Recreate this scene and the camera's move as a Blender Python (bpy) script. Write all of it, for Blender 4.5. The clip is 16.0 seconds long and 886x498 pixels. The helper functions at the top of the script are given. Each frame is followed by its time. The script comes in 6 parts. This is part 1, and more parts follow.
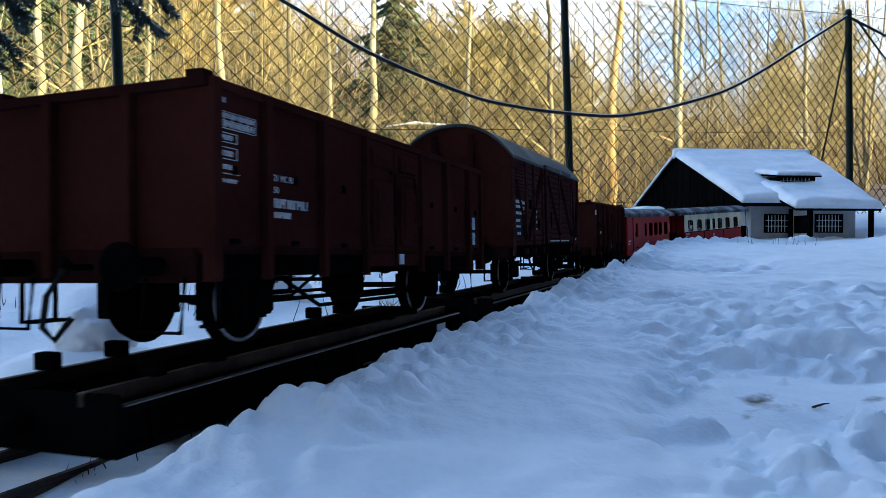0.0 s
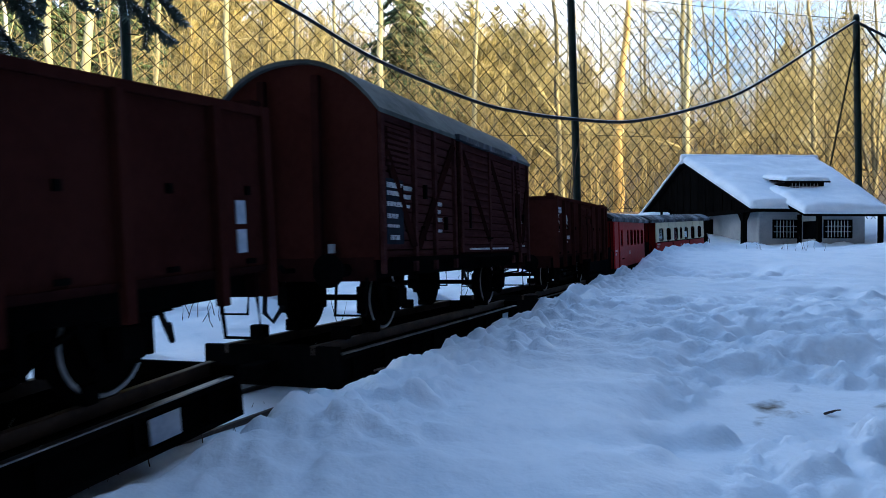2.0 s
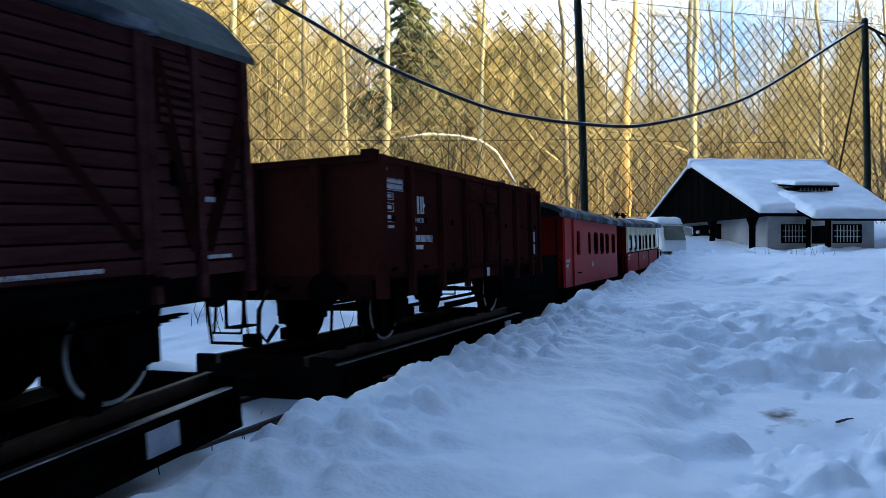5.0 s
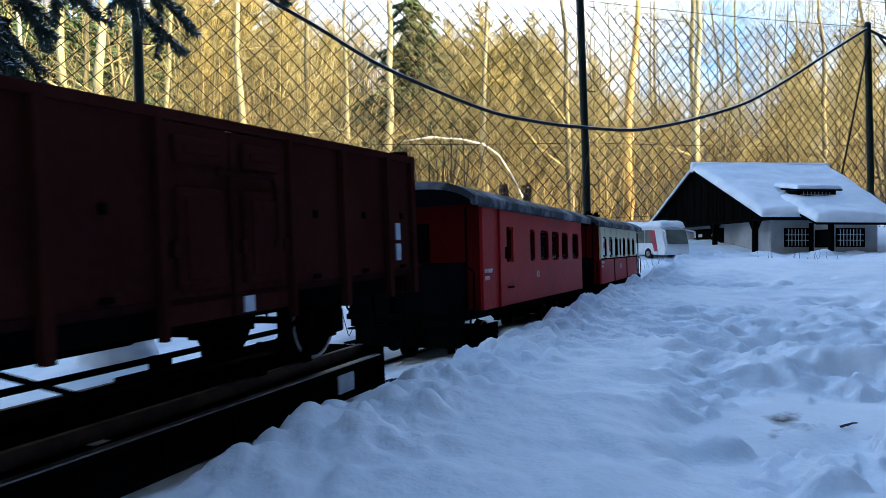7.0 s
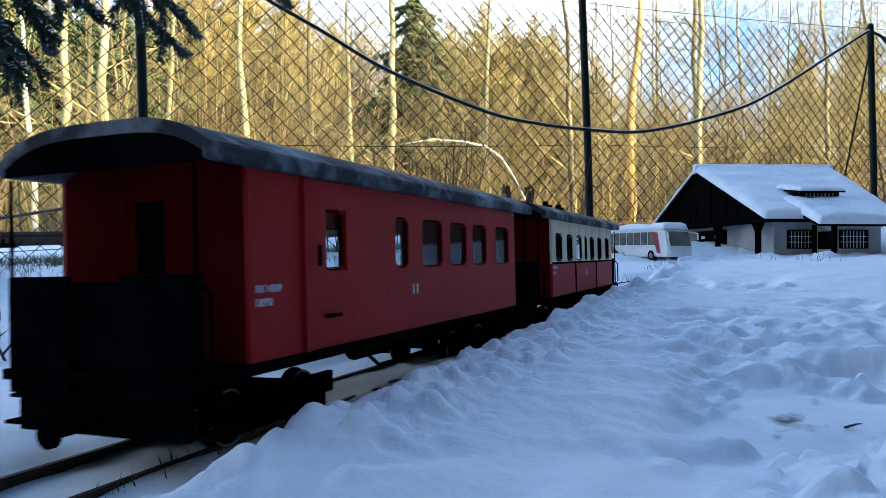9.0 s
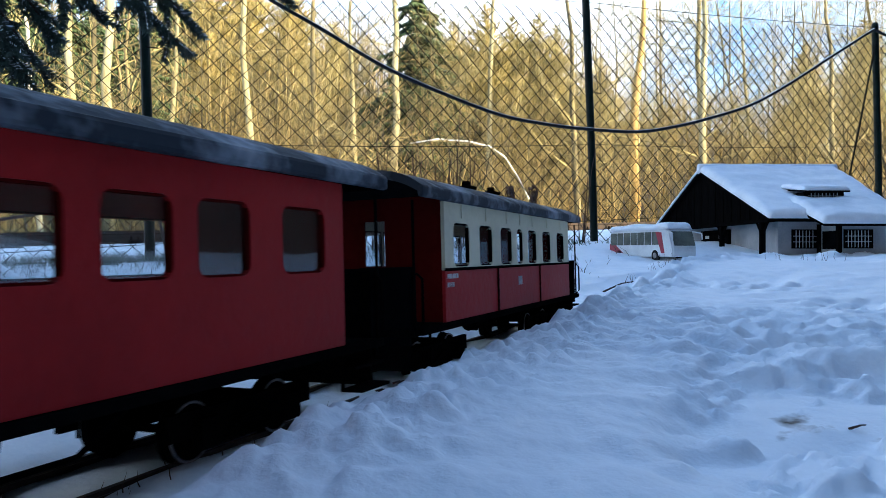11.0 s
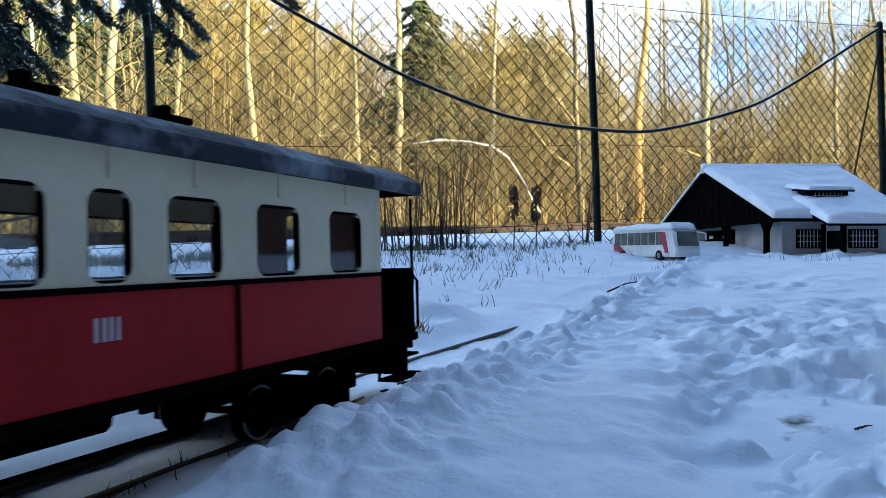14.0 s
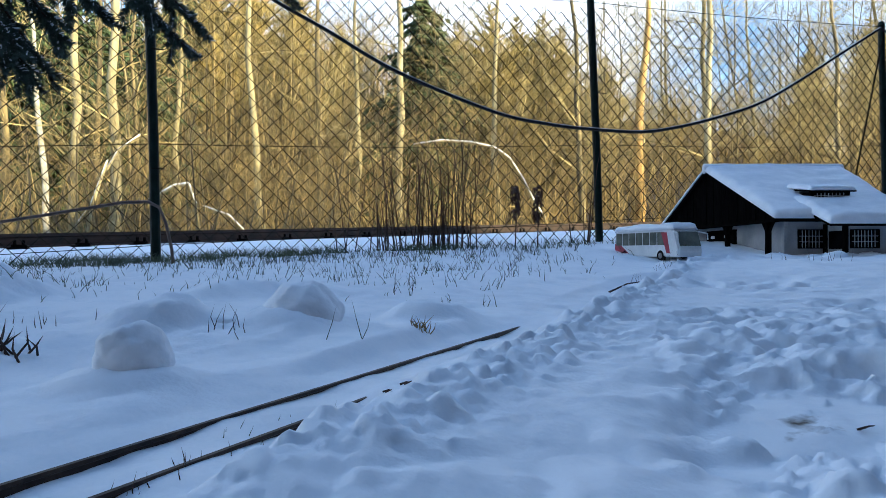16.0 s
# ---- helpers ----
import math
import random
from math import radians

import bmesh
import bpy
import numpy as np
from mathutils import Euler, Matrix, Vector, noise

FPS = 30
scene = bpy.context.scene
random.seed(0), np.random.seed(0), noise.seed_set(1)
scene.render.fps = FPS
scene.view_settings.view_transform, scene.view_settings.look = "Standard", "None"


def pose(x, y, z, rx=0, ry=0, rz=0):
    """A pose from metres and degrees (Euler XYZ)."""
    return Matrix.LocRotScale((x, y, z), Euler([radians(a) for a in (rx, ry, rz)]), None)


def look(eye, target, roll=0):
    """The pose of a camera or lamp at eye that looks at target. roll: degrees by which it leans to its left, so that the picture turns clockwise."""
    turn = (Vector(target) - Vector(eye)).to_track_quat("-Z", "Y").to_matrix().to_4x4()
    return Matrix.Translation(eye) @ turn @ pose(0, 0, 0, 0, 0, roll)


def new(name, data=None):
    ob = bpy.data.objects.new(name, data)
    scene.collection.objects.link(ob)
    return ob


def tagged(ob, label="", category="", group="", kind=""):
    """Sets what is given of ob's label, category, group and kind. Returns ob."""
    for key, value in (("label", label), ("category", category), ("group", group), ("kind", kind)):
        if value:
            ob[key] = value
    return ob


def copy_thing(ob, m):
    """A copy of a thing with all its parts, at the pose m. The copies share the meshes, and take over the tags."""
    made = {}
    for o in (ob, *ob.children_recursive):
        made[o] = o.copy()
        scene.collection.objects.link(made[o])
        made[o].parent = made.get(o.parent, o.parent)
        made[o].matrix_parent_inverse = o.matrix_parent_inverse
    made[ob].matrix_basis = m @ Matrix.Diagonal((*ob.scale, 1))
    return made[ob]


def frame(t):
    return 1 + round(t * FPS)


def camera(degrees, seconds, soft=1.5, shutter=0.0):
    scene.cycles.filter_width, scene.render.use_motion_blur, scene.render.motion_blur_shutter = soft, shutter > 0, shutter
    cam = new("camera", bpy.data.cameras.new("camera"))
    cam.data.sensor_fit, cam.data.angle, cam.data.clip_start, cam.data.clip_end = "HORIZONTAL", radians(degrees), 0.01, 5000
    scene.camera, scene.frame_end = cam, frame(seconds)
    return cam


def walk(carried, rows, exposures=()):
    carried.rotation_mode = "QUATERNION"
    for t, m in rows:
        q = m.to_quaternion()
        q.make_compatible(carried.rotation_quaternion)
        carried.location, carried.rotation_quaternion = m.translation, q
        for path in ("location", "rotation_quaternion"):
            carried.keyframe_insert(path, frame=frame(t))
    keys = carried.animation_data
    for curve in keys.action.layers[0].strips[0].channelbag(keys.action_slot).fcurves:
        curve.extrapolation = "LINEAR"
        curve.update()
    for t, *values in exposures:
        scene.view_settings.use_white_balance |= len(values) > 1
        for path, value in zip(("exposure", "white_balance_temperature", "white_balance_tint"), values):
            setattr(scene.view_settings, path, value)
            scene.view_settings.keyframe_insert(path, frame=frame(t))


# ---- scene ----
# ---- camera: eye, yaw left of the track's line, tilt, lean ----
PATH = [
    (0.0, 0.0039, 0.0032, 0.0957, 21.196, -0.984, 0.220),
    (0.5, 0.0040, 0.0029, 0.0960, 21.406, -0.765, 0.097),
    (1.0, 0.0035, 0.0027, 0.0968, 21.517, -0.685, 0.221),
    (1.5, 0.0031, 0.0029, 0.0964, 21.712, -0.583, 0.179),
    (2.0, 0.0028, 0.0019, 0.0958, 21.742, -0.500, 0.125),
    (2.5, 0.0030, 0.0022, 0.0965, 21.979, -0.495, 0.128),
    (3.0, 0.0027, 0.0020, 0.0968, 22.060, -0.495, 0.184),
    (3.5, 0.0020, 0.0020, 0.0971, 22.113, -0.477, 0.321),
    (4.0, 0.0017, 0.0018, 0.0974, 22.156, -0.364, 0.189),
    (6.5, 0.0012, 0.0021, 0.0972, 22.381, 0.043, 0.163),
    (7.0, 0.0011, 0.0020, 0.0973, 22.459, 0.108, 0.173),
    (7.5, 0.0011, 0.0019, 0.0971, 22.534, 0.215, 0.145),
    (8.0, 0.0010, 0.0014, 0.0970, 22.544, 0.217, 0.161),
    (8.5, 0.0009, 0.0011, 0.0968, 22.574, 0.236, 0.176),
    (9.0, 0.0008, 0.0014, 0.0966, 22.652, 0.282, 0.127),
    (11.5, 0.0011, 0.0011, 0.0974, 22.990, 0.269, 0.099),
    (12.0, 0.0008, 0.0012, 0.0974, 23.042, 0.286, 0.105),
    (12.5, 0.0006, 0.0010, 0.0978, 23.113, 0.324, 0.061),
    (13.0, 0.0005, 0.0009, 0.0980, 23.188, 0.302, 0.007),
    (13.5, 0.0005, 0.0012, 0.0979, 23.256, 0.278, 0.032),
    (14.0, 0.0005, 0.0008, 0.0974, 23.206, 0.303, -0.004),
    (14.5, 0.0002, 0.0007, 0.0976, 23.282, 0.239, -0.009),
    (15.0, 0.0003, 0.0005, 0.0979, 23.367, 0.308, -0.025),
    (15.5, 0.0001, 0.0003, 0.0979, 23.365, 0.313, -0.025),
    (16.0, 0.0000, 0.0001, 0.0976, 23.306, 0.308, -0.002),
]
cam = camera(62, 16.0, 0.8, 0.4)
walk(cam, [(t, pose(x, y, z, 90 + tilt, 0, yaw) @ pose(0, 0, 0, 0, 0, lean)) for t, x, y, z, yaw, tilt, lean in PATH],
     [(0, 2.2, 4880, 3), (13, 2.2, 4880, 3), (14.5, 2.05, 4880, 3), (16, 1.78, 4880, 3)])

# ---- light: open shade under a clear sky, low sun on the wood behind ----
# The plan is kept as X to the side and D ahead of the camera's last stand; the track runs along +y of the world.
AXIS = radians(23.3)


def plan(X, D, z=0.0):
    return Vector((X * math.cos(AXIS) - D * math.sin(AXIS), X * math.sin(AXIS) + D * math.cos(AXIS), z))


SUN_EL, SUN_SIDE = radians(17), radians(58)   # sun stands behind the camera, to its right
to_sun = plan(math.sin(SUN_SIDE), -math.cos(SUN_SIDE)).normalized() * math.cos(SUN_EL) + Vector((0, 0, math.sin(SUN_EL)))
sun = new("sun", bpy.data.lights.new("sun", "SUN"))
sun.data.energy, sun.data.angle, sun.data.color = 4.8, radians(0.6), (1.0, 0.68, 0.28)
sun.matrix_world = look(to_sun * 60, (0, 0, 0))

world = bpy.data.worlds.new("world")
scene.world = world
world.use_nodes = True
wn, wl = world.node_tree.nodes, world.node_tree.links
sky = wn.new("ShaderNodeTexSky")
sky.sky_type, sky.sun_disc = "NISHITA", False
sky.sun_elevation, sky.sun_rotation = SUN_EL, math.atan2(to_sun.x, to_sun.y)
sky.air_density, sky.dust_density, sky.ozone_density = 1.0, 1.3, 1.0
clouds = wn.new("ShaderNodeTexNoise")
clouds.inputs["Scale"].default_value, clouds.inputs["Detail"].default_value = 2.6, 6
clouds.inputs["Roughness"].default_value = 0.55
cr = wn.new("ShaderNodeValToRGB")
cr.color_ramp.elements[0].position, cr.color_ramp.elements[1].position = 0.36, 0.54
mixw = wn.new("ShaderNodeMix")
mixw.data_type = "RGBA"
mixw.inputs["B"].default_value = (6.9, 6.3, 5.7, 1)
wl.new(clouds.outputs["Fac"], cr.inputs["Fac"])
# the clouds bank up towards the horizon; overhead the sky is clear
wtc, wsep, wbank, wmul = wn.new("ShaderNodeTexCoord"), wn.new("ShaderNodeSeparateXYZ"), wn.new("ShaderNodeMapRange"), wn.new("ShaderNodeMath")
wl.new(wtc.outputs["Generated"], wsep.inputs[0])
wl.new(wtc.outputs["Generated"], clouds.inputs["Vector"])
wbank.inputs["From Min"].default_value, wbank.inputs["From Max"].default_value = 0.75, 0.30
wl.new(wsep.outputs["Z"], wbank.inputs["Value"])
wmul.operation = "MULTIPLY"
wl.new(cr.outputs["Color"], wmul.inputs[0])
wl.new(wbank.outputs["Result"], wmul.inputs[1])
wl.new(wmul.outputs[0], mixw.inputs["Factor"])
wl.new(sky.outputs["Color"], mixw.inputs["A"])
bg = wn["Background"]
bg.inputs["Strength"].default_value = 0.10
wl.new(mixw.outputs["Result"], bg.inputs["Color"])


# ---- materials ----
def material(name, c1, c2, scale, rough=0.7, metal=0.0, bump=0.0, fine=0.0, detail=5.0, lo=0.35, hi=0.65, coords="Object",
             random=0.0, island=0.0, stretch=(1, 1, 1), subsurface=0.0, rough2=None, spec=0.5):
    m = bpy.data.materials.new(name)
    m.use_nodes = True
    n, l = m.node_tree.nodes, m.node_tree.links
    b = n["Principled BSDF"]
    tc, mp = n.new("ShaderNodeTexCoord"), n.new("ShaderNodeMapping")
    mp.inputs["Scale"].default_value = stretch
    l.new(tc.outputs[coords], mp.inputs["Vector"])
    big, small = n.new("ShaderNodeTexNoise"), n.new("ShaderNodeTexNoise")
    big.inputs["Scale"].default_value, big.inputs["Detail"].default_value = scale, detail
    small.inputs["Scale"].default_value, small.inputs["Detail"].default_value = fine or scale * 9, 4
    for x in (big, small):
        l.new(mp.outputs["Vector"], x.inputs["Vector"])
    add = n.new("ShaderNodeMath")
    add.operation = "MULTIPLY_ADD"
    l.new(small.outputs["Fac"], add.inputs[0])
    add.inputs[1].default_value = 0.35
    sub = n.new("ShaderNodeMath")
    sub.operation = "SUBTRACT"
    l.new(big.outputs["Fac"], sub.inputs[0])
    sub.inputs[1].default_value = 0.175
    l.new(sub.outputs[0], add.inputs[2])
    ramp = n.new("ShaderNodeValToRGB")
    e = ramp.color_ramp.elements
    e[0].position, e[1].position = lo, hi
    e[0].color, e[1].color = (*c1, 1), (*c2, 1)
    l.new(add.outputs[0], ramp.inputs["Fac"])
    colour = ramp.outputs["Color"]
    if random:
        info, hsv = n.new("ShaderNodeObjectInfo"), n.new("ShaderNodeHueSaturation")
        mr = n.new("ShaderNodeMapRange")
        mr.inputs["To Min"].default_value, mr.inputs["To Max"].default_value = 1 - random, 1 + random
        l.new(info.outputs["Random"], mr.inputs["Value"])
        l.new(mr.outputs["Result"], hsv.inputs["Value"])
        l.new(colour, hsv.inputs["Color"])
        colour = hsv.outputs["Color"]
    if island:
        geo, hs2, mr3 = n.new("ShaderNodeNewGeometry"), n.new("ShaderNodeHueSaturation"), n.new("ShaderNodeMapRange")
        mr3.inputs["To Min"].default_value, mr3.inputs["To Max"].default_value = max(0.05, 1 - island), 1 + 0.8 * island
        l.new(geo.outputs["Random Per Island"], mr3.inputs["Value"])
        l.new(mr3.outputs["Result"], hs2.inputs["Value"])
        l.new(colour, hs2.inputs["Color"])
        colour = hs2.outputs["Color"]
    l.new(colour, b.inputs["Base Color"])
    b.inputs["Roughness"].default_value, b.inputs["Metallic"].default_value = rough, metal
    b.inputs["Specular IOR Level"].default_value = spec
    if rough2 is not None:
        mr2 = n.new("ShaderNodeMapRange")
        mr2.inputs["To Min"].default_value, mr2.inputs["To Max"].default_value = rough, rough2
        l.new(small.outputs["Fac"], mr2.inputs["Value"])
        l.new(mr2.outputs["Result"], b.inputs["Roughness"])
    if subsurface:
        b.inputs["Subsurface Weight"].default_value = subsurface
        b.inputs["Subsurface Radius"].default_value = (0.02, 0.025, 0.03)
        b.inputs["Subsurface Scale"].default_value = 0.3
    if bump:
        bp = n.new("ShaderNodeBump")
        bp.inputs["Strength"].default_value, bp.inputs["Distance"].default_value = bump, 0.02 / max(scale, 1) * 5
        l.new(add.outputs[0], bp.inputs["Height"])
        l.new(bp.outputs["Normal"], b.inputs["Normal"])
    return m


M = {}
M["snow"] = material("snow", (0.80, 0.84, 0.89), (0.90, 0.92, 0.95), 22, 0.55, bump=0.4, fine=240, lo=0.25, hi=0.55, rough2=0.75)
M["roof_snow"] = material("roof_snow", (0.82, 0.84, 0.87), (0.92, 0.93, 0.95), 20, 0.6, bump=0.1, fine=160)
M["oxide"] = material("oxide", (0.028, 0.0092, 0.0076), (0.045, 0.0150, 0.0120), 14, 0.55, bump=0.15, fine=220, rough2=0.7, spec=0.0)
M["oxide_plank"] = material("oxide_plank", (0.036, 0.015, 0.0145), (0.064, 0.027, 0.026), 18, 0.65, bump=0.4, fine=120, stretch=(6, 1, 6), random=0.12, spec=0.0)
M["dark_oxide"] = material("dark_oxide", (0.015, 0.006, 0.0055), (0.028, 0.010, 0.009), 16, 0.6, bump=0.2, fine=150, spec=0.0)
M["frame_black"] = material("frame_black", (0.002, 0.002, 0.0022), (0.0055, 0.005, 0.0048), 30, 0.55, bump=0.2, fine=260, rough2=0.75, spec=0.0)
M["steel"] = material("steel", (0.18, 0.17, 0.16), (0.34, 0.32, 0.30), 40, 0.35, 0.9, bump=0.1, fine=300)
M["rail_rust"] = material("rail_rust", (0.022, 0.014, 0.010), (0.060, 0.038, 0.025), 60, 0.55, 0.5, bump=0.3, fine=400)
M["red"] = material("red", (0.24, 0.006, 0.007), (0.32, 0.010, 0.011), 9, 0.42, bump=0.12, fine=160, rough2=0.6, spec=0.15)
# coach red with the ends' shade put into the colour; window frames reuse it
M["red_in_shade"] = material("red_in_shade", (0.050, 0.003, 0.003), (0.075, 0.005, 0.005), 12, 0.55, bump=0.12, fine=160, spec=0.0)
M["cream"] = material("cream", (0.62, 0.56, 0.38), (0.74, 0.68, 0.48), 9, 0.45, bump=0.12, fine=160, rough2=0.6, spec=0.15)
M["carmine"] = material("carmine", (0.27, 0.008, 0.010), (0.34, 0.012, 0.015), 9, 0.42, bump=0.12, fine=160, rough2=0.6, spec=0.15)
M["roof_grey"] = material("roof_grey", (0.026, 0.032, 0.042), (0.34, 0.37, 0.42), 22, 0.8, bump=0.4, fine=120, lo=0.44, hi=0.80, spec=0.25)
M["tar_roof"] = material("tar_roof", (0.035, 0.045, 0.045), (0.085, 0.10, 0.10), 18, 0.75, bump=0.3, fine=160, spec=0.15)
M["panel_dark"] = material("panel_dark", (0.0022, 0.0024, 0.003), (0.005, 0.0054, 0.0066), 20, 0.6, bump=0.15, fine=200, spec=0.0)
M["lettering"] = material("lettering", (0.50, 0.50, 0.52), (0.70, 0.70, 0.72), 90, 0.6, fine=700)
M["plate_blue"] = material("plate_blue", (0.33, 0.37, 0.45), (0.50, 0.54, 0.60), 60, 0.6, fine=400)
M["slate_plate"] = material("slate_plate", (0.012, 0.015, 0.022), (0.026, 0.030, 0.040), 60, 0.6, fine=400, spec=0.0)
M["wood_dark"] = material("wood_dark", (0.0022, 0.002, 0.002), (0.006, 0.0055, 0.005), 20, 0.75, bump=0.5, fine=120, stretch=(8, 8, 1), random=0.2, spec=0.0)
M["plaster"] = material("plaster", (0.31, 0.32, 0.33), (0.44, 0.44, 0.44), 12, 0.9, bump=0.3, fine=160)
M["lattice_white"] = material("lattice_white", (0.55, 0.55, 0.53), (0.70, 0.70, 0.67), 60, 0.6, fine=300)
M["bus_white"] = material("bus_white", (0.62, 0.63, 0.64), (0.76, 0.77, 0.77), 14, 0.3, fine=130)
M["bus_red"] = material("bus_red", (0.25, 0.02, 0.04), (0.36, 0.035, 0.06), 20, 0.35, fine=150)
M["rubber"] = material("rubber", (0.012, 0.012, 0.012), (0.03, 0.03, 0.03), 60, 0.8, fine=300, spec=0.0)
M["post_green"] = material("post_green", (0.004, 0.010, 0.008), (0.009, 0.019, 0.015), 14, 0.45, bump=0.2, fine=120, spec=0.15)
M["wire"] = material("wire", (0.005, 0.006, 0.004), (0.014, 0.014, 0.010), 30, 0.7, 0.0, fine=200, spec=0.15)
M["cable"] = material("cable", (0.012, 0.013, 0.016), (0.03, 0.032, 0.036), 20, 0.6, fine=160, spec=0.15)
M["hose"] = material("hose", (0.08, 0.055, 0.045), (0.15, 0.11, 0.09), 20, 0.6, fine=120)
M["real_rail"] = material("real_rail", (0.010, 0.005, 0.003), (0.028, 0.013, 0.007), 6, 0.75, 0.2, bump=0.4, fine=60)
M["bark"] = material("bark", (0.06, 0.048, 0.022), (0.24, 0.19, 0.085), 3, 0.85, bump=0.6, fine=26, stretch=(1, 1, 0.35), random=0.3)
M["bark_pale"] = material("bark_pale", (0.14, 0.12, 0.06), (0.40, 0.35, 0.19), 2.6, 0.8, bump=0.5, fine=22, stretch=(1, 1, 0.4), random=0.2)
M["twig"] = material("twig", (0.10, 0.08, 0.025), (0.42, 0.35, 0.15), 1.4, 0.85, fine=9, random=0.2, island=0.75)
M["brush"] = material("brush", (0.055, 0.040, 0.012), (0.36, 0.27, 0.10), 0.5, 0.9, fine=4, island=0.85)
M["olive_crown"] = material("olive_crown", (0.16, 0.13, 0.035), (0.34, 0.27, 0.09), 1.2, 0.9, fine=6, island=0.6)
M["birch"] = material("birch", (0.22, 0.20, 0.15), (0.62, 0.59, 0.50), 3.2, 0.8, bump=0.4, fine=18, stretch=(0.6, 0.6, 1.6))
# the sunlight's orange is put into this bark's colour
M["sunlit_bark"] = material("sunlit_bark", (0.30, 0.19, 0.06), (0.52, 0.35, 0.12), 1.2, 0.85, bump=0.5, fine=12, stretch=(1, 1, 0.5))
# pale grey stands for the reflections and interior seen in the bus glass
M["bus_glass"] = material("bus_glass", (0.09, 0.10, 0.085), (0.17, 0.18, 0.15), 16, 0.12, fine=60)
M["needles"] = material("needles", (0.022, 0.042, 0.014), (0.065, 0.098, 0.030), 3, 0.7, fine=30, island=0.6)
M["needles_near"] = material("needles_near", (0.014, 0.030, 0.022), (0.040, 0.065, 0.045), 22, 0.6, fine=160)
M["frost"] = material("frost", (0.62, 0.66, 0.72), (0.82, 0.85, 0.90), 60, 0.6, fine=300)
M["dry_stalk"] = material("dry_stalk", (0.028, 0.016, 0.011), (0.080, 0.046, 0.030), 14, 0.85, fine=90)
M["straw"] = material("straw", (0.24, 0.16, 0.07), (0.42, 0.30, 0.14), 60, 0.85, fine=300)
M["grass"] = material("grass", (0.020, 0.036, 0.014), (0.075, 0.095, 0.035), 6, 0.7, fine=40)
M["blocker_brown"] = material("blocker_brown", (0.07, 0.055, 0.045), (0.13, 0.10, 0.08), 2, 0.9, bump=0.4, fine=24)
M["interior"] = material("interior", (0.10, 0.075, 0.05), (0.17, 0.13, 0.09), 20, 0.8, fine=120)


def glass_material():
    m = bpy.data.materials.new("window_glass")
    m.use_nodes = True
    n, l = m.node_tree.nodes, m.node_tree.links
    n.remove(n["Principled BSDF"])
    t, g, mx = n.new("ShaderNodeBsdfTransparent"), n.new("ShaderNodeBsdfGlossy"), n.new("ShaderNodeMixShader")
    t.inputs["Color"].default_value = (0.93, 0.95, 0.96, 1)
    g.inputs["Roughness"].default_value = 0.04
    mx.inputs[0].default_value = 0.07
    l.new(t.outputs[0], mx.inputs[1])
    l.new(g.outputs[0], mx.inputs[2])
    l.new(mx.outputs[0], n["Material Output"].inputs["Surface"])
    return m


M["glass"] = glass_material()


def ground_material():
    """Snow, with trodden earth in one patch, which also paints its hollows' shade, and leaf litter under the wood."""
    m = M["snow"].copy()
    m.name = "ground_snow"
    n, l = m.node_tree.nodes, m.node_tree.links
    b = n["Principled BSDF"]
    old = b.inputs["Base Color"].links[0].from_socket
    at = n.new("ShaderNodeAttribute")
    at.attribute_name = "earth"
    nz = n.new("ShaderNodeTexNoise")
    nz.inputs["Scale"].default_value, nz.inputs["Detail"].default_value = 30, 6
    tc = n.new("ShaderNodeTexCoord")
    l.new(tc.outputs["Object"], nz.inputs["Vector"])
    sm = n.new("ShaderNodeMath")
    sm.operation = "ADD"
    l.new(at.outputs["Fac"], sm.inputs[0])
    l.new(nz.outputs["Fac"], sm.inputs[1])
    rp = n.new("ShaderNodeMapRange")
    rp.inputs["From Min"].default_value, rp.inputs["From Max"].default_value = 1.02, 1.16
    l.new(sm.outputs[0], rp.inputs["Value"])
    er = n.new("ShaderNodeValToRGB")
    er.color_ramp.elements[0].color, er.color_ramp.elements[1].color = (0.018, 0.013, 0.008, 1), (0.08, 0.055, 0.025, 1)
    n2 = n.new("ShaderNodeTexNoise")
    n2.inputs["Scale"].default_value, n2.inputs["Detail"].default_value = 4, 8
    l.new(tc.outputs["Object"], n2.inputs["Vector"])
    l.new(n2.outputs["Fac"], er.inputs["Fac"])
    mx = n.new("ShaderNodeMix")
    mx.data_type = "RGBA"
    l.new(rp.outputs["Result"], mx.inputs["Factor"])
    l.new(old, mx.inputs["A"])
    l.new(er.outputs["Color"], mx.inputs["B"])
    l.new(mx.outputs["Result"], b.inputs["Base Color"])
    return m


# ---- mesh helpers ----
def part(name, bm, mat, parent=None, label="", smooth=False):
    me = bpy.data.meshes.new(name)
    bm.to_mesh(me)
    bm.free()
    me.materials.append(M[mat])
    if smooth:
        me.shade_smooth()
    ob = new(name, me)
    ob.parent = parent
    if label:
        tagged(ob, label)
    return ob


def box(bm, x0, x1, y0, y1, z0, z1, bevel=0.0):
    vs = [bm.verts.new((x, y, z)) for x in (x0, x1) for y in (y0, y1) for z in (z0, z1)]
    fs = [bm.faces.new([vs[i] for i in q]) for q in ((0, 1, 3, 2), (4, 6, 7, 5), (0, 4, 5, 1), (2, 3, 7, 6), (0, 2, 6, 4), (1, 5, 7, 3))]
    if bevel:
        bmesh.ops.bevel(bm, geom=list({e for f in fs for e in f.edges}), offset=bevel, segments=2, affect="EDGES", profile=0.5)
    return bm


def boxes(*rows, bevel=0.0):
    bm = bmesh.new()
    for r in rows:
        box(bm, *r, bevel=bevel)
    return bm


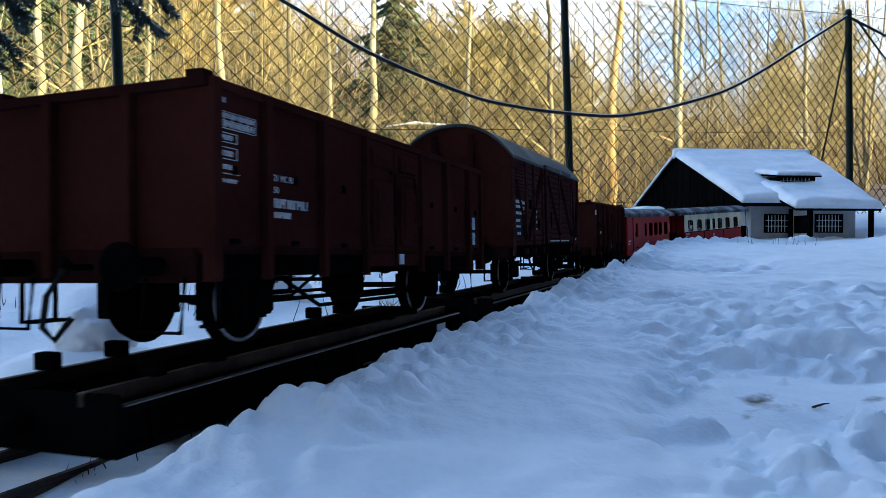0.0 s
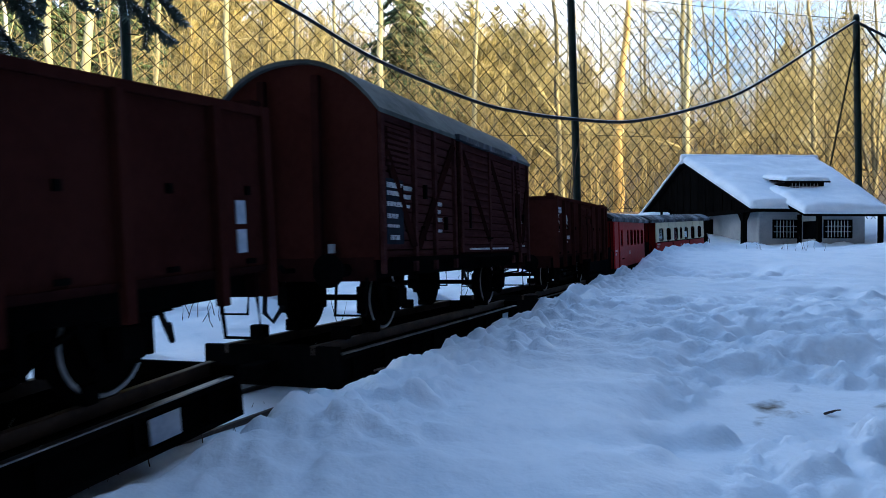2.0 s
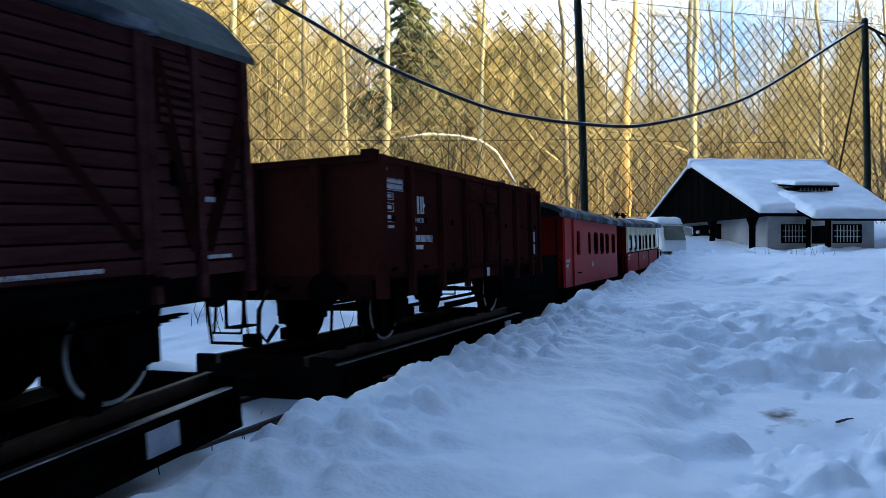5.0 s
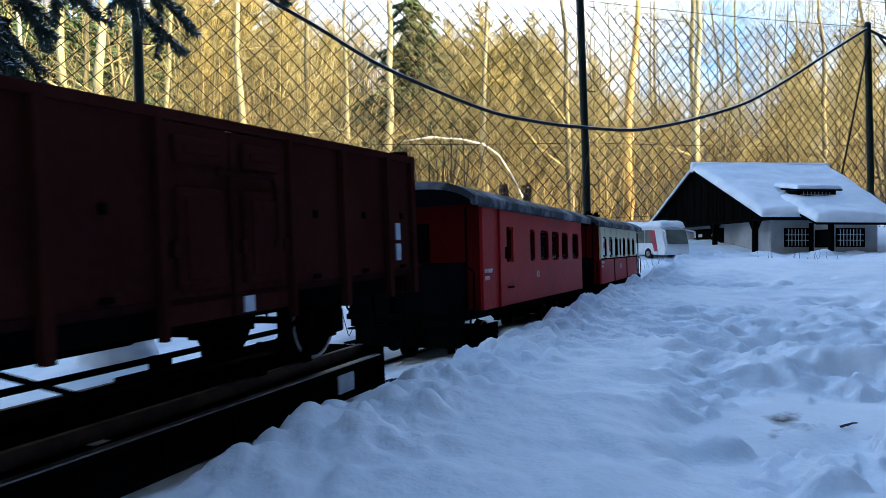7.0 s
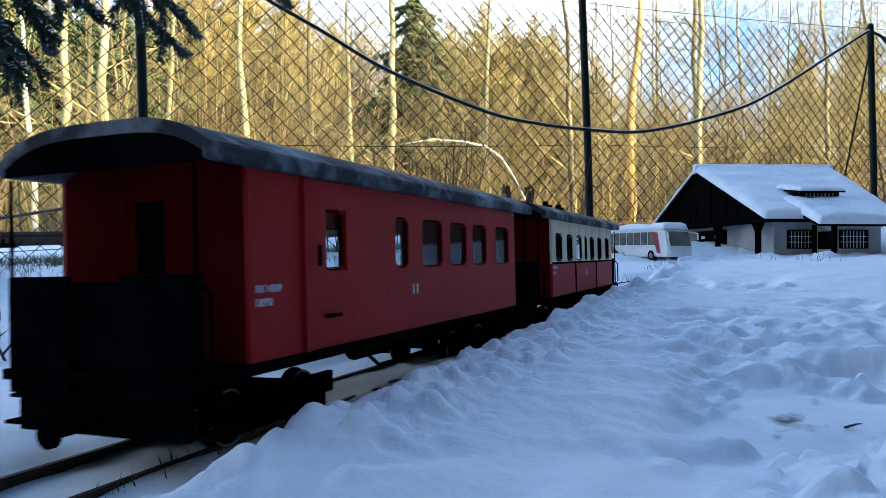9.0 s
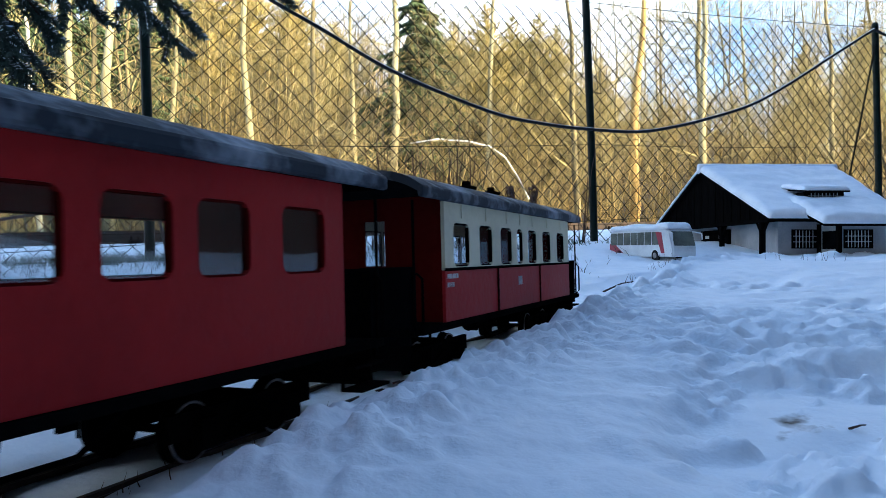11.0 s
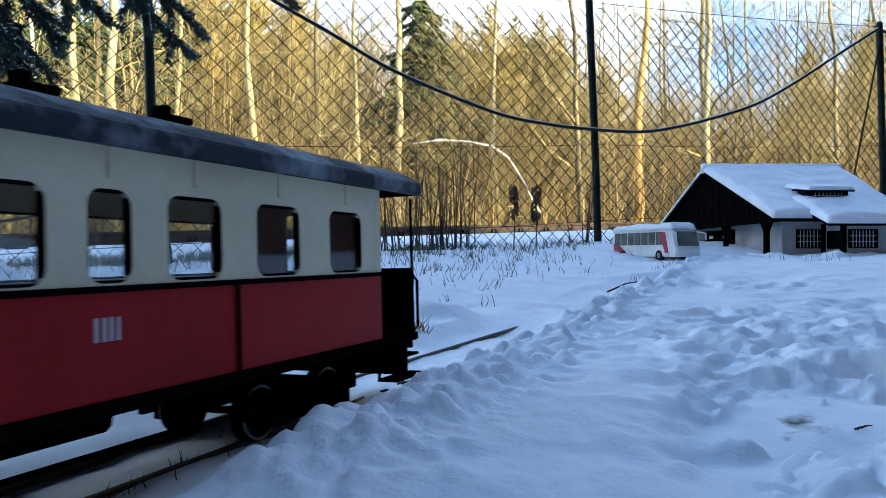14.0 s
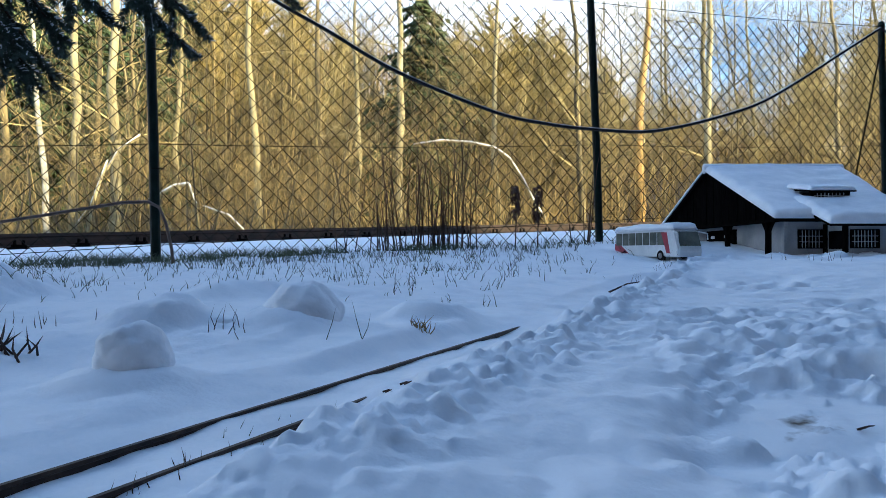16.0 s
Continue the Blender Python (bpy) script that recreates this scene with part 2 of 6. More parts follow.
def tube(bm, pts, r, sides=6, r1=None, cap=True):
    """A round bar along points, tapering from r to r1."""
    pts = [Vector(p) for p in pts]
    rings, n = [], len(pts)
    for i, p in enumerate(pts):
        d = (pts[min(i + 1, n - 1)] - pts[max(i - 1, 0)]).normalized()
        a = d.cross(Vector((0, 0, 1)) if abs(d.z) < 0.9 else Vector((1, 0, 0))).normalized()
        b = d.cross(a)
        rad = r if r1 is None else r + (r1 - r) * i / (n - 1)
        rings.append([bm.verts.new(p + rad * (math.cos(k * math.tau / sides) * a + math.sin(k * math.tau / sides) * b)) for k in range(sides)])
    for p, q in zip(rings, rings[1:]):
        for k in range(sides):
            bm.faces.new((p[k], p[(k + 1) % sides], q[(k + 1) % sides], q[k]))
    if cap:
        bm.faces.new(rings[0][::-1])
        bm.faces.new(rings[-1])
    return bm


def bars(*rows, r=0.001, sides=6):
    bm = bmesh.new()
    for pts in rows:
        tube(bm, pts, r, sides)
    return bm


def lathe_x(bm, profile, cx, cy, cz, seg=24):
    """Turns (offset along x, radius) rows about the x axis."""
    rings = [[bm.verts.new((cx + o, cy + r * math.cos(k * math.tau / seg), cz + r * math.sin(k * math.tau / seg))) for k in range(seg)] for o, r in profile]
    for p, q in zip(rings, rings[1:]):
        for k in range(seg):
            bm.faces.new((p[k], p[(k + 1) % seg], q[(k + 1) % seg], q[k]))
    bm.faces.new(rings[0][::-1])
    bm.faces.new(rings[-1])
    return bm


def side_wall(bm, x0, x1, y0, y1, z0, z1, holes):
    """An upright wall from y0 to y1 with openings (ya, yb, za, zb) that go through it."""
    ys = sorted({y0, y1, *(h[0] for h in holes), *(h[1] for h in holes)})
    for a, b in zip(ys, ys[1:]):
        mid = (a + b) / 2
        cut = sorted((h[2], h[3]) for h in holes if h[0] < mid < h[1])
        z = z0
        for c, d in cut:
            if c > z:
                box(bm, x0, x1, a, b, z, c)
            z = d
        if z1 > z:
            box(bm, x0, x1, a, b, z, z1)
    bmesh.ops.remove_doubles(bm, verts=bm.verts, dist=1e-6)
    return bm


def arch(bm, half, y0, y1, z_side, z_top, thick, seg=16, lip=0.0, power=2.4):
    """A vaulted roof, round across x."""
    def prof(off):
        out = []
        for i in range(seg + 1):
            t = -1 + 2 * i / seg
            k = 1 - abs(t) ** power
            out.append((t * (half + (lip if off == 0 else 0)), z_side + (z_top - z_side) * k - off))
        return out
    for ya, yb in ((y0, y1),):
        top, bot = prof(0), prof(thick)
        v = {}
        for nm, pr in (("t", top), ("b", bot)):
            for j, y in enumerate((ya, yb)):
                v[nm, j] = [bm.verts.new((x, y, z)) for x, z in pr]
        for i in range(seg):
            bm.faces.new((v["t", 0][i], v["t", 0][i + 1], v["t", 1][i + 1], v["t", 1][i]))
            bm.faces.new((v["b", 1][i], v["b", 1][i + 1], v["b", 0][i + 1], v["b", 0][i]))
            bm.faces.new((v["b", 0][i], v["b", 0][i + 1], v["t", 0][i + 1], v["t", 0][i]))
            bm.faces.new((v["t", 1][i], v["t", 1][i + 1], v["b", 1][i + 1], v["b", 1][i]))
        for i in (0, seg):
            q = (v["t", 0][i], v["t", 1][i], v["b", 1][i], v["b", 0][i])
            bm.faces.new(q if i == 0 else q[::-1])
    return bm


def empty(name, m, label, category, group="", kind=""):
    ob = new(name)
    ob.empty_display_size = 0.05
    ob.matrix_basis = m
    return tagged(ob, label, category, group, kind)


# ---- the track's line ----
TRACK_X, CURVE_Y, CURVE_R = -0.27, 1.645, 2.18


def dip(s):
    """How far the heavy goods wagons sink where the bed is soft, beside the camera."""
    return -0.12 * np.maximum(0.0, 0.26 - np.maximum(s, -0.4)) ** 1.4


def track(s):
    """Place on the line of rails at s metres along it, with its height and turn to the right."""
    z = 0.02 * max(0.0, min(s, 2.7) - 1.2) ** 2 + 0.06 * max(0.0, s - 2.7)
    if s <= CURVE_Y:
        return Vector((TRACK_X, s, z)), 0.0
    a = (s - CURVE_Y) / CURVE_R
    return Vector((TRACK_X + CURVE_R * (1 - math.cos(a)), CURVE_Y + CURVE_R * math.sin(a), z)), a


SPEED = 0.165


def rolled(t):
    """Way gone by the train after t seconds; it gains a little at the end."""
    return SPEED * t + 0.004 * max(0.0, t - 10)



def on_track(s, half, soft=0.0):
    """Pose of a vehicle whose pivots stand half before and behind s; soft: how much it follows the dip."""
    a, b = track(s - half)[0], track(s + half)[0]
    a.z, b.z = a.z + soft * float(dip(s - half)), b.z + soft * float(dip(s + half))
    d = b - a
    m = Matrix.LocRotScale((a + b) / 2, Euler((math.atan2(d.z, d.xy.length), 0, -math.atan2(d.x, d.y))), None)
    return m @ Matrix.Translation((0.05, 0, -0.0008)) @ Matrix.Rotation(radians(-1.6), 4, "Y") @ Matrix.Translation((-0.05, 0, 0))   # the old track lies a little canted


# ---- noise for the ground ----
def lattice(ix, iy, seed):
    h = (ix * 374761393 + iy * 668265263 + seed * 974634777) & 0xFFFFFFFF
    h = ((h ^ (h >> 13)) * 1274126177) & 0xFFFFFFFF
    return ((h ^ (h >> 16)) & 0xFFFF) / 65535.0


def value_noise(x, y, seed):
    ix, iy = np.floor(x).astype(np.int64), np.floor(y).astype(np.int64)
    fx, fy = x - ix, y - iy
    fx, fy = fx * fx * fx * (fx * (fx * 6 - 15) + 10), fy * fy * fy * (fy * (fy * 6 - 15) + 10)
    a, b = lattice(ix, iy, seed), lattice(ix + 1, iy, seed)
    c, d = lattice(ix, iy + 1, seed), lattice(ix + 1, iy + 1, seed)
    return (a * (1 - fx) + b * fx) * (1 - fy) + (c * (1 - fx) + d * fx) * fy - 0.5


def fbm(x, y, scale, octaves, seed, gain=0.5):
    out, amp = 0, 1.0
    for k in range(octaves):
        c, s = math.cos(0.7 * k + seed), math.sin(0.7 * k + seed)
        out = out + amp * value_noise((x * c - y * s) / scale + 17.3 * k, (x * s + y * c) / scale - 9.1 * k, seed + k)
        amp, scale = amp * gain, scale / 2.03
    return out


def clumps(x, y, scale, seed):
    """Round crumbs of snow strewn over the plan, as heights in units of scale."""
    px, py = x / scale, y / scale
    ix, iy = np.floor(px).astype(np.int64), np.floor(py).astype(np.int64)
    out = np.zeros_like(px)
    for dx in (-1, 0, 1):
        for dy in (-1, 0, 1):
            jx, jy = ix + dx, iy + dy
            cx, cy = jx + lattice(jx, jy, seed), jy + lattice(jx, jy, seed + 1)
            r = 0.12 + 0.62 * lattice(jx, jy, seed + 2) ** 1.7
            d2 = ((px - cx) ** 2 + (py - cy) ** 2) / (r * r)
            out = np.maximum(out, r * np.sqrt(np.clip(1 - d2, 0, 1)))
    return out


def step(x, a, b):
    t = np.clip((x - a) / (b - a), 0, 1)
    return t * t * (3 - 2 * t)


def track_offset(x, y):
    """Distance to the right of the track's line, and the way along it."""
    ang = np.arctan2(y - CURVE_Y, TRACK_X + CURVE_R - x)
    rad = np.hypot(x - TRACK_X - CURVE_R, y - CURVE_Y)
    curved = y > CURVE_Y
    return np.where(curved, CURVE_R - rad, x - TRACK_X), np.where(curved, CURVE_Y + CURVE_R * np.clip(ang, 0, 3), y)


def ground_z(X, D):
    """Height of the ground at the plan's X and D (arrays)."""
    x, y = X * math.cos(AXIS) - D * math.sin(AXIS), X * math.sin(AXIS) + D * math.cos(AXIS)
    a, s = track_offset(x, y)
    slope = -0.012 + 0.0307 * X + 0.0368 * np.minimum(D, 9)
    slope = np.maximum(np.clip(slope, -0.25, 0.9), -0.25)
    right = np.interp(D, [-1, 0.2, 0.32, 0.45, 0.63, 0.85, 1.48, 2.09, 2.6, 3.2], [0.008, 0.008, 0.010, 0.015, 0.021, 0.029, 0.050, 0.086, 0.105, 0.12])
    far = step(D, 2.1, 3.3)
    right = right * (1 - far) + slope * far
    # the bank thrown up beside the rails keeps a crest of its own
    crest = np.interp(s, [-0.3, 0.186, 0.314, 0.42, 0.81, 1.44, 2.1], [0.008, 0.012, 0.018, 0.020, 0.028, 0.043, 0.08])
    right = right + (crest - right) * np.exp(-((a - 0.098) / 0.032) ** 2) * (1 - step(s, 1.6, 2.2))
    left = np.interp(D, [-1, 0.4, 1.2, 2.2, 3.0], [0.0, 0.002, 0.012, 0.035, 0.060]) + 0.012 * step(-a, 0.1, 0.5)
    farl = step(D, 1.7, 3.0)
    left = left * (1 - farl) + slope * farl
    base = np.where(a > 0, right, left)
    near = 1 - step(np.hypot(X, D), 3, 7)
    # soft heaps, puffs, crumbs
    near = near * step(D, -0.8, 0.0)
    calm = 0.25 + 0.75 * np.maximum(step(a, 0.11, 0.22), step(-a, 0.1, 0.2))
    open_ = 0.2 + 0.8 * step(a, 0.14, 0.45) + 0.5 * (a < 0)
    base = base + near * (0.022 * fbm(x, y, 0.26, 2, 5) * open_ + 0.008 * fbm(x, y, 0.10, 4, 11, 0.55) * calm)
    puffs = np.abs(fbm(x, y, 0.055, 3, 23, 0.55)) - 0.16
    patchy = 0.45 + 0.9 * step(fbm(x, y, 0.45, 2, 31), -0.15, 0.35)
    base = base + near * (0.006 * puffs * patchy * calm + 0.0014 * np.abs(fbm(x, y, 0.020, 3, 29)) + 0.0006 * fbm(x, y, 0.008, 2, 33))
    # trodden ground
    trod = step(X, 0.08, 0.22) * (1 - step(D, 0.75, 1.1)) * step(D, 0.2, 0.35)
    base = base - trod * (0.018 * np.abs(fbm(x, y, 0.05, 4, 51, 0.6)) - 0.003) + trod * 0.0035 * clumps(x, y, 0.012, 241)
    pits = step(X - 0.25 * D, 0.0, 0.08) * (1 - step(D, 0.42, 0.62)) * step(D, 0.18, 0.3)
    base = base + pits * (0.0085 * clumps(x + 0.008 * fbm(x, y, 0.02, 2, 93), y + 0.008 * fbm(x, y, 0.02, 2, 94), 0.011, 251) - 0.004 + 0.010 * fbm(x, y, 0.045, 3, 95))
    for hx, hd, hr, hh in ((0.30, 0.62, 0.05, 0.012), (0.21, 0.40, 0.05, 0.014), (0.13, 0.34, 0.03, 0.009), (0.27, 0.46, 0.02, 0.012), (0.20, 0.36, 0.016, 0.010), (0.24, 0.41, 0.014, 0.010), (0.15, 0.39, 0.014, 0.009), (0.30, 0.52, 0.018, 0.009), (0.34, 0.47, 0.05, 0.008), (0.62, 1.0, 0.09, 0.014), (0.50, 1.35, 0.14, 0.014)):
        base = base - 1.4 * hh * np.exp(-((X - hx) ** 2 / (hr * 1.6) ** 2 + (D - hd) ** 2 / hr ** 2)) * (1 + fbm(x, y, 0.03, 2, 61))
    base = base - 0.045 * np.exp(-((X - 1.05) / 0.75) ** 2 - ((D - 2.75) / 0.5) ** 2)
    # the ridge of crumbled snow before the station
    base = base + 0.016 * np.exp(-((D - 2.32) / 0.07) ** 2) * step(X, 0.5, 0.8) * (0.5 + 2.2 * clumps(x, y, 0.075, 261))
    # thrown-up edge beside the rails
    edge = np.exp(-((a - 0.098) / 0.030) ** 2)
    rough = np.abs(fbm(x, y, 0.06, 3, 41))
    base = base + near * edge * (0.012 * rough * step(s, 0.45, 1.1) + 0.004 * np.abs(fbm(x, y, 0.026, 3, 43)))
    # crumbs thrown up along the edge, and strewn thinly over the open snow
    wx, wy = x + 0.012 * fbm(x, y, 0.03, 2, 91), y + 0.012 * fbm(x, y, 0.03, 2, 92)
    band = np.exp(-((a - 0.105) / 0.045) ** 2) * step(s, 0.05, 0.4)
    open_lumps = 0.10 * step(fbm(x, y, 0.30, 3, 71), -0.05, 0.35) * step(a, 0.10, 0.2) + 0.15 * (a < 0)
    far_lumps = step(s, 0.7, 1.4)
    base = base + near * ((0.30 * band + 0.35 * open_lumps) * 0.034 * clumps(wx, wy, 0.034, 201) * (0.45 + 0.25 * far_lumps)
                          + (0.75 * band + 0.45 * open_lumps) * 0.017 * clumps(wx, wy, 0.017, 211)
                          + (0.8 * band + 0.5 * open_lumps) * 0.010 * clumps(x, y, 0.010, 221))
    base = base + near * far_lumps * band * 0.055 * 0.22 * clumps(wx, wy, 0.055, 231)
    # heaps behind the rails
    for hx, hd, hr, hh in ((-0.16, 0.84, 0.075, 0.016), (-0.225, 0.53, 0.05, 0.012), (-0.31, 0.80, 0.06, 0.020), (-0.02, 1.02, 0.06, 0.022), (-0.42, 0.62, 0.05, 0.022), (-0.80, 1.22, 0.16, 0.045), (-0.36, 1.3, 0.10, 0.022)):
        base = base + hh * np.exp(-(((X - hx) ** 2 + (D - hd) ** 2) / hr ** 2) ** 2.2) * (1 + 0.9 * fbm(x, y, 0.07, 3, 3))
    # the cleared bed of the track
    tz = dip(s) + 0.02 * np.maximum(0, np.minimum(s, 2.7) - 1.2) ** 2 + 0.06 * np.maximum(0, s - 2.7)
    bed = tz - 0.0030 + 0.004 * fbm(x, y, 0.05, 3, 77) + 0.003 * step(-a, 0.03, 0.06) + 0.008 * step(s, 0.80, 1.1) + 0.007 * fbm(x, y, 0.09, 2, 78) * step(s, 0.5, 0.9) + 0.007 * step(s, 0.38, 0.5) * step(a, 0.0, 0.03)
    keep = step(np.abs(a), 0.055, 0.088)
    keep = np.where(s > 2.95, 1, keep)
    base = bed * (1 - keep) + np.maximum(base, bed) * keep
    # the hill behind the wood
    hill = step(D, 15, 62) * (11.5 - 0.16 * np.clip(X, -60, 40))
    base = base + np.clip(hill, 0, 30) + step(D, 14, 30) * 1.4 * fbm(x, y, 9.0, 4, 9)
    return base


def gz(X, D):
    return float(ground_z(np.array([float(X)]), np.array([float(D)]))[0])


def spaced(fine, lo, hi, far, grow):
    pos, neg = [hi], [lo]
    st = fine
    while pos[-1] < far:
        st *= grow
        pos.append(pos[-1] + st)
    st = fine
    while neg[-1] > -far:
        st *= grow
        neg.append(neg[-1] - st)
    return np.array(neg[::-1] + list(np.arange(lo + fine, hi - fine / 2, fine)) + pos)


def build_ground():
    # columns fan out from the camera, so that the mesh is fine where it is near
    D = np.concatenate([-np.geomspace(0.02, 900, 60)[::-1] + 0.1, np.arange(0.105, 0.9, 0.0045), np.geomspace(0.9, 4.2, 300)[:-1], np.geomspace(4.2, 80, 130)[:-1], np.geomspace(80, 2500, 24)])
    u = spaced(0.0042, -0.72, 0.72, 14.0, 1.16)
    Dm, U = np.meshgrid(D, u, indexing="ij")
    Xm = U * (0.42 + np.maximum(np.abs(Dm) - 0.1, 0))
    Z = ground_z(Xm, Dm)
    c, s = math.cos(AXIS), math.sin(AXIS)
    co = np.stack([Xm * c - Dm * s, Xm * s + Dm * c, Z], -1).reshape(-1, 3)
    nr, nc = len(D), len(u)
    i = np.arange((nr - 1) * nc).reshape(nr - 1, nc)[:, :-1].ravel()
    faces = np.stack([i, i + 1, i + 1 + nc, i + nc], -1)
    me = bpy.data.meshes.new("ground")
    me.vertices.add(len(co))
    me.vertices.foreach_set("co", co.astype(np.float32).ravel())
    me.loops.add(faces.size)
    me.loops.foreach_set("vertex_index", faces.astype(np.int32).ravel())
    me.polygons.add(len(faces))
    me.polygons.foreach_set("loop_start", np.arange(0, faces.size, 4, dtype=np.int32))
    me.update(calc_edges=True)
    me.validate()
    me.shade_smooth()
    # earth colour: a trodden patch, also painting its hollows' shade, and the wood's floor
    patch = 0.50 * np.exp(-(((Xm - 0.21) / 0.10) ** 2 + ((Dm - 0.40) / 0.055) ** 2)) + 1.0 * step(Dm, 12, 17)
    fence_d = (Dm - 3.1) - (Xm + 1.24) * 0.415
    patch = patch + 0.54 * np.exp(-((fence_d + 0.05) / 0.16) ** 2) * step(-Xm, -0.1, 0.6) * (np.abs(Xm) < 4)
    at = me.attributes.new("earth", "FLOAT", "POINT")
    at.data.foreach_set("value", patch.astype(np.float32).ravel())
    M["ground"] = ground_material()
    me.materials.append(M["ground"])
    return tagged(new("ground", me), "uneven trodden snow with bare earth showing through", "ground", kind="structure")


ground = build_ground()

# unseen walls added behind and beside the camera to keep the sun off the garden
bm = bmesh.new()
box(bm, -9, -1.25, -1.5, -1.2, -0.5, 8.0)
box(bm, -0.50, 26, -1.5, -1.2, -0.5, 8.0)
box(bm, -1.25, -0.50, -1.5, -1.2, 0.45, 8.0)   # over the low opening for the little railway
# side wall, added to hide sky and darken the train's near side
box(bm, 4.6, 4.9, -1.2, 6.3, -0.5, 4.6)
blocker = part("shade_wall", bm, "blocker_brown")
blocker.matrix_basis = Matrix.Rotation(AXIS, 4, "Z")
tagged(blocker, "unseen walls added to keep sun and sky light off the garden", "wall", kind="structure")

# ---- the miniature railway ----
def build_rails():
    thing = empty("model_track", pose(0, 0, 0), "narrow model railway track half buried in snow", "track", kind="structure")
    ss = np.arange(-3.0, 2.95, 0.05)
    for side in (-0.0245, 0.0245):
        bm = bmesh.new()
        prev = None
        for s in ss:
            p, a = track(s)
            n, up = Vector((math.cos(a), -math.sin(a), 0)), Vector((0, 0, 1))
            ring = [bm.verts.new(p + n * (side + dx) + up * dz) for dx, dz in
                    ((-0.0014, 0), (0.0014, 0), (0.0014, -0.002), (0.0006, -0.0026), (0.0006, -0.007), (0.003, -0.0085), (-0.003, -0.0085), (-0.0006, -0.007), (-0.0006, -0.0026), (-0.0014, -0.002))]
            if prev:
                for k in range(10):
                    bm.faces.new((prev[k], prev[(k + 1) % 10], ring[(k + 1) % 10], ring[k]))
            prev = ring
        part("rail", bm, "rail_rust", thing)
    me = None
    for s in np.arange(-0.5, 1.8, 0.04):
        p, a = track(s)
        if me is None:
            bm = boxes((-0.042, 0.042, -0.008, 0.008, -0.016, -0.0088))
            ob = part("sleeper", bm, "frame_black", thing)
            me = ob.data
        else:
            ob = new("sleeper", me)
            ob.parent = thing
        ob.matrix_basis = pose(p.x, p.y, p.z, 0, 0, -math.degrees(a))


build_rails()
ROLLING = []      # (wheelset, its place in the vehicle, wheel radius)
TRAIN = []        # (vehicle, where it stands at the start, half its pivot distance)


def wheel_pair(parent, y, z, r, gauge, rolls, name="wheelset"):
    bm = bmesh.new()
    for sg in (-1, 1):
        g = sg * gauge / 2
        lathe_x(bm, [(sg * 0.0030, r * 0.45), (sg * 0.0030, r * 0.80), (sg * 0.0022, r * 0.86), (sg * 0.0030, r * 0.90), (sg * 0.0030, r), (-sg * 0.0022, r * 1.01), (-sg * 0.0026, r * 1.09), (-sg * 0.0038, r * 1.09),
                     (-sg * 0.0038, r * 0.86), (-sg * 0.0020, r * 0.80), (-sg * 0.0020, r * 0.3)], g, 0, 0, 28)
    tube(bm, [(-gauge / 2 - 0.009, 0, 0), (gauge / 2 + 0.009, 0, 0)], 0.0022, 8)
    ob = part(name, bm, "frame_black", parent)
    for sg in (-1, 1):
        rim = bmesh.new()
        lathe_ring(rim, sg * (gauge / 2 + 0.0031), r * 0.90, r * 1.0, sg)
        part("rim", rim, "steel", ob, "bare steel tyre")
    ob.matrix_basis = pose(0, y, z)
    if rolls:
        ROLLING.append((ob, y, z, r))
    return ob


def each(name, mat, parent, *rows, label="", bevel=0.0):
    """One part for each box."""
    return [part(name, boxes(r, bevel=bevel), mat, parent, label) for r in rows]


def lathe_ring(bm, x, r0, r1, sg, seg=28):
    rings = [[bm.verts.new((x + o, r * math.cos(k * math.tau / seg), r * math.sin(k * math.tau / seg))) for k in range(seg)] for o, r in ((0, r0), (sg * 0.0006, r0 + 0.0003), (sg * 0.0006, r1 - 0.0003), (0, r1))]
    for p, q in zip(rings, rings[1:]):
        for k in range(seg):
            bm.faces.new((p[k], p[(k + 1) % seg], q[(k + 1) % seg], q[k]))


def lettering(parent, x, y0, z0, rows, mat="lettering"):
    """Small bars of paint on a wall that faces +x: rows of (dy, dz, width, height), broken like letters."""
    bm = bmesh.new()
    rnd = random.Random(int(abs(y0) * 1e4) + len(rows))
    for dy, dz, w, h in rows:
        y = 0.0
        while y < w - 1e-4:
            cw = min(w - y, h * rnd.choice((0.55, 0.6, 0.7)))
            b0 = y0 + dy + y
            box(bm, x - 0.0004, x + 0.00025, b0, b0 + cw * 0.28, z0 + dz, z0 + dz + h)
            k = rnd.random()
            if k < 0.75:
                zz = z0 + dz + h * rnd.choice((0, 0.42, 0.84))
                box(bm, x - 0.0004, x + 0.00025, b0 + cw * 0.28, b0 + cw * 0.8, zz, zz + h * 0.17)
            if k > 0.3:
                box(bm, x - 0.0004, x + 0.00025, b0 + cw * 0.62, b0 + cw * 0.85, z0 + dz + (0 if k > 0.6 else h * 0.4), z0 + dz + h)
            y += cw * 1.12
    return part("lettering", bm, mat, parent, "faded white stencilled lettering")


def words(parent, text, x, y, z, size):
    cu = bpy.data.curves.new("words", "FONT")
    cu.body, cu.size, cu.extrude = text, size, 0.0001
    tmp = new("words", cu)
    dg = bpy.context.evaluated_depsgraph_get()
    me = bpy.data.meshes.new_from_object(tmp.evaluated_get(dg))
    bpy.data.objects.remove(tmp)
    me.materials.clear()
    me.materials.append(M["lettering"])
    ob = new("lettering", me)
    ob.parent = parent
    ob.matrix_basis = Matrix.Translation((x, y, z)) @ Matrix(((0, 0, 1, 0), (1, 0, 0, 0), (0, 1, 0, 0), (0, 0, 0, 1)))
    return tagged(ob, "faded white stencilled lettering")


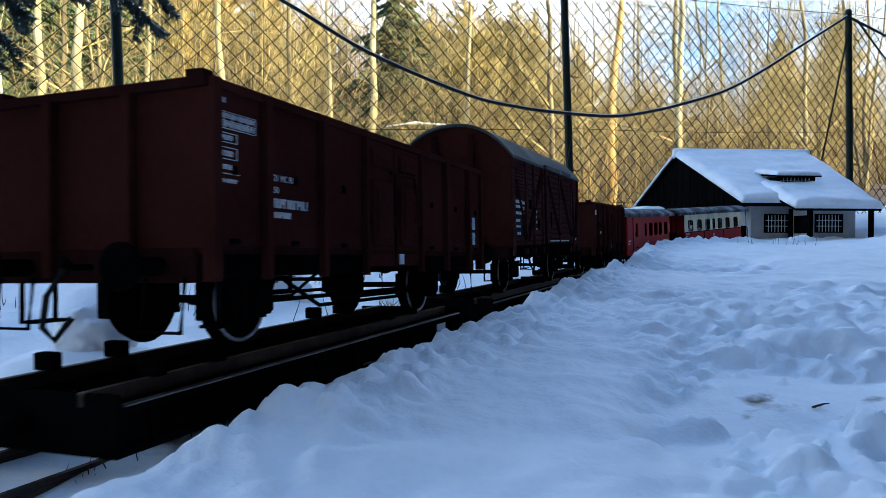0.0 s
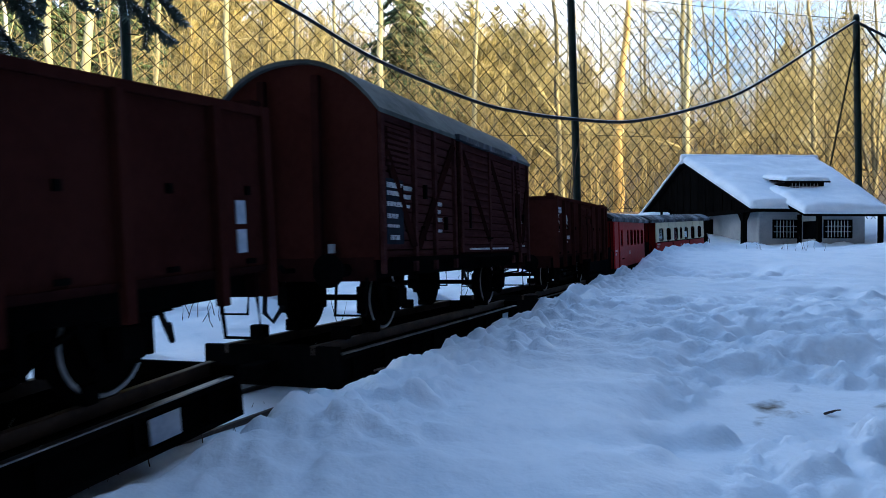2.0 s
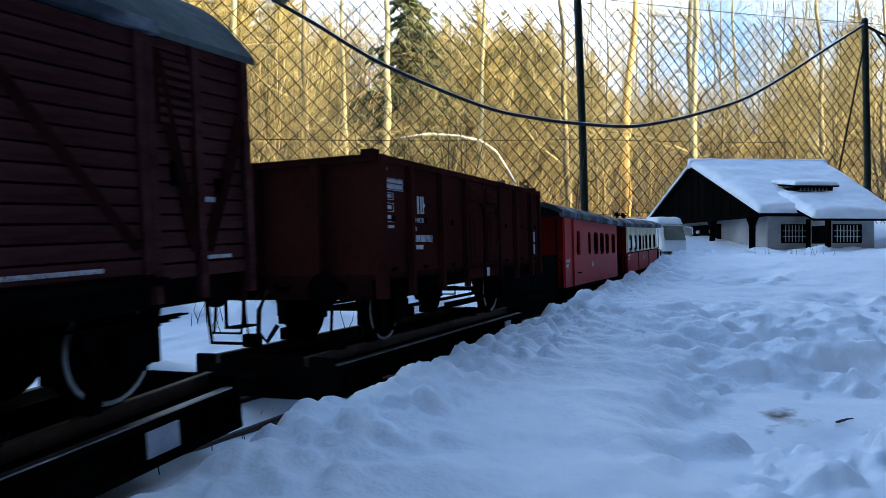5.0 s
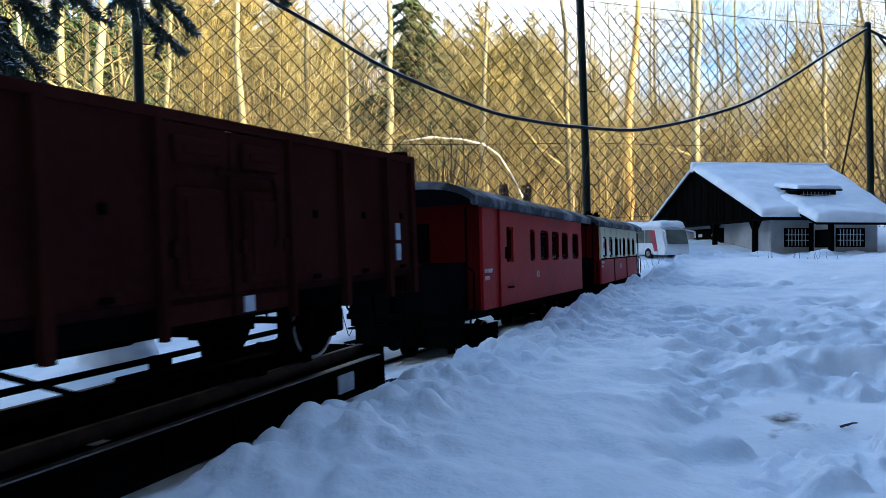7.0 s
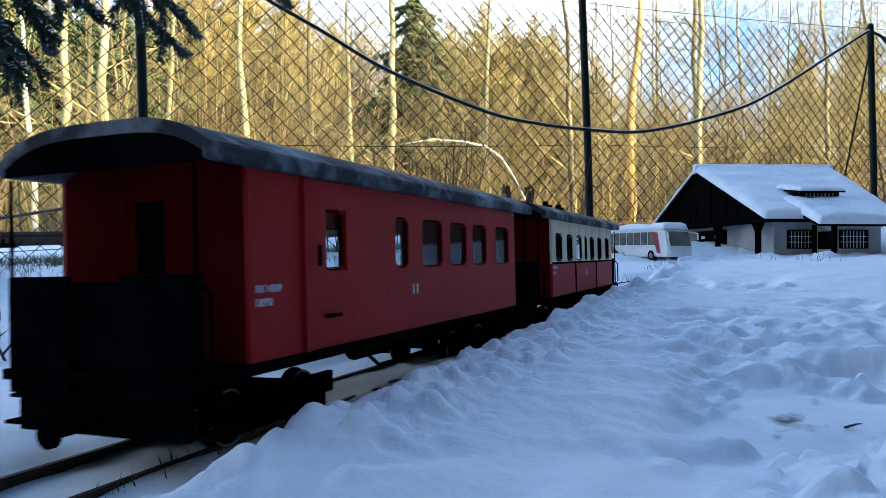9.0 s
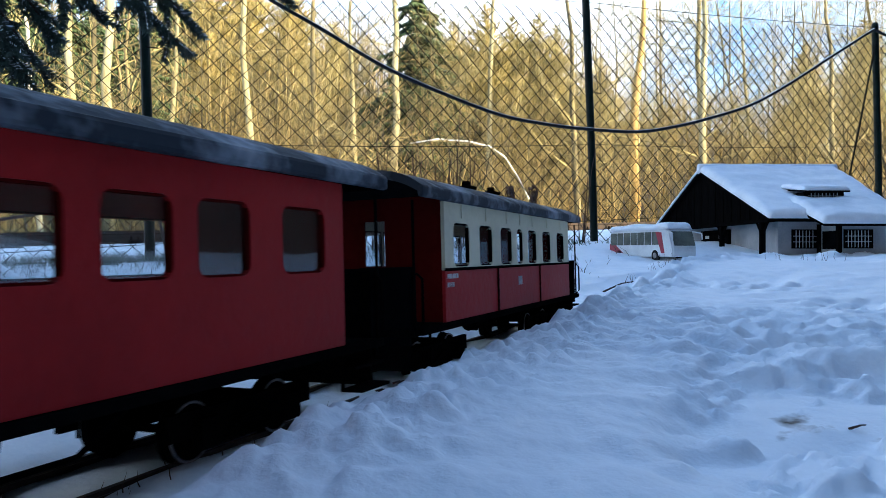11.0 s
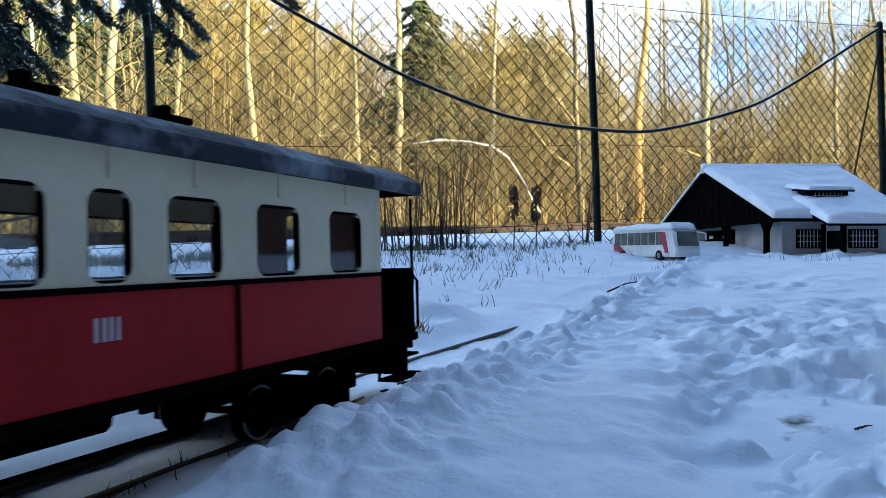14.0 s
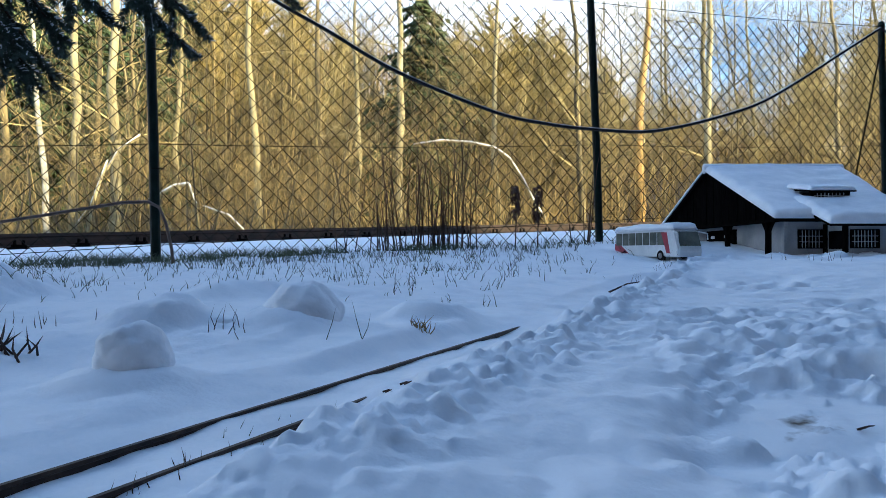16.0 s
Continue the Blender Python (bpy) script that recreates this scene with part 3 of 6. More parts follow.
def transporter(s0, s1, label):
    """A low transporter wagon; standard-gauge wagons ride on its rails."""
    c, L = (s0 + s1) / 2, (s1 - s0) / 2
    v = empty("transporter_wagon", pose(0, 0, 0), label, "wagon", "transporter wagons")
    TRAIN.append((v, c, L * 0.6))
    for sg in (-1, 1):
        xa, xb = sorted((sg * 0.030, sg * 0.0345))
        part("running_rail", boxes((xa, xb, -L, L, 0.027, 0.0335), bevel=0.0006), "rail_rust", v, "worn running rail")
        xa, xb = sorted((sg * 0.040, sg * 0.050))
        bm = boxes((xa, xb, -L, L, 0.0245, 0.0275), (xa, xb, -L, L, 0.0075, 0.0105), bevel=0.0005)
        xm = sg * 0.044
        box(bm, min(xm, xm + sg * 0.002), max(xm, xm + sg * 0.002), -L, L, 0.0105, 0.0245)
        for k in range(9):
            y = -L + (k + 0.5) * 2 * L / 9
            box(bm, *sorted((sg * 0.0405, sg * 0.0492)), y - 0.0008, y + 0.0008, 0.0105, 0.0245)
        part("side_sill", bm, "frame_black", v)
        # bright steel strip along the top edge of the sill
        part("sill_strip", boxes((*sorted((sg * 0.0455, sg * 0.0497)), -L * 0.97, L * 0.97, 0.0275, 0.0282)), "steel", v, "bright bare-steel edge of the sill")
        for y in (L * 0.74,):
            part("label_plate", boxes((*sorted((sg * 0.0495, sg * 0.0505)), y - 0.009, y + 0.009, 0.0125, 0.0235), bevel=0.0003), "plate_blue", v, "pale data plate")
    rows = [(-0.0445, 0.0445, -L + k * 2 * L / 7 - 0.004, -L + k * 2 * L / 7 + 0.004, 0.012, 0.026) for k in range(1, 7)]
    each("cross_member", "frame_black", v, *rows)
    for y in (-L, L):
        part("headstock", boxes((-0.050, 0.050, y - 0.004 * (1 if y > 0 else 0) , y + 0.004 * (1 if y < 0 else 0), 0.0075, 0.0330), bevel=0.0008), "frame_black", v)
        sg = 1 if y > 0 else -1
        bm = boxes((-0.006, 0.006, *sorted((y, y + sg * 0.022)), 0.016, 0.024), bevel=0.001)
        tube(bm, [(0, y + sg * 0.012, 0.020), (0, y + sg * 0.045, 0.020)], 0.0022, 8)
        part("coupler", bm, "frame_black", v)
    for y in (-L * 0.6, L * 0.6):
        for dy in (-0.026, 0.026):
            wheel_pair(v, y + dy, 0.0110, 0.0110, 0.049, True)
        part("bogie_frame", boxes((-0.036, -0.033, y - 0.042, y + 0.042, 0.006, 0.016), (0.033, 0.036, y - 0.042, y + 0.042, 0.006, 0.016), (-0.033, 0.033, y - 0.005, y + 0.005, 0.010, 0.020)), "frame_black", v)
    for y in (-0.14, 0.105):
        for sg in (-1, 1):
            each("wheel_chock", "frame_black", v, (*sorted((sg * 0.026, sg * 0.038)), y - 0.026, y - 0.019, 0.0335, 0.042), (*sorted((sg * 0.026, sg * 0.038)), y + 0.017, y + 0.024, 0.0335, 0.042), bevel=0.001)
    return v


def running_gear(v, L, base, zfloor, wheel_y, rods=True):
    """Underframe, axle guards, springs, buffers and brake rods of a two-axle wagon."""
    for sg in (-1, 1):
        part("sole_bar", boxes((*sorted((sg * 0.050, sg * 0.054)), -L, L, zfloor - 0.013, zfloor), bevel=0.0006), "frame_black", v)
        for y in wheel_y:
            bm = bmesh.new()
            x0, x1 = sorted((sg * 0.0405, sg * 0.0430))
            for a, b in ((-0.017, -0.009), (0.009, 0.017)):
                q = [(a * 1.35, zfloor - 0.010), (b * 1.2 if a < 0 else b * 1.35, zfloor - 0.010), (b * 0.8, base + 0.015), (a * 0.8, base + 0.015)]
                lo, hi = [bm.verts.new((x0, y + p, z)) for p, z in q], [bm.verts.new((x1, y + p, z)) for p, z in q]
                bm.faces.new(lo), bm.faces.new(hi[::-1])
                for k in range(4):
                    bm.faces.new((lo[k], hi[k], hi[(k + 1) % 4], lo[(k + 1) % 4]))
            box(bm, x0, x1, y - 0.012, y + 0.012, base + 0.0125, base + 0.0155)
            bmesh.ops.recalc_face_normals(bm, faces=bm.faces)
            part("axle_guard", bm, "frame_black", v)
            part("axle_box", boxes((*sorted((sg * 0.043, sg * 0.052)), y - 0.0065, y + 0.0065, base + 0.016, base + 0.030), bevel=0.0015), "frame_black", v)
            bm = bmesh.new()
            for k in range(5):
                h = 0.030 - 0.0055 * k
                box(bm, *sorted((sg * 0.0445, sg * 0.0500)), y - h, y + h, base + 0.0335 - 0.0009 * k, base + 0.0342 - 0.0009 * k)
            part("leaf_spring", bm, "frame_black", v)
        if not rods:
            continue
        part("truss_rod", bars([(sg * 0.047, wheel_y[0] + 0.02, zfloor - 0.014), (sg * 0.047, wheel_y[0] + 0.06, base + 0.016), (sg * 0.047, wheel_y[1] - 0.06, base + 0.016), (sg * 0.047, wheel_y[1] - 0.02, zfloor - 0.014)], r=0.0013), "frame_black", v)
        part("brake_lever", boxes((*sorted((sg * 0.0525, sg * 0.0545)), -0.052, 0.064, base + 0.0185, base + 0.0210), (*sorted((sg * 0.0525, sg * 0.0545)), 0.060, 0.064, base + 0.0185, zfloor - 0.004), bevel=0.0004), "frame_black", v)
        part("footstep", boxes((*sorted((sg * 0.051, sg * 0.062)), -L + 0.012, -L + 0.034, base + 0.012, base + 0.0135), (*sorted((sg * 0.0605, sg * 0.062)), -L + 0.012, -L + 0.014, base + 0.012, zfloor - 0.005), (*sorted((sg * 0.0605, sg * 0.062)), -L + 0.032, -L + 0.034, base + 0.012, zfloor - 0.005)), "frame_black", v)
    for y in wheel_y:
        wheel_pair(v, y, base + 0.0225, 0.0225, 0.0640, False)
    rows = [[(sg * 0.03, wheel_y[0] + 0.026, base + 0.02), (sg * 0.03, wheel_y[1] - 0.026, base + 0.02)] for sg in (-1, 1)] + [[(-0.045, 0, base + 0.03), (0.045, 0, base + 0.03)]]
    if rods:
        part("brake_rigging", bars(*rows, r=0.0015), "frame_black", v)
    for y in wheel_y:
        for sy in (-1, 1):
            for sg in (-1, 1):
                sh = part("brake_shoe", boxes((*sorted((sg * 0.028, sg * 0.036)), *sorted((y + sy * 0.0238, y + sy * 0.0275)), base + 0.013, base + 0.032), bevel=0.0008), "frame_black", v)
                part("hanger", boxes((*sorted((sg * 0.031, sg * 0.033)), *sorted((y + sy * 0.0250, y + sy * 0.0270)), base + 0.032, zfloor - 0.004)), "frame_black", sh)
    for sy in (-1, 1):
        y = sy * L
        part("buffer_beam", boxes((-0.060, 0.060, *sorted((y - sy * 0.003, y + sy * 0.001)), zfloor - 0.0145, zfloor + 0.001), bevel=0.0005), "dark_oxide", v)
        for sg in (-1, 1):
            bm = bmesh.new()
            tube(bm, [(sg * 0.040, y, zfloor - 0.007), (sg * 0.040, y + sy * 0.013, zfloor - 0.007)], 0.0042, 12)
            tube(bm, [(sg * 0.040, y + sy * 0.013, zfloor - 0.007), (sg * 0.040, y + sy * 0.022, zfloor - 0.007)], 0.0026, 10)
            tube(bm, [(sg * 0.040, y + sy * 0.022, zfloor - 0.007), (sg * 0.040, y + sy * 0.0245, zfloor - 0.007)], 0.0105, 20)
            part("buffer", bm, "frame_black", v)
        part("draw_hook", bars([(0, y, zfloor - 0.007), (0, y + sy * 0.012, zfloor - 0.007), (0, y + sy * 0.016, zfloor - 0.004)], r=0.0018), "frame_black", v)
        bm = bars([(-0.014, y + sy * 0.004, zfloor - 0.008), (-0.015, y + sy * 0.012, zfloor - 0.020), (-0.013, y + sy * 0.016, zfloor - 0.034), (-0.008, y + sy * 0.014, zfloor - 0.040), (-0.004, y + sy * 0.008, zfloor - 0.030)], r=0.0016)
        part("brake_hose", bm, "rubber", v)
        for sg in (-1, 1):
            part("shunter_step", bars([(sg * 0.056, y + sy * 0.003, zfloor - 0.012), (sg * 0.056, y + sy * 0.006, zfloor - 0.036), (sg * 0.034, y + sy * 0.006, zfloor - 0.036), (sg * 0.034, y + sy * 0.003, zfloor - 0.012)], r=0.0011), "frame_black", v)


def open_wagon(s0, s1, label, big_mark):
    c, L = (s0 + s1) / 2, (s1 - s0) / 2
    zf, zt, hw = 0.082, 0.1565, 0.0675
    v = empty("open_goods_wagon", pose(0, 0, 0), label, "goods wagon", "goods wagons")
    TRAIN.append((v, c, 0.12))
    part("floor", boxes((-hw, hw, -L, L, zf - 0.002, zf + 0.001)), "dark_oxide", v)
    ribs = (-0.147, -0.094, 0.094, 0.147)
    for sg in (-1, 1):
        for y0, y1 in ((-L, -0.0415), (0.0415, L)):
            part("side_wall", boxes((*sorted((sg * (hw - 0.0018), sg * hw)), y0, y1, zf, zt), bevel=0.0003), "oxide", v)
        part("top_rail", boxes((*sorted((sg * (hw - 0.002), sg * (hw + 0.0022))), -L, L, zt - 0.0035, zt + 0.0008), bevel=0.0006), "oxide", v)
        part("bottom_rail", boxes((*sorted((sg * (hw - 0.001), sg * (hw + 0.0012))), -L, L, zf - 0.001, zf + 0.0015)), "dark_oxide", v)
        for y in ribs:
            bm = boxes((*sorted((sg * hw, sg * (hw + 0.0045))), y - 0.0024, y + 0.0024, zf - 0.014, zt - 0.003), bevel=0.0005)
            part("rib", bm, "oxide", v)
        for y in (-L + 0.002, L - 0.002):
            part("corner_post", boxes((*sorted((sg * (hw - 0.004), sg * (hw + 0.003))), y - 0.003, y + 0.003, zf - 0.014, zt + 0.001), bevel=0.0006), "oxide", v)
        for y in (-0.170, -0.120, -0.068, 0.068, 0.120, 0.170):
            each("lashing_ring", "frame_black", v, (*sorted((sg * hw, sg * (hw + 0.0012))), y - 0.0015, y + 0.0015, zf + 0.034, zf + 0.038), (*sorted((sg * hw, sg * (hw + 0.0012))), y - 0.003, y + 0.003, zf + 0.0028, zf + 0.0050))
        for d in (-1, 1):
            y0, y1 = sorted((d * 0.0008, d * 0.0405))
            door = part("door", boxes((*sorted((sg * (hw - 0.001), sg * (hw + 0.0012))), y0, y1, zf - 0.009, zt - 0.004), bevel=0.0005), "oxide", v)
            ym = (y0 + y1) / 2
            for za, zb in ((zf + 0.004, zf + 0.046), (zf + 0.054, zt - 0.008)):
                pb = boxes((*sorted((sg * (hw - 0.0025), sg * (hw + 0.0042))), ym - 0.0150, ym + 0.0150, za, zb), bevel=0.0030)
                part("pressed_panel", box(pb, *sorted((sg * (hw + 0.001), sg * (hw + 0.0050))), ym - 0.0105, ym + 0.0105, za + 0.0045, zb - 0.0045, 0.0006), "oxide", door)
            part("door_post", boxes((*sorted((sg * hw, sg * (hw + 0.004))), d * 0.0430 - 0.0016, d * 0.0430 + 0.0016, zf - 0.014, zt - 0.003), bevel=0.0004), "oxide", v)
            each("hinge", "oxide", door, (*sorted((sg * (hw + 0.001), sg * (hw + 0.0042))), ym - 0.017, ym - 0.014, zf + 0.018, zf + 0.024), (*sorted((sg * (hw + 0.001), sg * (hw + 0.0042))), ym + 0.014, ym + 0.017, zf + 0.018, zf + 0.024))
        part("locking_bar", bars([(sg * (hw + 0.0042), -0.004, zf - 0.008), (sg * (hw + 0.0042), -0.004, zt - 0.024), (sg * (hw + 0.0048), -0.002, zt - 0.022)], [(sg * (hw + 0.0042), -0.012, zt - 0.0225), (sg * (hw + 0.0042), 0.026, zt - 0.0225), (sg * (hw + 0.0046), 0.028, zt - 0.028), (sg * (hw + 0.0046), 0.028, zt - 0.050), (sg * (hw + 0.0046), 0.025, zt - 0.053)], r=0.0012), "dark_oxide", v)
        part("label_box", boxes((*sorted((sg * (hw + 0.001), sg * (hw + 0.002))), 0.006, 0.013, zf - 0.008, zf - 0.001)), "plate_blue", v, "pale paper label holder")
    for sy in (-1, 1):
        part("end_wall", boxes((-hw, hw, *sorted((sy * (L - 0.002), sy * L)), zf, zt), bevel=0.0003), "oxide", v)
        for x in (-0.024, 0.024):
            part("end_rib", boxes((x - 0.003, x + 0.003, *sorted((sy * L, sy * (L + 0.005))), zf - 0.012, zt - 0.003), bevel=0.0008), "oxide", v)
        bm = boxes((-hw, hw, *sorted((sy * (L - 0.002), sy * (L + 0.003))), zt - 0.0035, zt + 0.0012), bevel=0.0006)
        for sg in (-1, 1):
            box(bm, *sorted((sg * 0.056, sg * 0.065)), *sorted((sy * (L - 0.006), sy * (L + 0.002))), zt, zt + 0.0045)
        part("end_rail", bm, "dark_oxide", v)
    x = hw + 0.0002
    # table of loads and data by the end, number in the second bay
    bm = bmesh.new()
    y0 = -L + 0.0035
    for z in (0.1565 - 0.0125, 0.1365, 0.1400, 0.1440):
        box(bm, x - 0.0003, x + 0.0002, y0, y0 + 0.029, z - 0.0003, z)
    for k in range(6):
        box(bm, x - 0.0003, x + 0.0002, y0 + k * 0.0058, y0 + k * 0.0058 + 0.0003, 0.1365, 0.1440)
    for z0_, z1_, w in ((0.1300, 0.1345, 0.0150), (0.1225, 0.1280, 0.0150), (0.1160, 0.1162, 0.0165)):
        for q in ((0, w, z0_, z0_ + 0.0003), (0, w, z1_ - 0.0003, z1_), (0, 0.0003, z0_, z1_), (w - 0.0003, w, z0_, z1_)):
            box(bm, x - 0.0003, x + 0.0002, y0 + q[0], y0 + q[1], q[2], q[3])
    part("load_table", bm, "lettering", v, "ruled white load table")
    lettering(v, x, y0, 0.10, [(0.001, 0.0478, 0.006, 0.0022), (0.001, 0.0410, 0.027, 0.0022), (0.001, 0.0372, 0.027, 0.0022), (0.0015, 0.0312, 0.011, 0.0022), (0.002, 0.0240, 0.010, 0.0024), (0.002, 0.0180, 0.009, 0.0022), (0.001, 0.0120, 0.014, 0.0018)])
    words(v, "21 MC RIV", x - 0.0001, -0.1385, 0.1165, 0.0045)
    words(v, "50", x - 0.0001, -0.1385, 0.1105, 0.0045)
    lettering(v, x, -0.1385, 0.10, [(0, 0.0032, 0.031, 0.0046), (0, -0.0018, 0.015, 0.0030)])
    if big_mark:
        lettering(v, x, -0.132, 0.1225, [(0, 0, 0.013, 0.012)])
    for za, zb in ((0.1030, 0.1135), (0.0900, 0.1005)):
        part("label_plate", boxes((x - 0.0003, x + 0.0006, 0.161, 0.1675, za, zb)), "plate_blue", v, "pale data plate")
    running_gear(v, L, 0.0345, zf, (-0.122, 0.114))
    return v


def van(s0, s1, label):
    c, L = (s0 + s1) / 2, (s1 - s0) / 2
    zf, ze, zr, hw = 0.086, 0.182, 0.219, 0.064
    v = empty("covered_goods_van", pose(0, 0, 0), label, "goods wagon", "goods wagons")
    TRAIN.append((v, c, 0.12))
    part("body", boxes((-hw + 0.001, hw - 0.002, -L + 0.001, L - 0.001, zf, ze + 0.006)), "dark_oxide", v)
    for sy in (-1, 1):
        # end wall under the round of the roof
        bm = bmesh.new()
        seg = 18
        pts = [(-hw, zf - 0.001)] + [(-hw + 2 * hw * i / seg, ze + (zr - ze - 0.003) * (1 - abs(-1 + 2 * i / seg) ** 2.4)) for i in range(seg + 1)] + [(hw, zf - 0.001)]
        a, b = [bm.verts.new((x, sy * (L - 0.002), z)) for x, z in pts], [bm.verts.new((x, sy * L, z)) for x, z in pts]
        bm.faces.new(a), bm.faces.new(b[::-1])
        for k in range(len(pts)):
            bm.faces.new((a[k], b[k], b[(k + 1) % len(pts)], a[(k + 1) % len(pts)]))
        bmesh.ops.recalc_face_normals(bm, faces=bm.faces)
        part("end_wall", bm, "oxide", v)
        for x in (-0.021, 0.021):
            part("end_post", boxes((x - 0.003, x + 0.003, *sorted((sy * L, sy * (L + 0.0045))), zf - 0.012, zr - 0.012), bevel=0.0008), "dark_oxide", v)
        part("lamp_iron", boxes((0.028, 0.032, *sorted((sy * L, sy * (L + 0.003))), zf + 0.004, zf + 0.010)), "plate_blue", v)
    arch_bm = arch(bmesh.new(), hw + 0.0035, -L - 0.004, L + 0.004, ze, zr, 0.003, 18)
    part("roof", arch_bm, "tar_roof", v, "dark felted round roof", smooth=False)
    n, zs = 15, zf - 0.001
    ph = (ze - zs) / n
    shared = {}
    for sg in (-1, 1):
        for y0, y1 in ((-L + 0.0015, -0.038), (0.110, L - 0.0015)):
            for k in range(n):
                key = (sg, y0)
                if key not in shared:
                    ob = part("plank", boxes((*sorted((sg * (hw - 0.002), sg * (hw + 0.0002))), y0, y1, 0.0002, ph - 0.0006), bevel=0.0004), "oxide_plank", v)
                    shared[key] = ob.data
                else:
                    ob = new("plank", shared[key])
                    ob.parent = v
                ob.location.z = zs + k * ph
        # sliding door: its own planks, frame, rail and braces
        door = part("sliding_door", boxes((*sorted((sg * (hw + 0.0005), sg * (hw + 0.0022))), -0.040, 0.112, zf + 0.001, ze - 0.003)), "dark_oxide", v)
        dm = None
        for k in range(n - 1):
            if dm is None:
                ob = part("plank", boxes((*sorted((sg * (hw + 0.002), sg * (hw + 0.0042))), -0.039, 0.111, 0.0002, ph - 0.0006), bevel=0.0004), "oxide_plank", door)
                dm = ob.data
            else:
                ob = new("plank", dm)
                ob.parent = door
            ob.location.z = zf + 0.002 + k * ph
        x0, x1 = sorted((sg * (hw + 0.004), sg * (hw + 0.0058)))
        for y in (-0.0385, 0.035, 0.1105):
            part("door_post", boxes((x0, x1, y - 0.0022, y + 0.0022, zf + 0.002, ze - 0.004), bevel=0.0004), "oxide_plank", door)
        for ya, yb in ((-0.034, 0.031), (0.039, 0.106)):
            part("door_brace", bars([(sg * (hw + 0.0046), ya, ze - 0.012), (sg * (hw + 0.0046), yb, zf + 0.012)], r=0.0022, sides=4), "dark_oxide", door)
        for ya, za, yb, zb in ((-0.026, 0.022, -0.026, 0.040), (0.02, 0.014, 0.032, 0.014)):
            part("door_handle", bars([(sg * (hw + 0.0075), ya, zf + za), (sg * (hw + 0.0075), yb, zf + zb)], r=0.001), "frame_black", door)
        part("door_rail", boxes((*sorted((sg * (hw + 0.002), sg * (hw + 0.007))), -0.046, 0.120, ze - 0.0035, ze + 0.0015), bevel=0.0005), "roof_grey", v, "frosted door rail")
        part("lower_rail", boxes((*sorted((sg * (hw + 0.002), sg * (hw + 0.006))), -0.17, 0.120, zf - 0.0025, zf + 0.0005)), "frame_black", v)
        x0, x1 = sorted((sg * hw, sg * (hw + 0.0030)))
        for y in (-L + 0.003, -0.125, -0.088, -0.046, 0.118, 0.144, L - 0.003):
            part("post", boxes((x0, x1, y - 0.0022, y + 0.0022, zf - 0.010, ze - 0.001), bevel=0.0005), "oxide_plank", v)
        for (ya, za), (yb, zb) in (((-L + 0.008, ze - 0.025), (-0.128, zf + 0.008)), ((-0.121, zf + 0.006), (-0.049, ze - 0.010)), ((0.122, ze - 0.008), (0.141, zf + 0.010)), ((0.148, zf + 0.01), (L - 0.006, ze - 0.03))):
            bm = bmesh.new()
            tube(bm, [(sg * (hw + 0.0015), ya, za), (sg * (hw + 0.0015), yb, zb)], 0.0030, 4)
            part("diagonal_brace", bm, "dark_oxide", v)
        for yv in (-L + 0.008, 0.121):
            w = 0.036 if yv < 0 else 0.020
            vent = part("vent", boxes((*sorted((sg * hw, sg * (hw + 0.0016))), yv, yv + w, ze - 0.036, ze - 0.010)), "dark_oxide", v)
            for k in range(7):
                part("slat", boxes((*sorted((sg * (hw + 0.0012), sg * (hw + 0.0032))), yv + 0.001, yv + w - 0.001, ze - 0.0355 + k * 0.0037, ze - 0.0335 + k * 0.0037)), "oxide_plank", vent)
        for y, z in ((-0.148, 0.038), (-0.106, 0.042), (0.131, 0.036), (0.157, 0.030), (-0.066, 0.020), (-0.11, 0.012)):
            part("bracket", boxes((*sorted((sg * hw, sg * (hw + 0.0026))), y - 0.0016, y + 0.0016, zf + z, zf + z + 0.010)), "frame_black", v)
    x = hw + 0.0026
    part("slate_board", boxes((hw, x - 0.0004, -L + 0.0072, -L + 0.033, zf + 0.009, zf + 0.052)), "slate_plate", v, "dark painted data field")
    rows = [(0, 0.046, 0.024, 0.0035), (0, 0.041, 0.020, 0.003), (0, 0.034, 0.024, 0.003), (0, 0.026, 0.016, 0.003), (0, 0.020, 0.018, 0.002), (0.004, 0.012, 0.014, 0.003)]
    lettering(v, x - 0.0003, -L + 0.008, zf, rows)
    lettering(v, hw + 0.0006, -0.142, zf, [(0, 0.046, 0.014, 0.003), (0, 0.040, 0.012, 0.003), (0, 0.034, 0.010, 0.002)])
    lettering(v, hw + 0.0006, -0.084, zf, [(0, 0.038, 0.012, 0.003), (0, 0.032, 0.009, 0.003), (0, 0.026, 0.012, 0.003), (0, 0.018, 0.012, 0.0022)])
    lettering(v, hw + 0.0006, 0.148, zf, [(0, 0.030, 0.012, 0.0022), (0, 0.006, 0.016, 0.0016)])
    lettering(v, hw + 0.0044, -0.02, zf + 0.004, [(0, 0, 0.11, 0.0016)])
    running_gear(v, L, 0.0345, zf, (-0.118, 0.122), False)
    return v


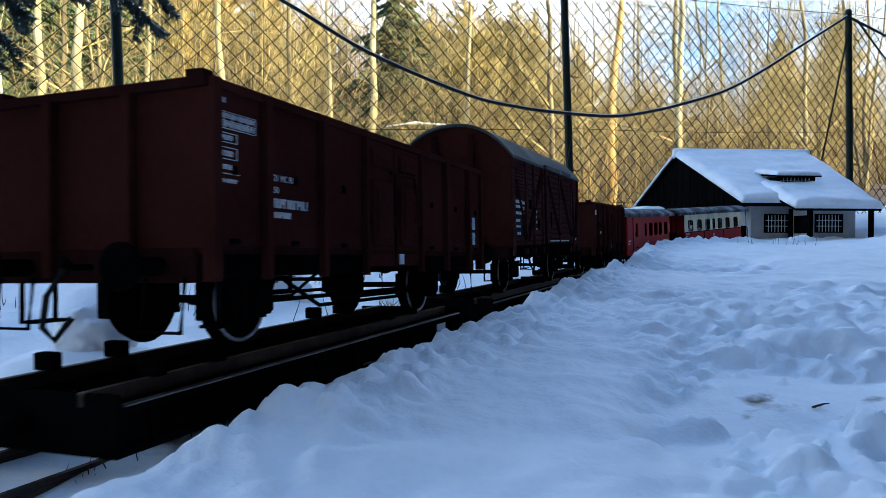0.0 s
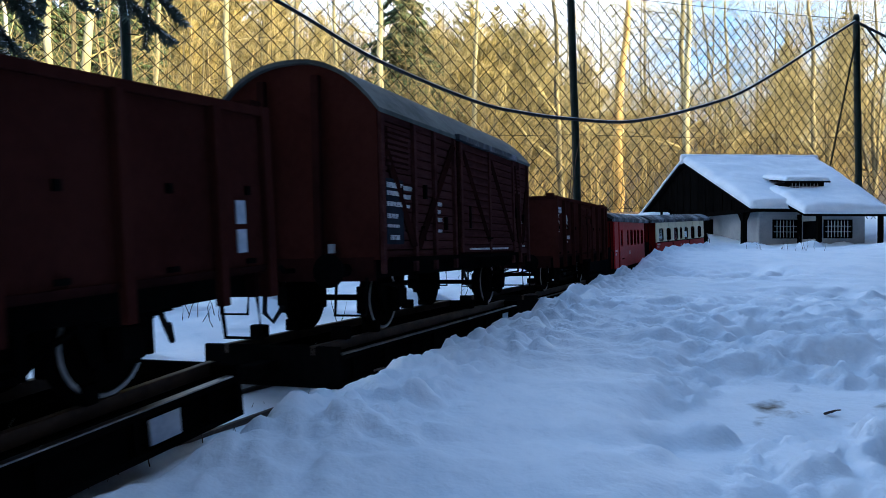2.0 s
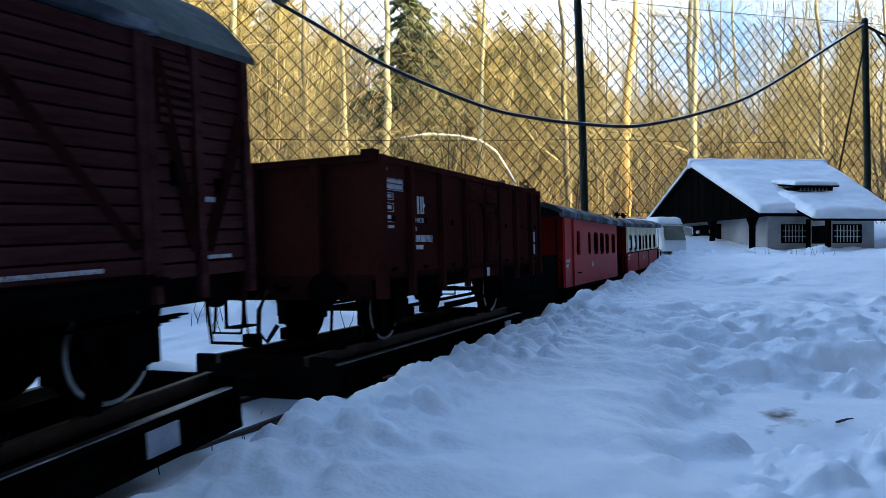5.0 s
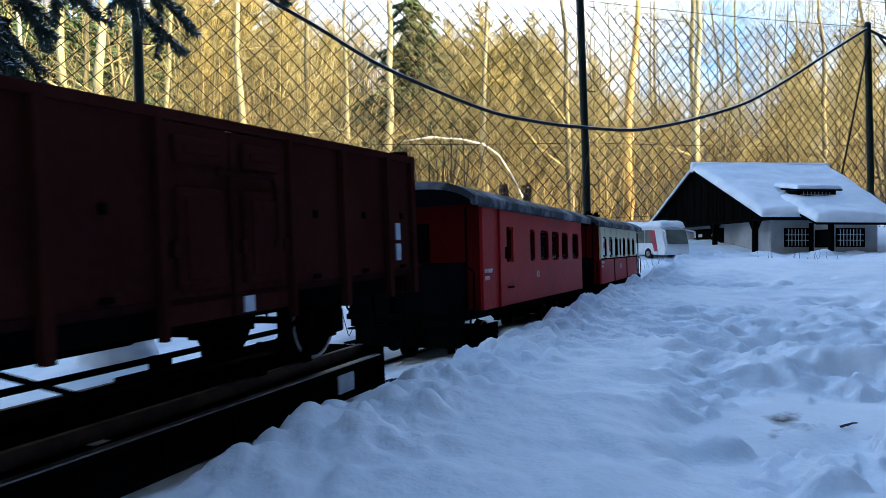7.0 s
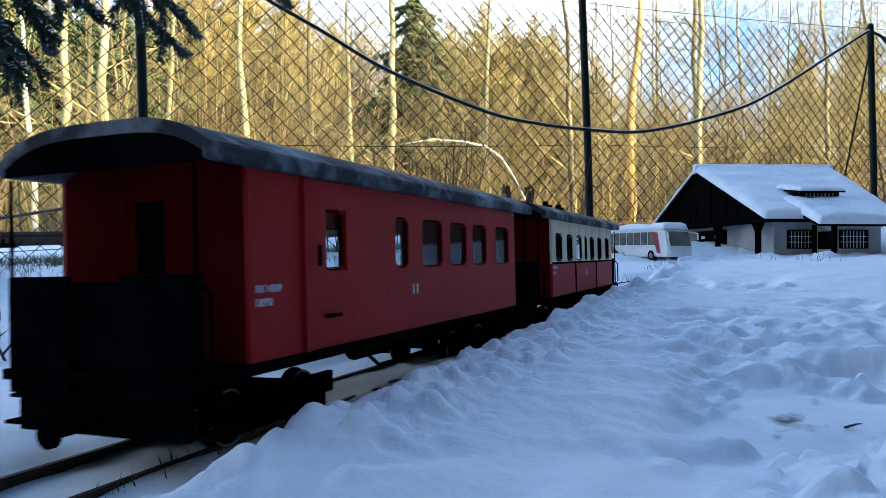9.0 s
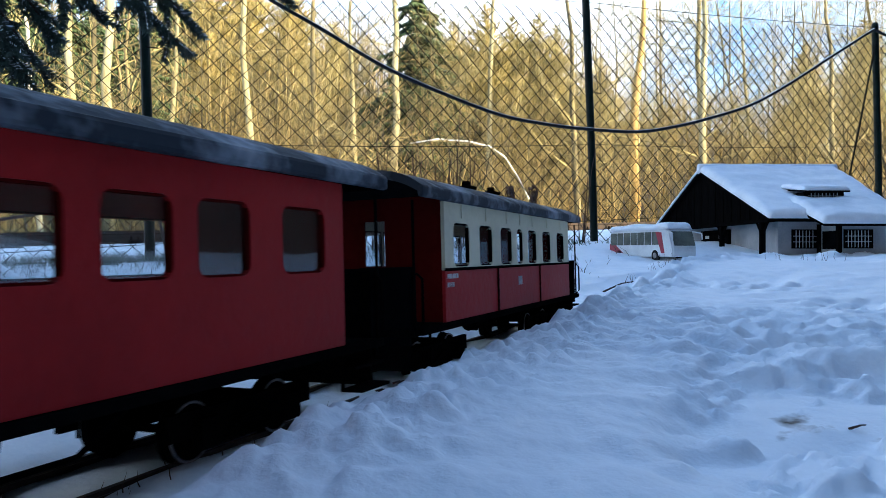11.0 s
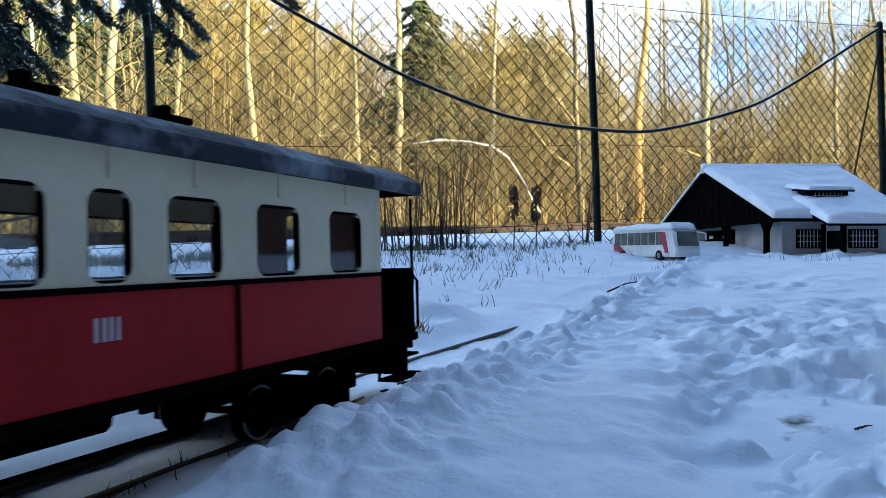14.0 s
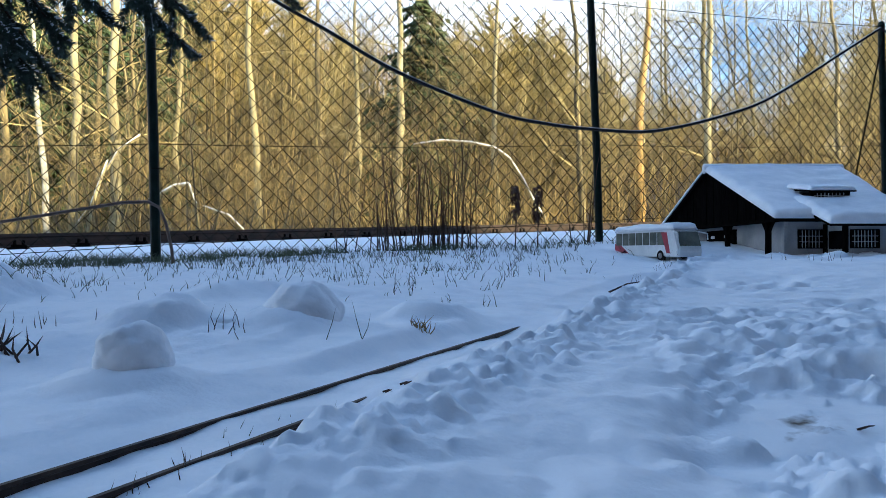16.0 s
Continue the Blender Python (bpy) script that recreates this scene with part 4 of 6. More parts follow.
def bogie(v, y):
    for dy in (-0.033, 0.033):
        wheel_pair(v, y + dy, 0.0145, 0.0145, 0.049, True)
    bm = bmesh.new()
    for sg in (-1, 1):
        x0, x1 = sorted((sg * 0.032, sg * 0.0355))
        box(bm, x0, x1, y - 0.055, y + 0.055, 0.014, 0.026)
        box(bm, x0, x1, y - 0.022, y + 0.022, 0.007, 0.014)
        box(bm, x0, x1, y - 0.020, y + 0.020, 0.008, 0.012)
        for dy in (-0.033, 0.033):
            box(bm, *sorted((sg * 0.033, sg * 0.040)), y + dy - 0.006, y + dy + 0.006, 0.008, 0.022)
        for k in range(4):
            box(bm, *sorted((sg * 0.034, sg * 0.038)), y - 0.016 + 0.003 * k, y + 0.016 - 0.003 * k, 0.0125 + 0.0016 * k, 0.0137 + 0.0016 * k)
    box(bm, -0.033, 0.033, y - 0.008, y + 0.008, 0.018, 0.028)
    part("bogie_frame", bm, "frame_black", v)


def side_wall_x(bm, x0, x1, y0, y1, z0, z1, hole):
    """A door leaf across x with one opening."""
    xa, xb, za, zb = hole
    for r in ((x0, xa, z0, z1), (xb, x1, z0, z1), (xa, xb, z0, za), (xa, xb, zb, z1)):
        box(bm, r[0], r[1], y0, y1, r[2], r[3])
    return bm


def coach(s0, s1, roof0, roof1, label, windows, two_tone):
    """A bogie coach with open end platforms; windows: (from, to) along the side, seen from the start."""
    c = (s0 + s1) / 2
    y0, y1, r0, r1 = s0 - c, s1 - c, roof0 - c, roof1 - c
    hw, zb, ze, zr = 0.0595, 0.0455, 0.1365, 0.157
    v = empty("passenger_coach", pose(0, 0, 0), label, "coach", "passenger coaches")
    TRAIN.append((v, c, 0.152))
    wz0, wz1 = 0.087, 0.121
    holes = [(a - c, b - c, wz0, wz1) for a, b in windows]
    near_holes = holes
    for sg in (-1, 1):
        holes = near_holes
        if sg < 0:
            ends = [y0] + [q for h in near_holes for q in h[:2]] + [y1]
            holes = [(a - min(0.018, (a - ends[2 * k]) / 2 - 0.002), b + min(0.018, (ends[2 * k + 3] - b) / 2 - 0.002), za, zc) for k, (a, b, za, zc) in enumerate(near_holes)]
        x0, x1 = sorted((sg * (hw - 0.0028), sg * hw))
        if two_tone:
            part("lower_panel", boxes((x0, x1, y0, y1, zb, 0.0845), bevel=0.0003), "carmine", v, "carmine lower side")
            part("upper_panel", side_wall(bmesh.new(), x0, x1, y0, y1, 0.0845, ze, holes), "cream", v, "cream upper side")
            part("waist_strip", boxes((*sorted((sg * (hw - 0.001), sg * (hw + 0.0012))), y0, y1, 0.0838, 0.0862), bevel=0.0003), "frame_black", v)
            for k in range(1, 3):
                y = y0 + (0.122 if k == 1 else 0.262)
                part("side_strip", boxes((*sorted((sg * hw, sg * (hw + 0.0012))), y - 0.0012, y + 0.0012, zb, 0.0838)), "dark_oxide", v)
            for a, b in [(h[0], h[1]) for h in holes] :
                ym = (a + b) / 2
                part("cover_strip", boxes((*sorted((sg * hw, sg * (hw + 0.0010))), ym - 0.0010, ym + 0.0010, wz1 + 0.004, ze - 0.001)), "cream", v)
        else:
            part("side_panel", side_wall(bmesh.new(), x0, x1, y0, y1, zb, ze, holes), "red", v)
            ya = 1.814 - c
            door = part("side_door", side_wall(bmesh.new(), *sorted((sg * (hw + 0.0001), sg * (hw + 0.0016))), ya, ya + 0.066, zb + 0.002, ze - 0.001, [(1.831 - c, 1.853 - c, wz0, wz1)]), "red", v)
            part("door_handle", bars([(sg * (hw + 0.005), ya + 0.010, 0.063), (sg * (hw + 0.005), ya + 0.026, 0.063)], [(sg * (hw + 0.0045), ya + 0.006, 0.090), (sg * (hw + 0.0045), ya + 0.006, 0.101)], r=0.0011), "frame_black", door)
            part("door_post", boxes((*sorted((sg * hw, sg * (hw + 0.0022))), ya - 0.004, ya - 0.0005, zb, ze)), "red", v)
        part("sill", boxes((*sorted((sg * (hw - 0.004), sg * (hw + 0.0015))), r0 + 0.004, r1 - 0.004, zb - 0.0055, zb - 0.0004), bevel=0.0005), "frame_black", v)
        for a, b, za, zc in holes:
            xs, th = sorted((sg * (hw - 0.0034), sg * (hw - 0.0006))), 0.0011
            fr = boxes((*xs, a, b, za, za + th), (*xs, a, b, zc - th, zc), (*xs, a, a + th, za + th, zc - th), (*xs, b - th, b, za + th, zc - th))
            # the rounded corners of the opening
            w, rr = part("window", fr, "frame_black" if two_tone else "red_in_shade", v), 0.0062
            for yc, zc_, dy, dz in ((a, za, 1, 1), (b, za, -1, 1), (a, zc, 1, -1), (b, zc, -1, -1)):
                cb = bmesh.new()
                arc = [(yc, zc_)] + [(yc + dy * rr * (1 - math.cos(q)), zc_ + dz * rr * (1 - math.sin(q))) for q in (radians(90 * k / 5) for k in range(6))]
                va = [cb.verts.new((sg * (hw - 0.0026), *q)) for q in arc]
                vb = [cb.verts.new((sg * (hw - 0.0001), *q)) for q in arc]
                fs = [cb.faces.new(va), cb.faces.new(vb[::-1])] + [cb.faces.new((va[k], vb[k], vb[(k + 1) % 7], va[(k + 1) % 7])) for k in range(7)]
                bmesh.ops.recalc_face_normals(cb, faces=fs)
                part("corner", cb, "cream" if two_tone else "red", w)
            pane = part("pane", boxes((*sorted((sg * (hw - 0.0028), sg * (hw - 0.0022))), a + 0.001, b - 0.001, za + 0.001, zc - 0.001)), "glass", w)
            pane.visible_shadow = False
    part("floor", boxes((-hw + 0.001, hw - 0.001, r0 + 0.008, r1 - 0.008, zb - 0.004, zb)), "frame_black", v)
    for sy, y in ((1, y1), (-1, y0)):
        ya, yb = sorted((y, y - sy * 0.0028))
        wall = [(-hw + 0.0028, -0.0142, ya, yb, zb, ze), (0.0142, hw - 0.0028, ya, yb, zb, ze), (-0.014, 0.014, ya, yb, ze - 0.010, ze)]
        each("end_panel", "red_in_shade", v, *wall)
        dr = part("end_door", side_wall_x(bmesh.new(), -0.014, 0.014, ya + 0.0003, yb - 0.0003, zb, ze - 0.010, (-0.009, 0.009, 0.088, ze - 0.013)), "red_in_shade", v, "door with a tall pane")
        # the red coach's pane is an opaque dark sheet for its dark inside
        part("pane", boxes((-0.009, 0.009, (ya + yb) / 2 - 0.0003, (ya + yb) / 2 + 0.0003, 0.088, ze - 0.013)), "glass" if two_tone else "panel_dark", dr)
        # gable under the roof
        bm = bmesh.new()
        pts = [(-hw + 0.003 + 2 * (hw - 0.003) * i / 14, ze + (zr - ze - 0.003) * (1 - abs(-1 + 2 * i / 14) ** 2.4)) for i in range(15)]
        va, vb = [bm.verts.new((x, ya, z)) for x, z in pts], [bm.verts.new((x, yb, z)) for x, z in pts]
        bm.faces.new(va), bm.faces.new(vb[::-1])
        for k in range(15):
            bm.faces.new((va[k], vb[k], vb[(k + 1) % 15], va[(k + 1) % 15]))
        bmesh.ops.recalc_face_normals(bm, faces=bm.faces)
        part("gable", bm, "red_in_shade", v)
        # platform: railing of sheet, posts, steps
        ye = (r1 if sy > 0 else r0) - sy * 0.005
        plat = part("platform", boxes((-hw + 0.002, hw - 0.002, *sorted((y, ye + sy * 0.010)), zb - 0.006, zb - 0.001), bevel=0.0006), "frame_black", v)
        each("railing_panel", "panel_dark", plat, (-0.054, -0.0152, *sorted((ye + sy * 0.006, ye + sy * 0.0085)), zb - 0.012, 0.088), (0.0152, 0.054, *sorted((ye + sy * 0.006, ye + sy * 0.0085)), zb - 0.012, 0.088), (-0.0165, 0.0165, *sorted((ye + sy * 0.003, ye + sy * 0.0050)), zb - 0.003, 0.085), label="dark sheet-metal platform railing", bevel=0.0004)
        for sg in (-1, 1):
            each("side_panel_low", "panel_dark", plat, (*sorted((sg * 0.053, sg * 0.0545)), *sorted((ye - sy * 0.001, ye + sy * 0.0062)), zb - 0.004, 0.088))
            part("roof_post", bars([(sg * 0.056, ye + sy * 0.005, zb - 0.004), (sg * 0.056, ye + sy * 0.005, ze - 0.002)], r=0.0010), "frame_black", plat)
            part("handrail", bars([(sg * 0.058, ye + sy * 0.002, zb + 0.0), (sg * 0.061, ye + sy * 0.002, zb + 0.004), (sg * 0.061, ye + sy * 0.002, zb + 0.034), (sg * 0.057, ye + sy * 0.003, zb + 0.038)], r=0.0010), "frame_black", plat)
            for k, z in enumerate((0.017, 0.030)):
                part("step_board", boxes((*sorted((sg * (0.050 - 0.004 * k), sg * (0.064 - 0.004 * k))), *sorted((y + sy * 0.010, ye + sy * 0.004)), z, z + 0.0016)), "frame_black", plat)
            for yy in (y + sy * 0.011, ye + sy * 0.003):
                part("step_hanger", boxes((*sorted((sg * 0.050, sg * 0.0515)), yy - 0.0008, yy + 0.0008, 0.017, zb - 0.004)), "frame_black", plat)
        # headstock drawn deeper, in black, to stand for the shade under the platform
        bm = boxes((-0.051, 0.051, *sorted((ye + sy * 0.002, ye + sy * 0.006)), zb - 0.030, zb - 0.005), bevel=0.0006)
        tube(bm, [(0, ye, 0.022), (0, ye + sy * 0.030, 0.022)], 0.0026, 8)
        lathe = [(0, ye + sy * 0.030, 0.022), (0, ye + sy * 0.033, 0.022)]
        tube(bm, lathe, 0.006, 16)
        part("coupler", bm, "frame_black", v)
    roof = part("roof", arch(bmesh.new(), hw + 0.0050, r0, r1, ze + 0.0075, zr + 0.001, 0.0065, 24, power=3.6), "roof_grey", v, "grey roof with frost and old snow", smooth=False)
    bm = bmesh.new()
    for sg in (-1, 1):
        box(bm, *sorted((sg * (hw + 0.0005), sg * (hw + 0.0058))), r0 - 0.0008, r1 + 0.0008, ze - 0.0002, ze + 0.0088, 0.0022)
    part("eaves_strip", bm, "roof_grey", roof)
    for ya, yb in ((r0 + 0.0003, r0 + 0.0035), (r1 - 0.0035, r1 - 0.0003)):
        bm = bmesh.new()
        pts = [(-hw - 0.004, ze + 0.0002)] + [((hw + 0.004) * (-1 + i / 8), ze + 0.0065 + (zr - ze - 0.007) * (1 - abs(-1 + i / 8) ** 3.6)) for i in range(17)] + [(hw + 0.004, ze + 0.0002)]
        va, vb = [bm.verts.new((x, ya, z)) for x, z in pts], [bm.verts.new((x, yb, z)) for x, z in pts]
        bm.faces.new(va), bm.faces.new(vb[::-1])
        for k in range(len(pts)):
            bm.faces.new((va[k], vb[k], vb[(k + 1) % len(pts)], va[(k + 1) % len(pts)]))
        bmesh.ops.recalc_face_normals(bm, faces=bm.faces)
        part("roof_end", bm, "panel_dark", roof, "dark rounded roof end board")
    for y in (0.010, 0.088) if two_tone else ():
        bm = bmesh.new()
        tube(bm, [(0.0, y, zr - 0.002), (0.0, y, zr + 0.012)], 0.0035, 10)
        box(bm, -0.006, 0.006, y - 0.010, y + 0.010, zr + 0.0085, zr + 0.0120, 0.001)
        box(bm, -0.004, 0.004, y - 0.009, y - 0.003, zr + 0.0118, zr + 0.0165, 0.001)
        part("roof_vent", bm, "frame_black", roof)
    # seats inside
    yy = y0 + 0.030
    while yy < y1 - 0.03:
        each("seat", "interior", v, (-0.050, -0.014, yy - 0.002, yy + 0.002, zb, 0.085), (0.014, 0.050, yy - 0.002, yy + 0.002, zb, 0.085), bevel=0.001)
        yy += 0.057
    for y in (-0.152, 0.152):
        bogie(v, y)
    for sg in (-1, 1):
        part("truss_rod", bars([(sg * 0.040, -0.075, zb - 0.006), (sg * 0.040, -0.045, 0.022), (sg * 0.040, 0.045, 0.022), (sg * 0.040, 0.075, zb - 0.006)], r=0.0013), "frame_black", v)
    part("brake_cylinder", bars([(0.012, -0.03, 0.030), (0.012, 0.03, 0.030)], r=0.008, sides=12), "frame_black", v)
    x = hw + 0.0002
    lettering(v, x, y0 + 0.004, 0.07, [(0, 0.008, 0.021, 0.0036), (0, 0.0015, 0.013, 0.0036)])
    lettering(v, x, -0.014, 0.0665, [(0, 0, 0.012, 0.0085)]) if two_tone else part("number", boxes((x - 0.0003, x + 0.0003, (y0 + y1) / 2 - 0.030, (y0 + y1) / 2 - 0.028, 0.069, 0.076), (x - 0.0003, x + 0.0003, (y0 + y1) / 2 - 0.024, (y0 + y1) / 2 - 0.022, 0.069, 0.076)), "lettering", v)
    return v


transporter(0.226, 0.631, "black transporter wagon carrying an open goods wagon")
open_wagon(0.262, 0.634, "oxide-brown open goods wagon with white lettering", False)
transporter(0.722, 1.118, "black transporter wagon carrying a covered van")
van(0.753, 1.111, "brown planked covered van with round dark roof")
transporter(1.200, 1.594, "black transporter wagon carrying a second open wagon")
open_wagon(1.232, 1.607, "oxide-brown open goods wagon with a large white mark", True)
coach(1.7665, 2.1820, 1.7350, 2.2280, "red bogie coach with open end platforms", [(1.8310, 1.8530), (1.9190, 1.9390), (1.9620, 1.9990), (2.0140, 2.0500), (2.0640, 2.0990), (2.1240, 2.1630)], False)
coach(2.3300, 2.7280, 2.2820, 2.7790, "cream and carmine bogie coach with open platforms", [(2.3480, 2.3830), (2.4060, 2.4400), (2.4630, 2.4970), (2.5130, 2.5330), (2.5510, 2.5830), (2.6070, 2.6420), (2.6700, 2.7050)], True)


# ---- the garden's surroundings ----
def sight(u, v, D):
    """World place at depth D that lies u to the side and v above the level, per metre of depth."""
    return plan(u * D, D, 0.0975 + v * D)


def stand(X, D, z, turn=0.0):
    return Matrix.Translation(plan(X, D, z)) @ Matrix.Rotation(AXIS + radians(turn), 4, "Z")


def snow_slab(a, b, c, d, thick, nx, ny, seed, rough=0.25):
    """A rounded cover of snow on the four-cornered face a, b, c, d."""
    a, b, c, d = (Vector(p) for p in (a, b, c, d))
    up = (b - a).cross(d - a).normalized()
    if up.z < 0:
        up = -up
    bm = bmesh.new()
    lu, lv = (b - a).length, (d - a).length
    top, low = [], []
    for i in range(nx + 1):
        rt, rl = [], []
        for j in range(ny + 1):
            s, t = i / nx, j / ny
            s, t = 0.5 - 0.5 * math.cos(math.pi * s) * (0.75 + 0.25 * abs(math.cos(math.pi * s))), t
            p = a * (1 - s) * (1 - t) + b * s * (1 - t) + c * s * t + d * (1 - s) * t
            e = min(s * lu, (1 - s) * lu, t * lv, (1 - t) * lv) / (thick * 0.9)
            e = min(1.0, max(0.0, e))
            h = thick * math.sqrt(max(0.0, 1 - (1 - e) ** 2))
            n = noise.noise(p * 9 + Vector((seed, 0, 0))) + 0.5 * noise.noise(p * 24 + Vector((seed, 3, 0)))
            rt.append(bm.verts.new(p + up * (h * (1 + rough * n) + 0.001)))
            rl.append(bm.verts.new(p + up * 0.001))
        top.append(rt)
        low.append(rl)
    for i in range(nx):
        for j in range(ny):
            bm.faces.new((top[i][j], top[i + 1][j], top[i + 1][j + 1], top[i][j + 1]))
            bm.faces.new((low[i][j + 1], low[i + 1][j + 1], low[i + 1][j], low[i][j]))
    bmesh.ops.remove_doubles(bm, verts=bm.verts, dist=0.0003)
    bmesh.ops.recalc_face_normals(bm, faces=bm.faces)
    return bm


def prism(bm, pts, y0, y1, axis="y"):
    """A flat outline in x and z (or y and z) drawn out between y0 and y1 (or x)."""
    mk = (lambda p, q: (p[0], q, p[1])) if axis == "y" else (lambda p, q: (q, p[0], p[1]))
    a, b = [bm.verts.new(mk(p, y0)) for p in pts], [bm.verts.new(mk(p, y1)) for p in pts]
    fs = [bm.faces.new(a), bm.faces.new(b[::-1])]
    for k in range(len(pts)):
        fs.append(bm.faces.new((a[k], b[k], b[(k + 1) % len(pts)], a[(k + 1) % len(pts)])))
    bmesh.ops.recalc_face_normals(bm, faces=fs)
    return bm


def lattice_window(parent, x0, x1, y, z0, z1, nx, nz):
    """A window in a wall that faces -y: frame, bars, panes."""
    fr = boxes((x0 - 0.004, x1 + 0.004, y - 0.005, y, z0 - 0.004, z0), (x0 - 0.004, x1 + 0.004, y - 0.005, y, z1, z1 + 0.004), (x0 - 0.004, x0, y - 0.005, y, z0, z1), (x1, x1 + 0.004, y - 0.005, y, z0, z1))
    w = part("window", fr, "wood_dark", parent)
    part("pane", boxes((x0, x1, y - 0.0012, y - 0.0004, z0, z1)), "panel_dark", w, "dark glass")
    rows = [(x0 + (x1 - x0) * k / nx - 0.0010, x0 + (x1 - x0) * k / nx + 0.0010, y - 0.0035, y - 0.0014, z0, z1) for k in range(1, nx)]
    rows += [(x0, x1, y - 0.0030, y - 0.0016, z0 + (z1 - z0) * k / nz - 0.0010, z0 + (z1 - z0) * k / nz + 0.0010) for k in range(1, nz)]
    part("window_lattice", boxes(*rows), "lattice_white", w, "white lattice bars")


def station():
    st = empty("model_station", stand(0, 0, 0), "small half-timbered model station with snow-covered roof", "building")
    XL, XR, De, Dr, Db, ze, zr = 1.213, 1.712, 2.70, 3.42, 4.14, 0.226, 0.478
    XRr = 1.845
    w = 1.286
    part("front_wall", boxes((w, 1.665, 2.77, 2.80, 0.02, 0.245)), "plaster", st, "pale plastered front wall")
    part("gable_wall", boxes((1.300, 1.325, 2.80, 4.06, 0.02, 0.245)), "plaster", st, "plastered end wall in deep shade")
    part("back_wall", boxes((1.30, 1.665, 4.04, 4.07, 0.02, 0.245), (1.640, 1.665, 2.80, 4.04, 0.02, 0.245)), "plaster", st)
    # boarded gable: upright boards under the verge
    n = 46
    for k in range(n):
        y0, y1 = De + 0.03 + (Db - De - 0.06) * k / n, De + 0.03 + (Db - De - 0.06) * (k + 1) / n - 0.003
        ym = (y0 + y1) / 2
        zt = ze + (zr - ze) * (1 - abs(ym - Dr) / (Dr - De)) - 0.008
        if zt > 0.232:
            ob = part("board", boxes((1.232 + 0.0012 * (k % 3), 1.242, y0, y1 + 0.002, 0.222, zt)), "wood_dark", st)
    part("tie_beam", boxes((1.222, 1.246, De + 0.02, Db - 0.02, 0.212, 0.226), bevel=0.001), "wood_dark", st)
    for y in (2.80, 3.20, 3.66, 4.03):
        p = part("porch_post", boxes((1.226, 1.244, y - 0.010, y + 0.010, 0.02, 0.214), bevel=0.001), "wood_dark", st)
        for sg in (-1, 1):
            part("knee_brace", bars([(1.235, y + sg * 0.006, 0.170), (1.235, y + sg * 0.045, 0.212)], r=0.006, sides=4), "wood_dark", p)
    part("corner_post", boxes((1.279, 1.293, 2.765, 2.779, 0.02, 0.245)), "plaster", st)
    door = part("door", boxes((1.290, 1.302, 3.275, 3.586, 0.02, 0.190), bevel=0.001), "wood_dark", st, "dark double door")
    # white paint stands for sunlit snow seen through the door's panes
    for y in (3.33, 3.50):
        part("pane", boxes((1.2880, 1.2895, y, y + 0.045, 0.164, 0.178)), "lattice_white", door, "small panes coloured white for the bright snow behind")
    part("door_frame", boxes((1.286, 1.304, 3.262, 3.275, 0.02, 0.200), (1.286, 1.304, 3.586, 3.599, 0.02, 0.200), (1.286, 1.304, 3.262, 3.599, 0.190, 0.202)), "wood_dark", st)
    # roof boards
    for nm, da, za, db, zb in (("front", De, ze, Dr, zr), ("back", Db, ze, Dr, zr)):
        bm = bmesh.new()
        q = [(XL, da, za), (XR if nm == "front" else XR, da, za), (XRr, db, zb), (XL, db, zb)]
        lo = [bm.verts.new((x, y, z - 0.014)) for x, y, z in q]
        hi = [bm.verts.new(p) for p in q]
        bm.faces.new(lo), bm.faces.new(hi)
        for k in range(4):
            bm.faces.new((lo[k], lo[(k + 1) % 4], hi[(k + 1) % 4], hi[k]))
        bmesh.ops.recalc_face_normals(bm, faces=bm.faces)
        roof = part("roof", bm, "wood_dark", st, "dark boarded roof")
        sm = snow_slab((XL - 0.004, da - (0.012 if nm == "front" else -0.012), za - 0.003), (XR + 0.006, da - (0.012 if nm == "front" else -0.012), za - 0.003), (XRr + 0.004, Dr, zr), (XL - 0.004, Dr, zr), 0.030, 48, 40, 3)
        part("snow_cover", sm, "roof_snow", roof, "thick smooth snow", smooth=True)
    rg = bmesh.new()
    tube(rg, [(XL - 0.003 + (XRr - XL + 0.006) * k / 24, Dr, zr + 0.010 + 0.003 * noise.noise(Vector((k * 0.4, 2, 0)))) for k in range(25)], 0.024, 12)
    part("snow_ridge", rg, "roof_snow", st, "rounded snow on the ridge", smooth=True)
    # shed dormer
    dm = part("dormer", boxes((1.412, 1.566, 2.836, 3.02, 0.285, 0.333)), "wood_dark", st)
    lattice_window(dm, 1.424, 1.554, 2.835, 0.3065, 0.3285, 9, 2)
    part("dormer_roof", prism(bmesh.new(), [(2.812, 0.331), (2.812, 0.337), (2.95, 0.352), (2.95, 0.346)], 1.404, 1.578, "x"), "wood_dark", dm)
    part("snow_cover", snow_slab((1.402, 2.811, 0.336), (1.580, 2.811, 0.336), (1.580, 3.02, 0.362), (1.402, 3.02, 0.362), 0.018, 24, 20, 9), "roof_snow", dm, "thick smooth snow", smooth=True)
    # front windows and bay
    lattice_window(st, 1.335, 1.424, 2.769, 0.118, 0.182, 7, 3)
    bay = part("bay", boxes((1.435, 1.60, 2.625, 2.77, 0.02, 0.205)), "plaster", st, "projecting bay")
    each("bay_post", "wood_dark", bay, (1.425, 1.440, 2.618, 2.634, 0.02, 0.205), (1.425, 1.436, 2.750, 2.766, 0.02, 0.205))
    part("side_pane", boxes((1.4325, 1.4346, 2.645, 2.740, 0.112, 0.178)), "panel_dark", bay, "dark side glass")
    lattice_window(bay, 1.452, 1.548, 2.624, 0.118, 0.178, 8, 3)
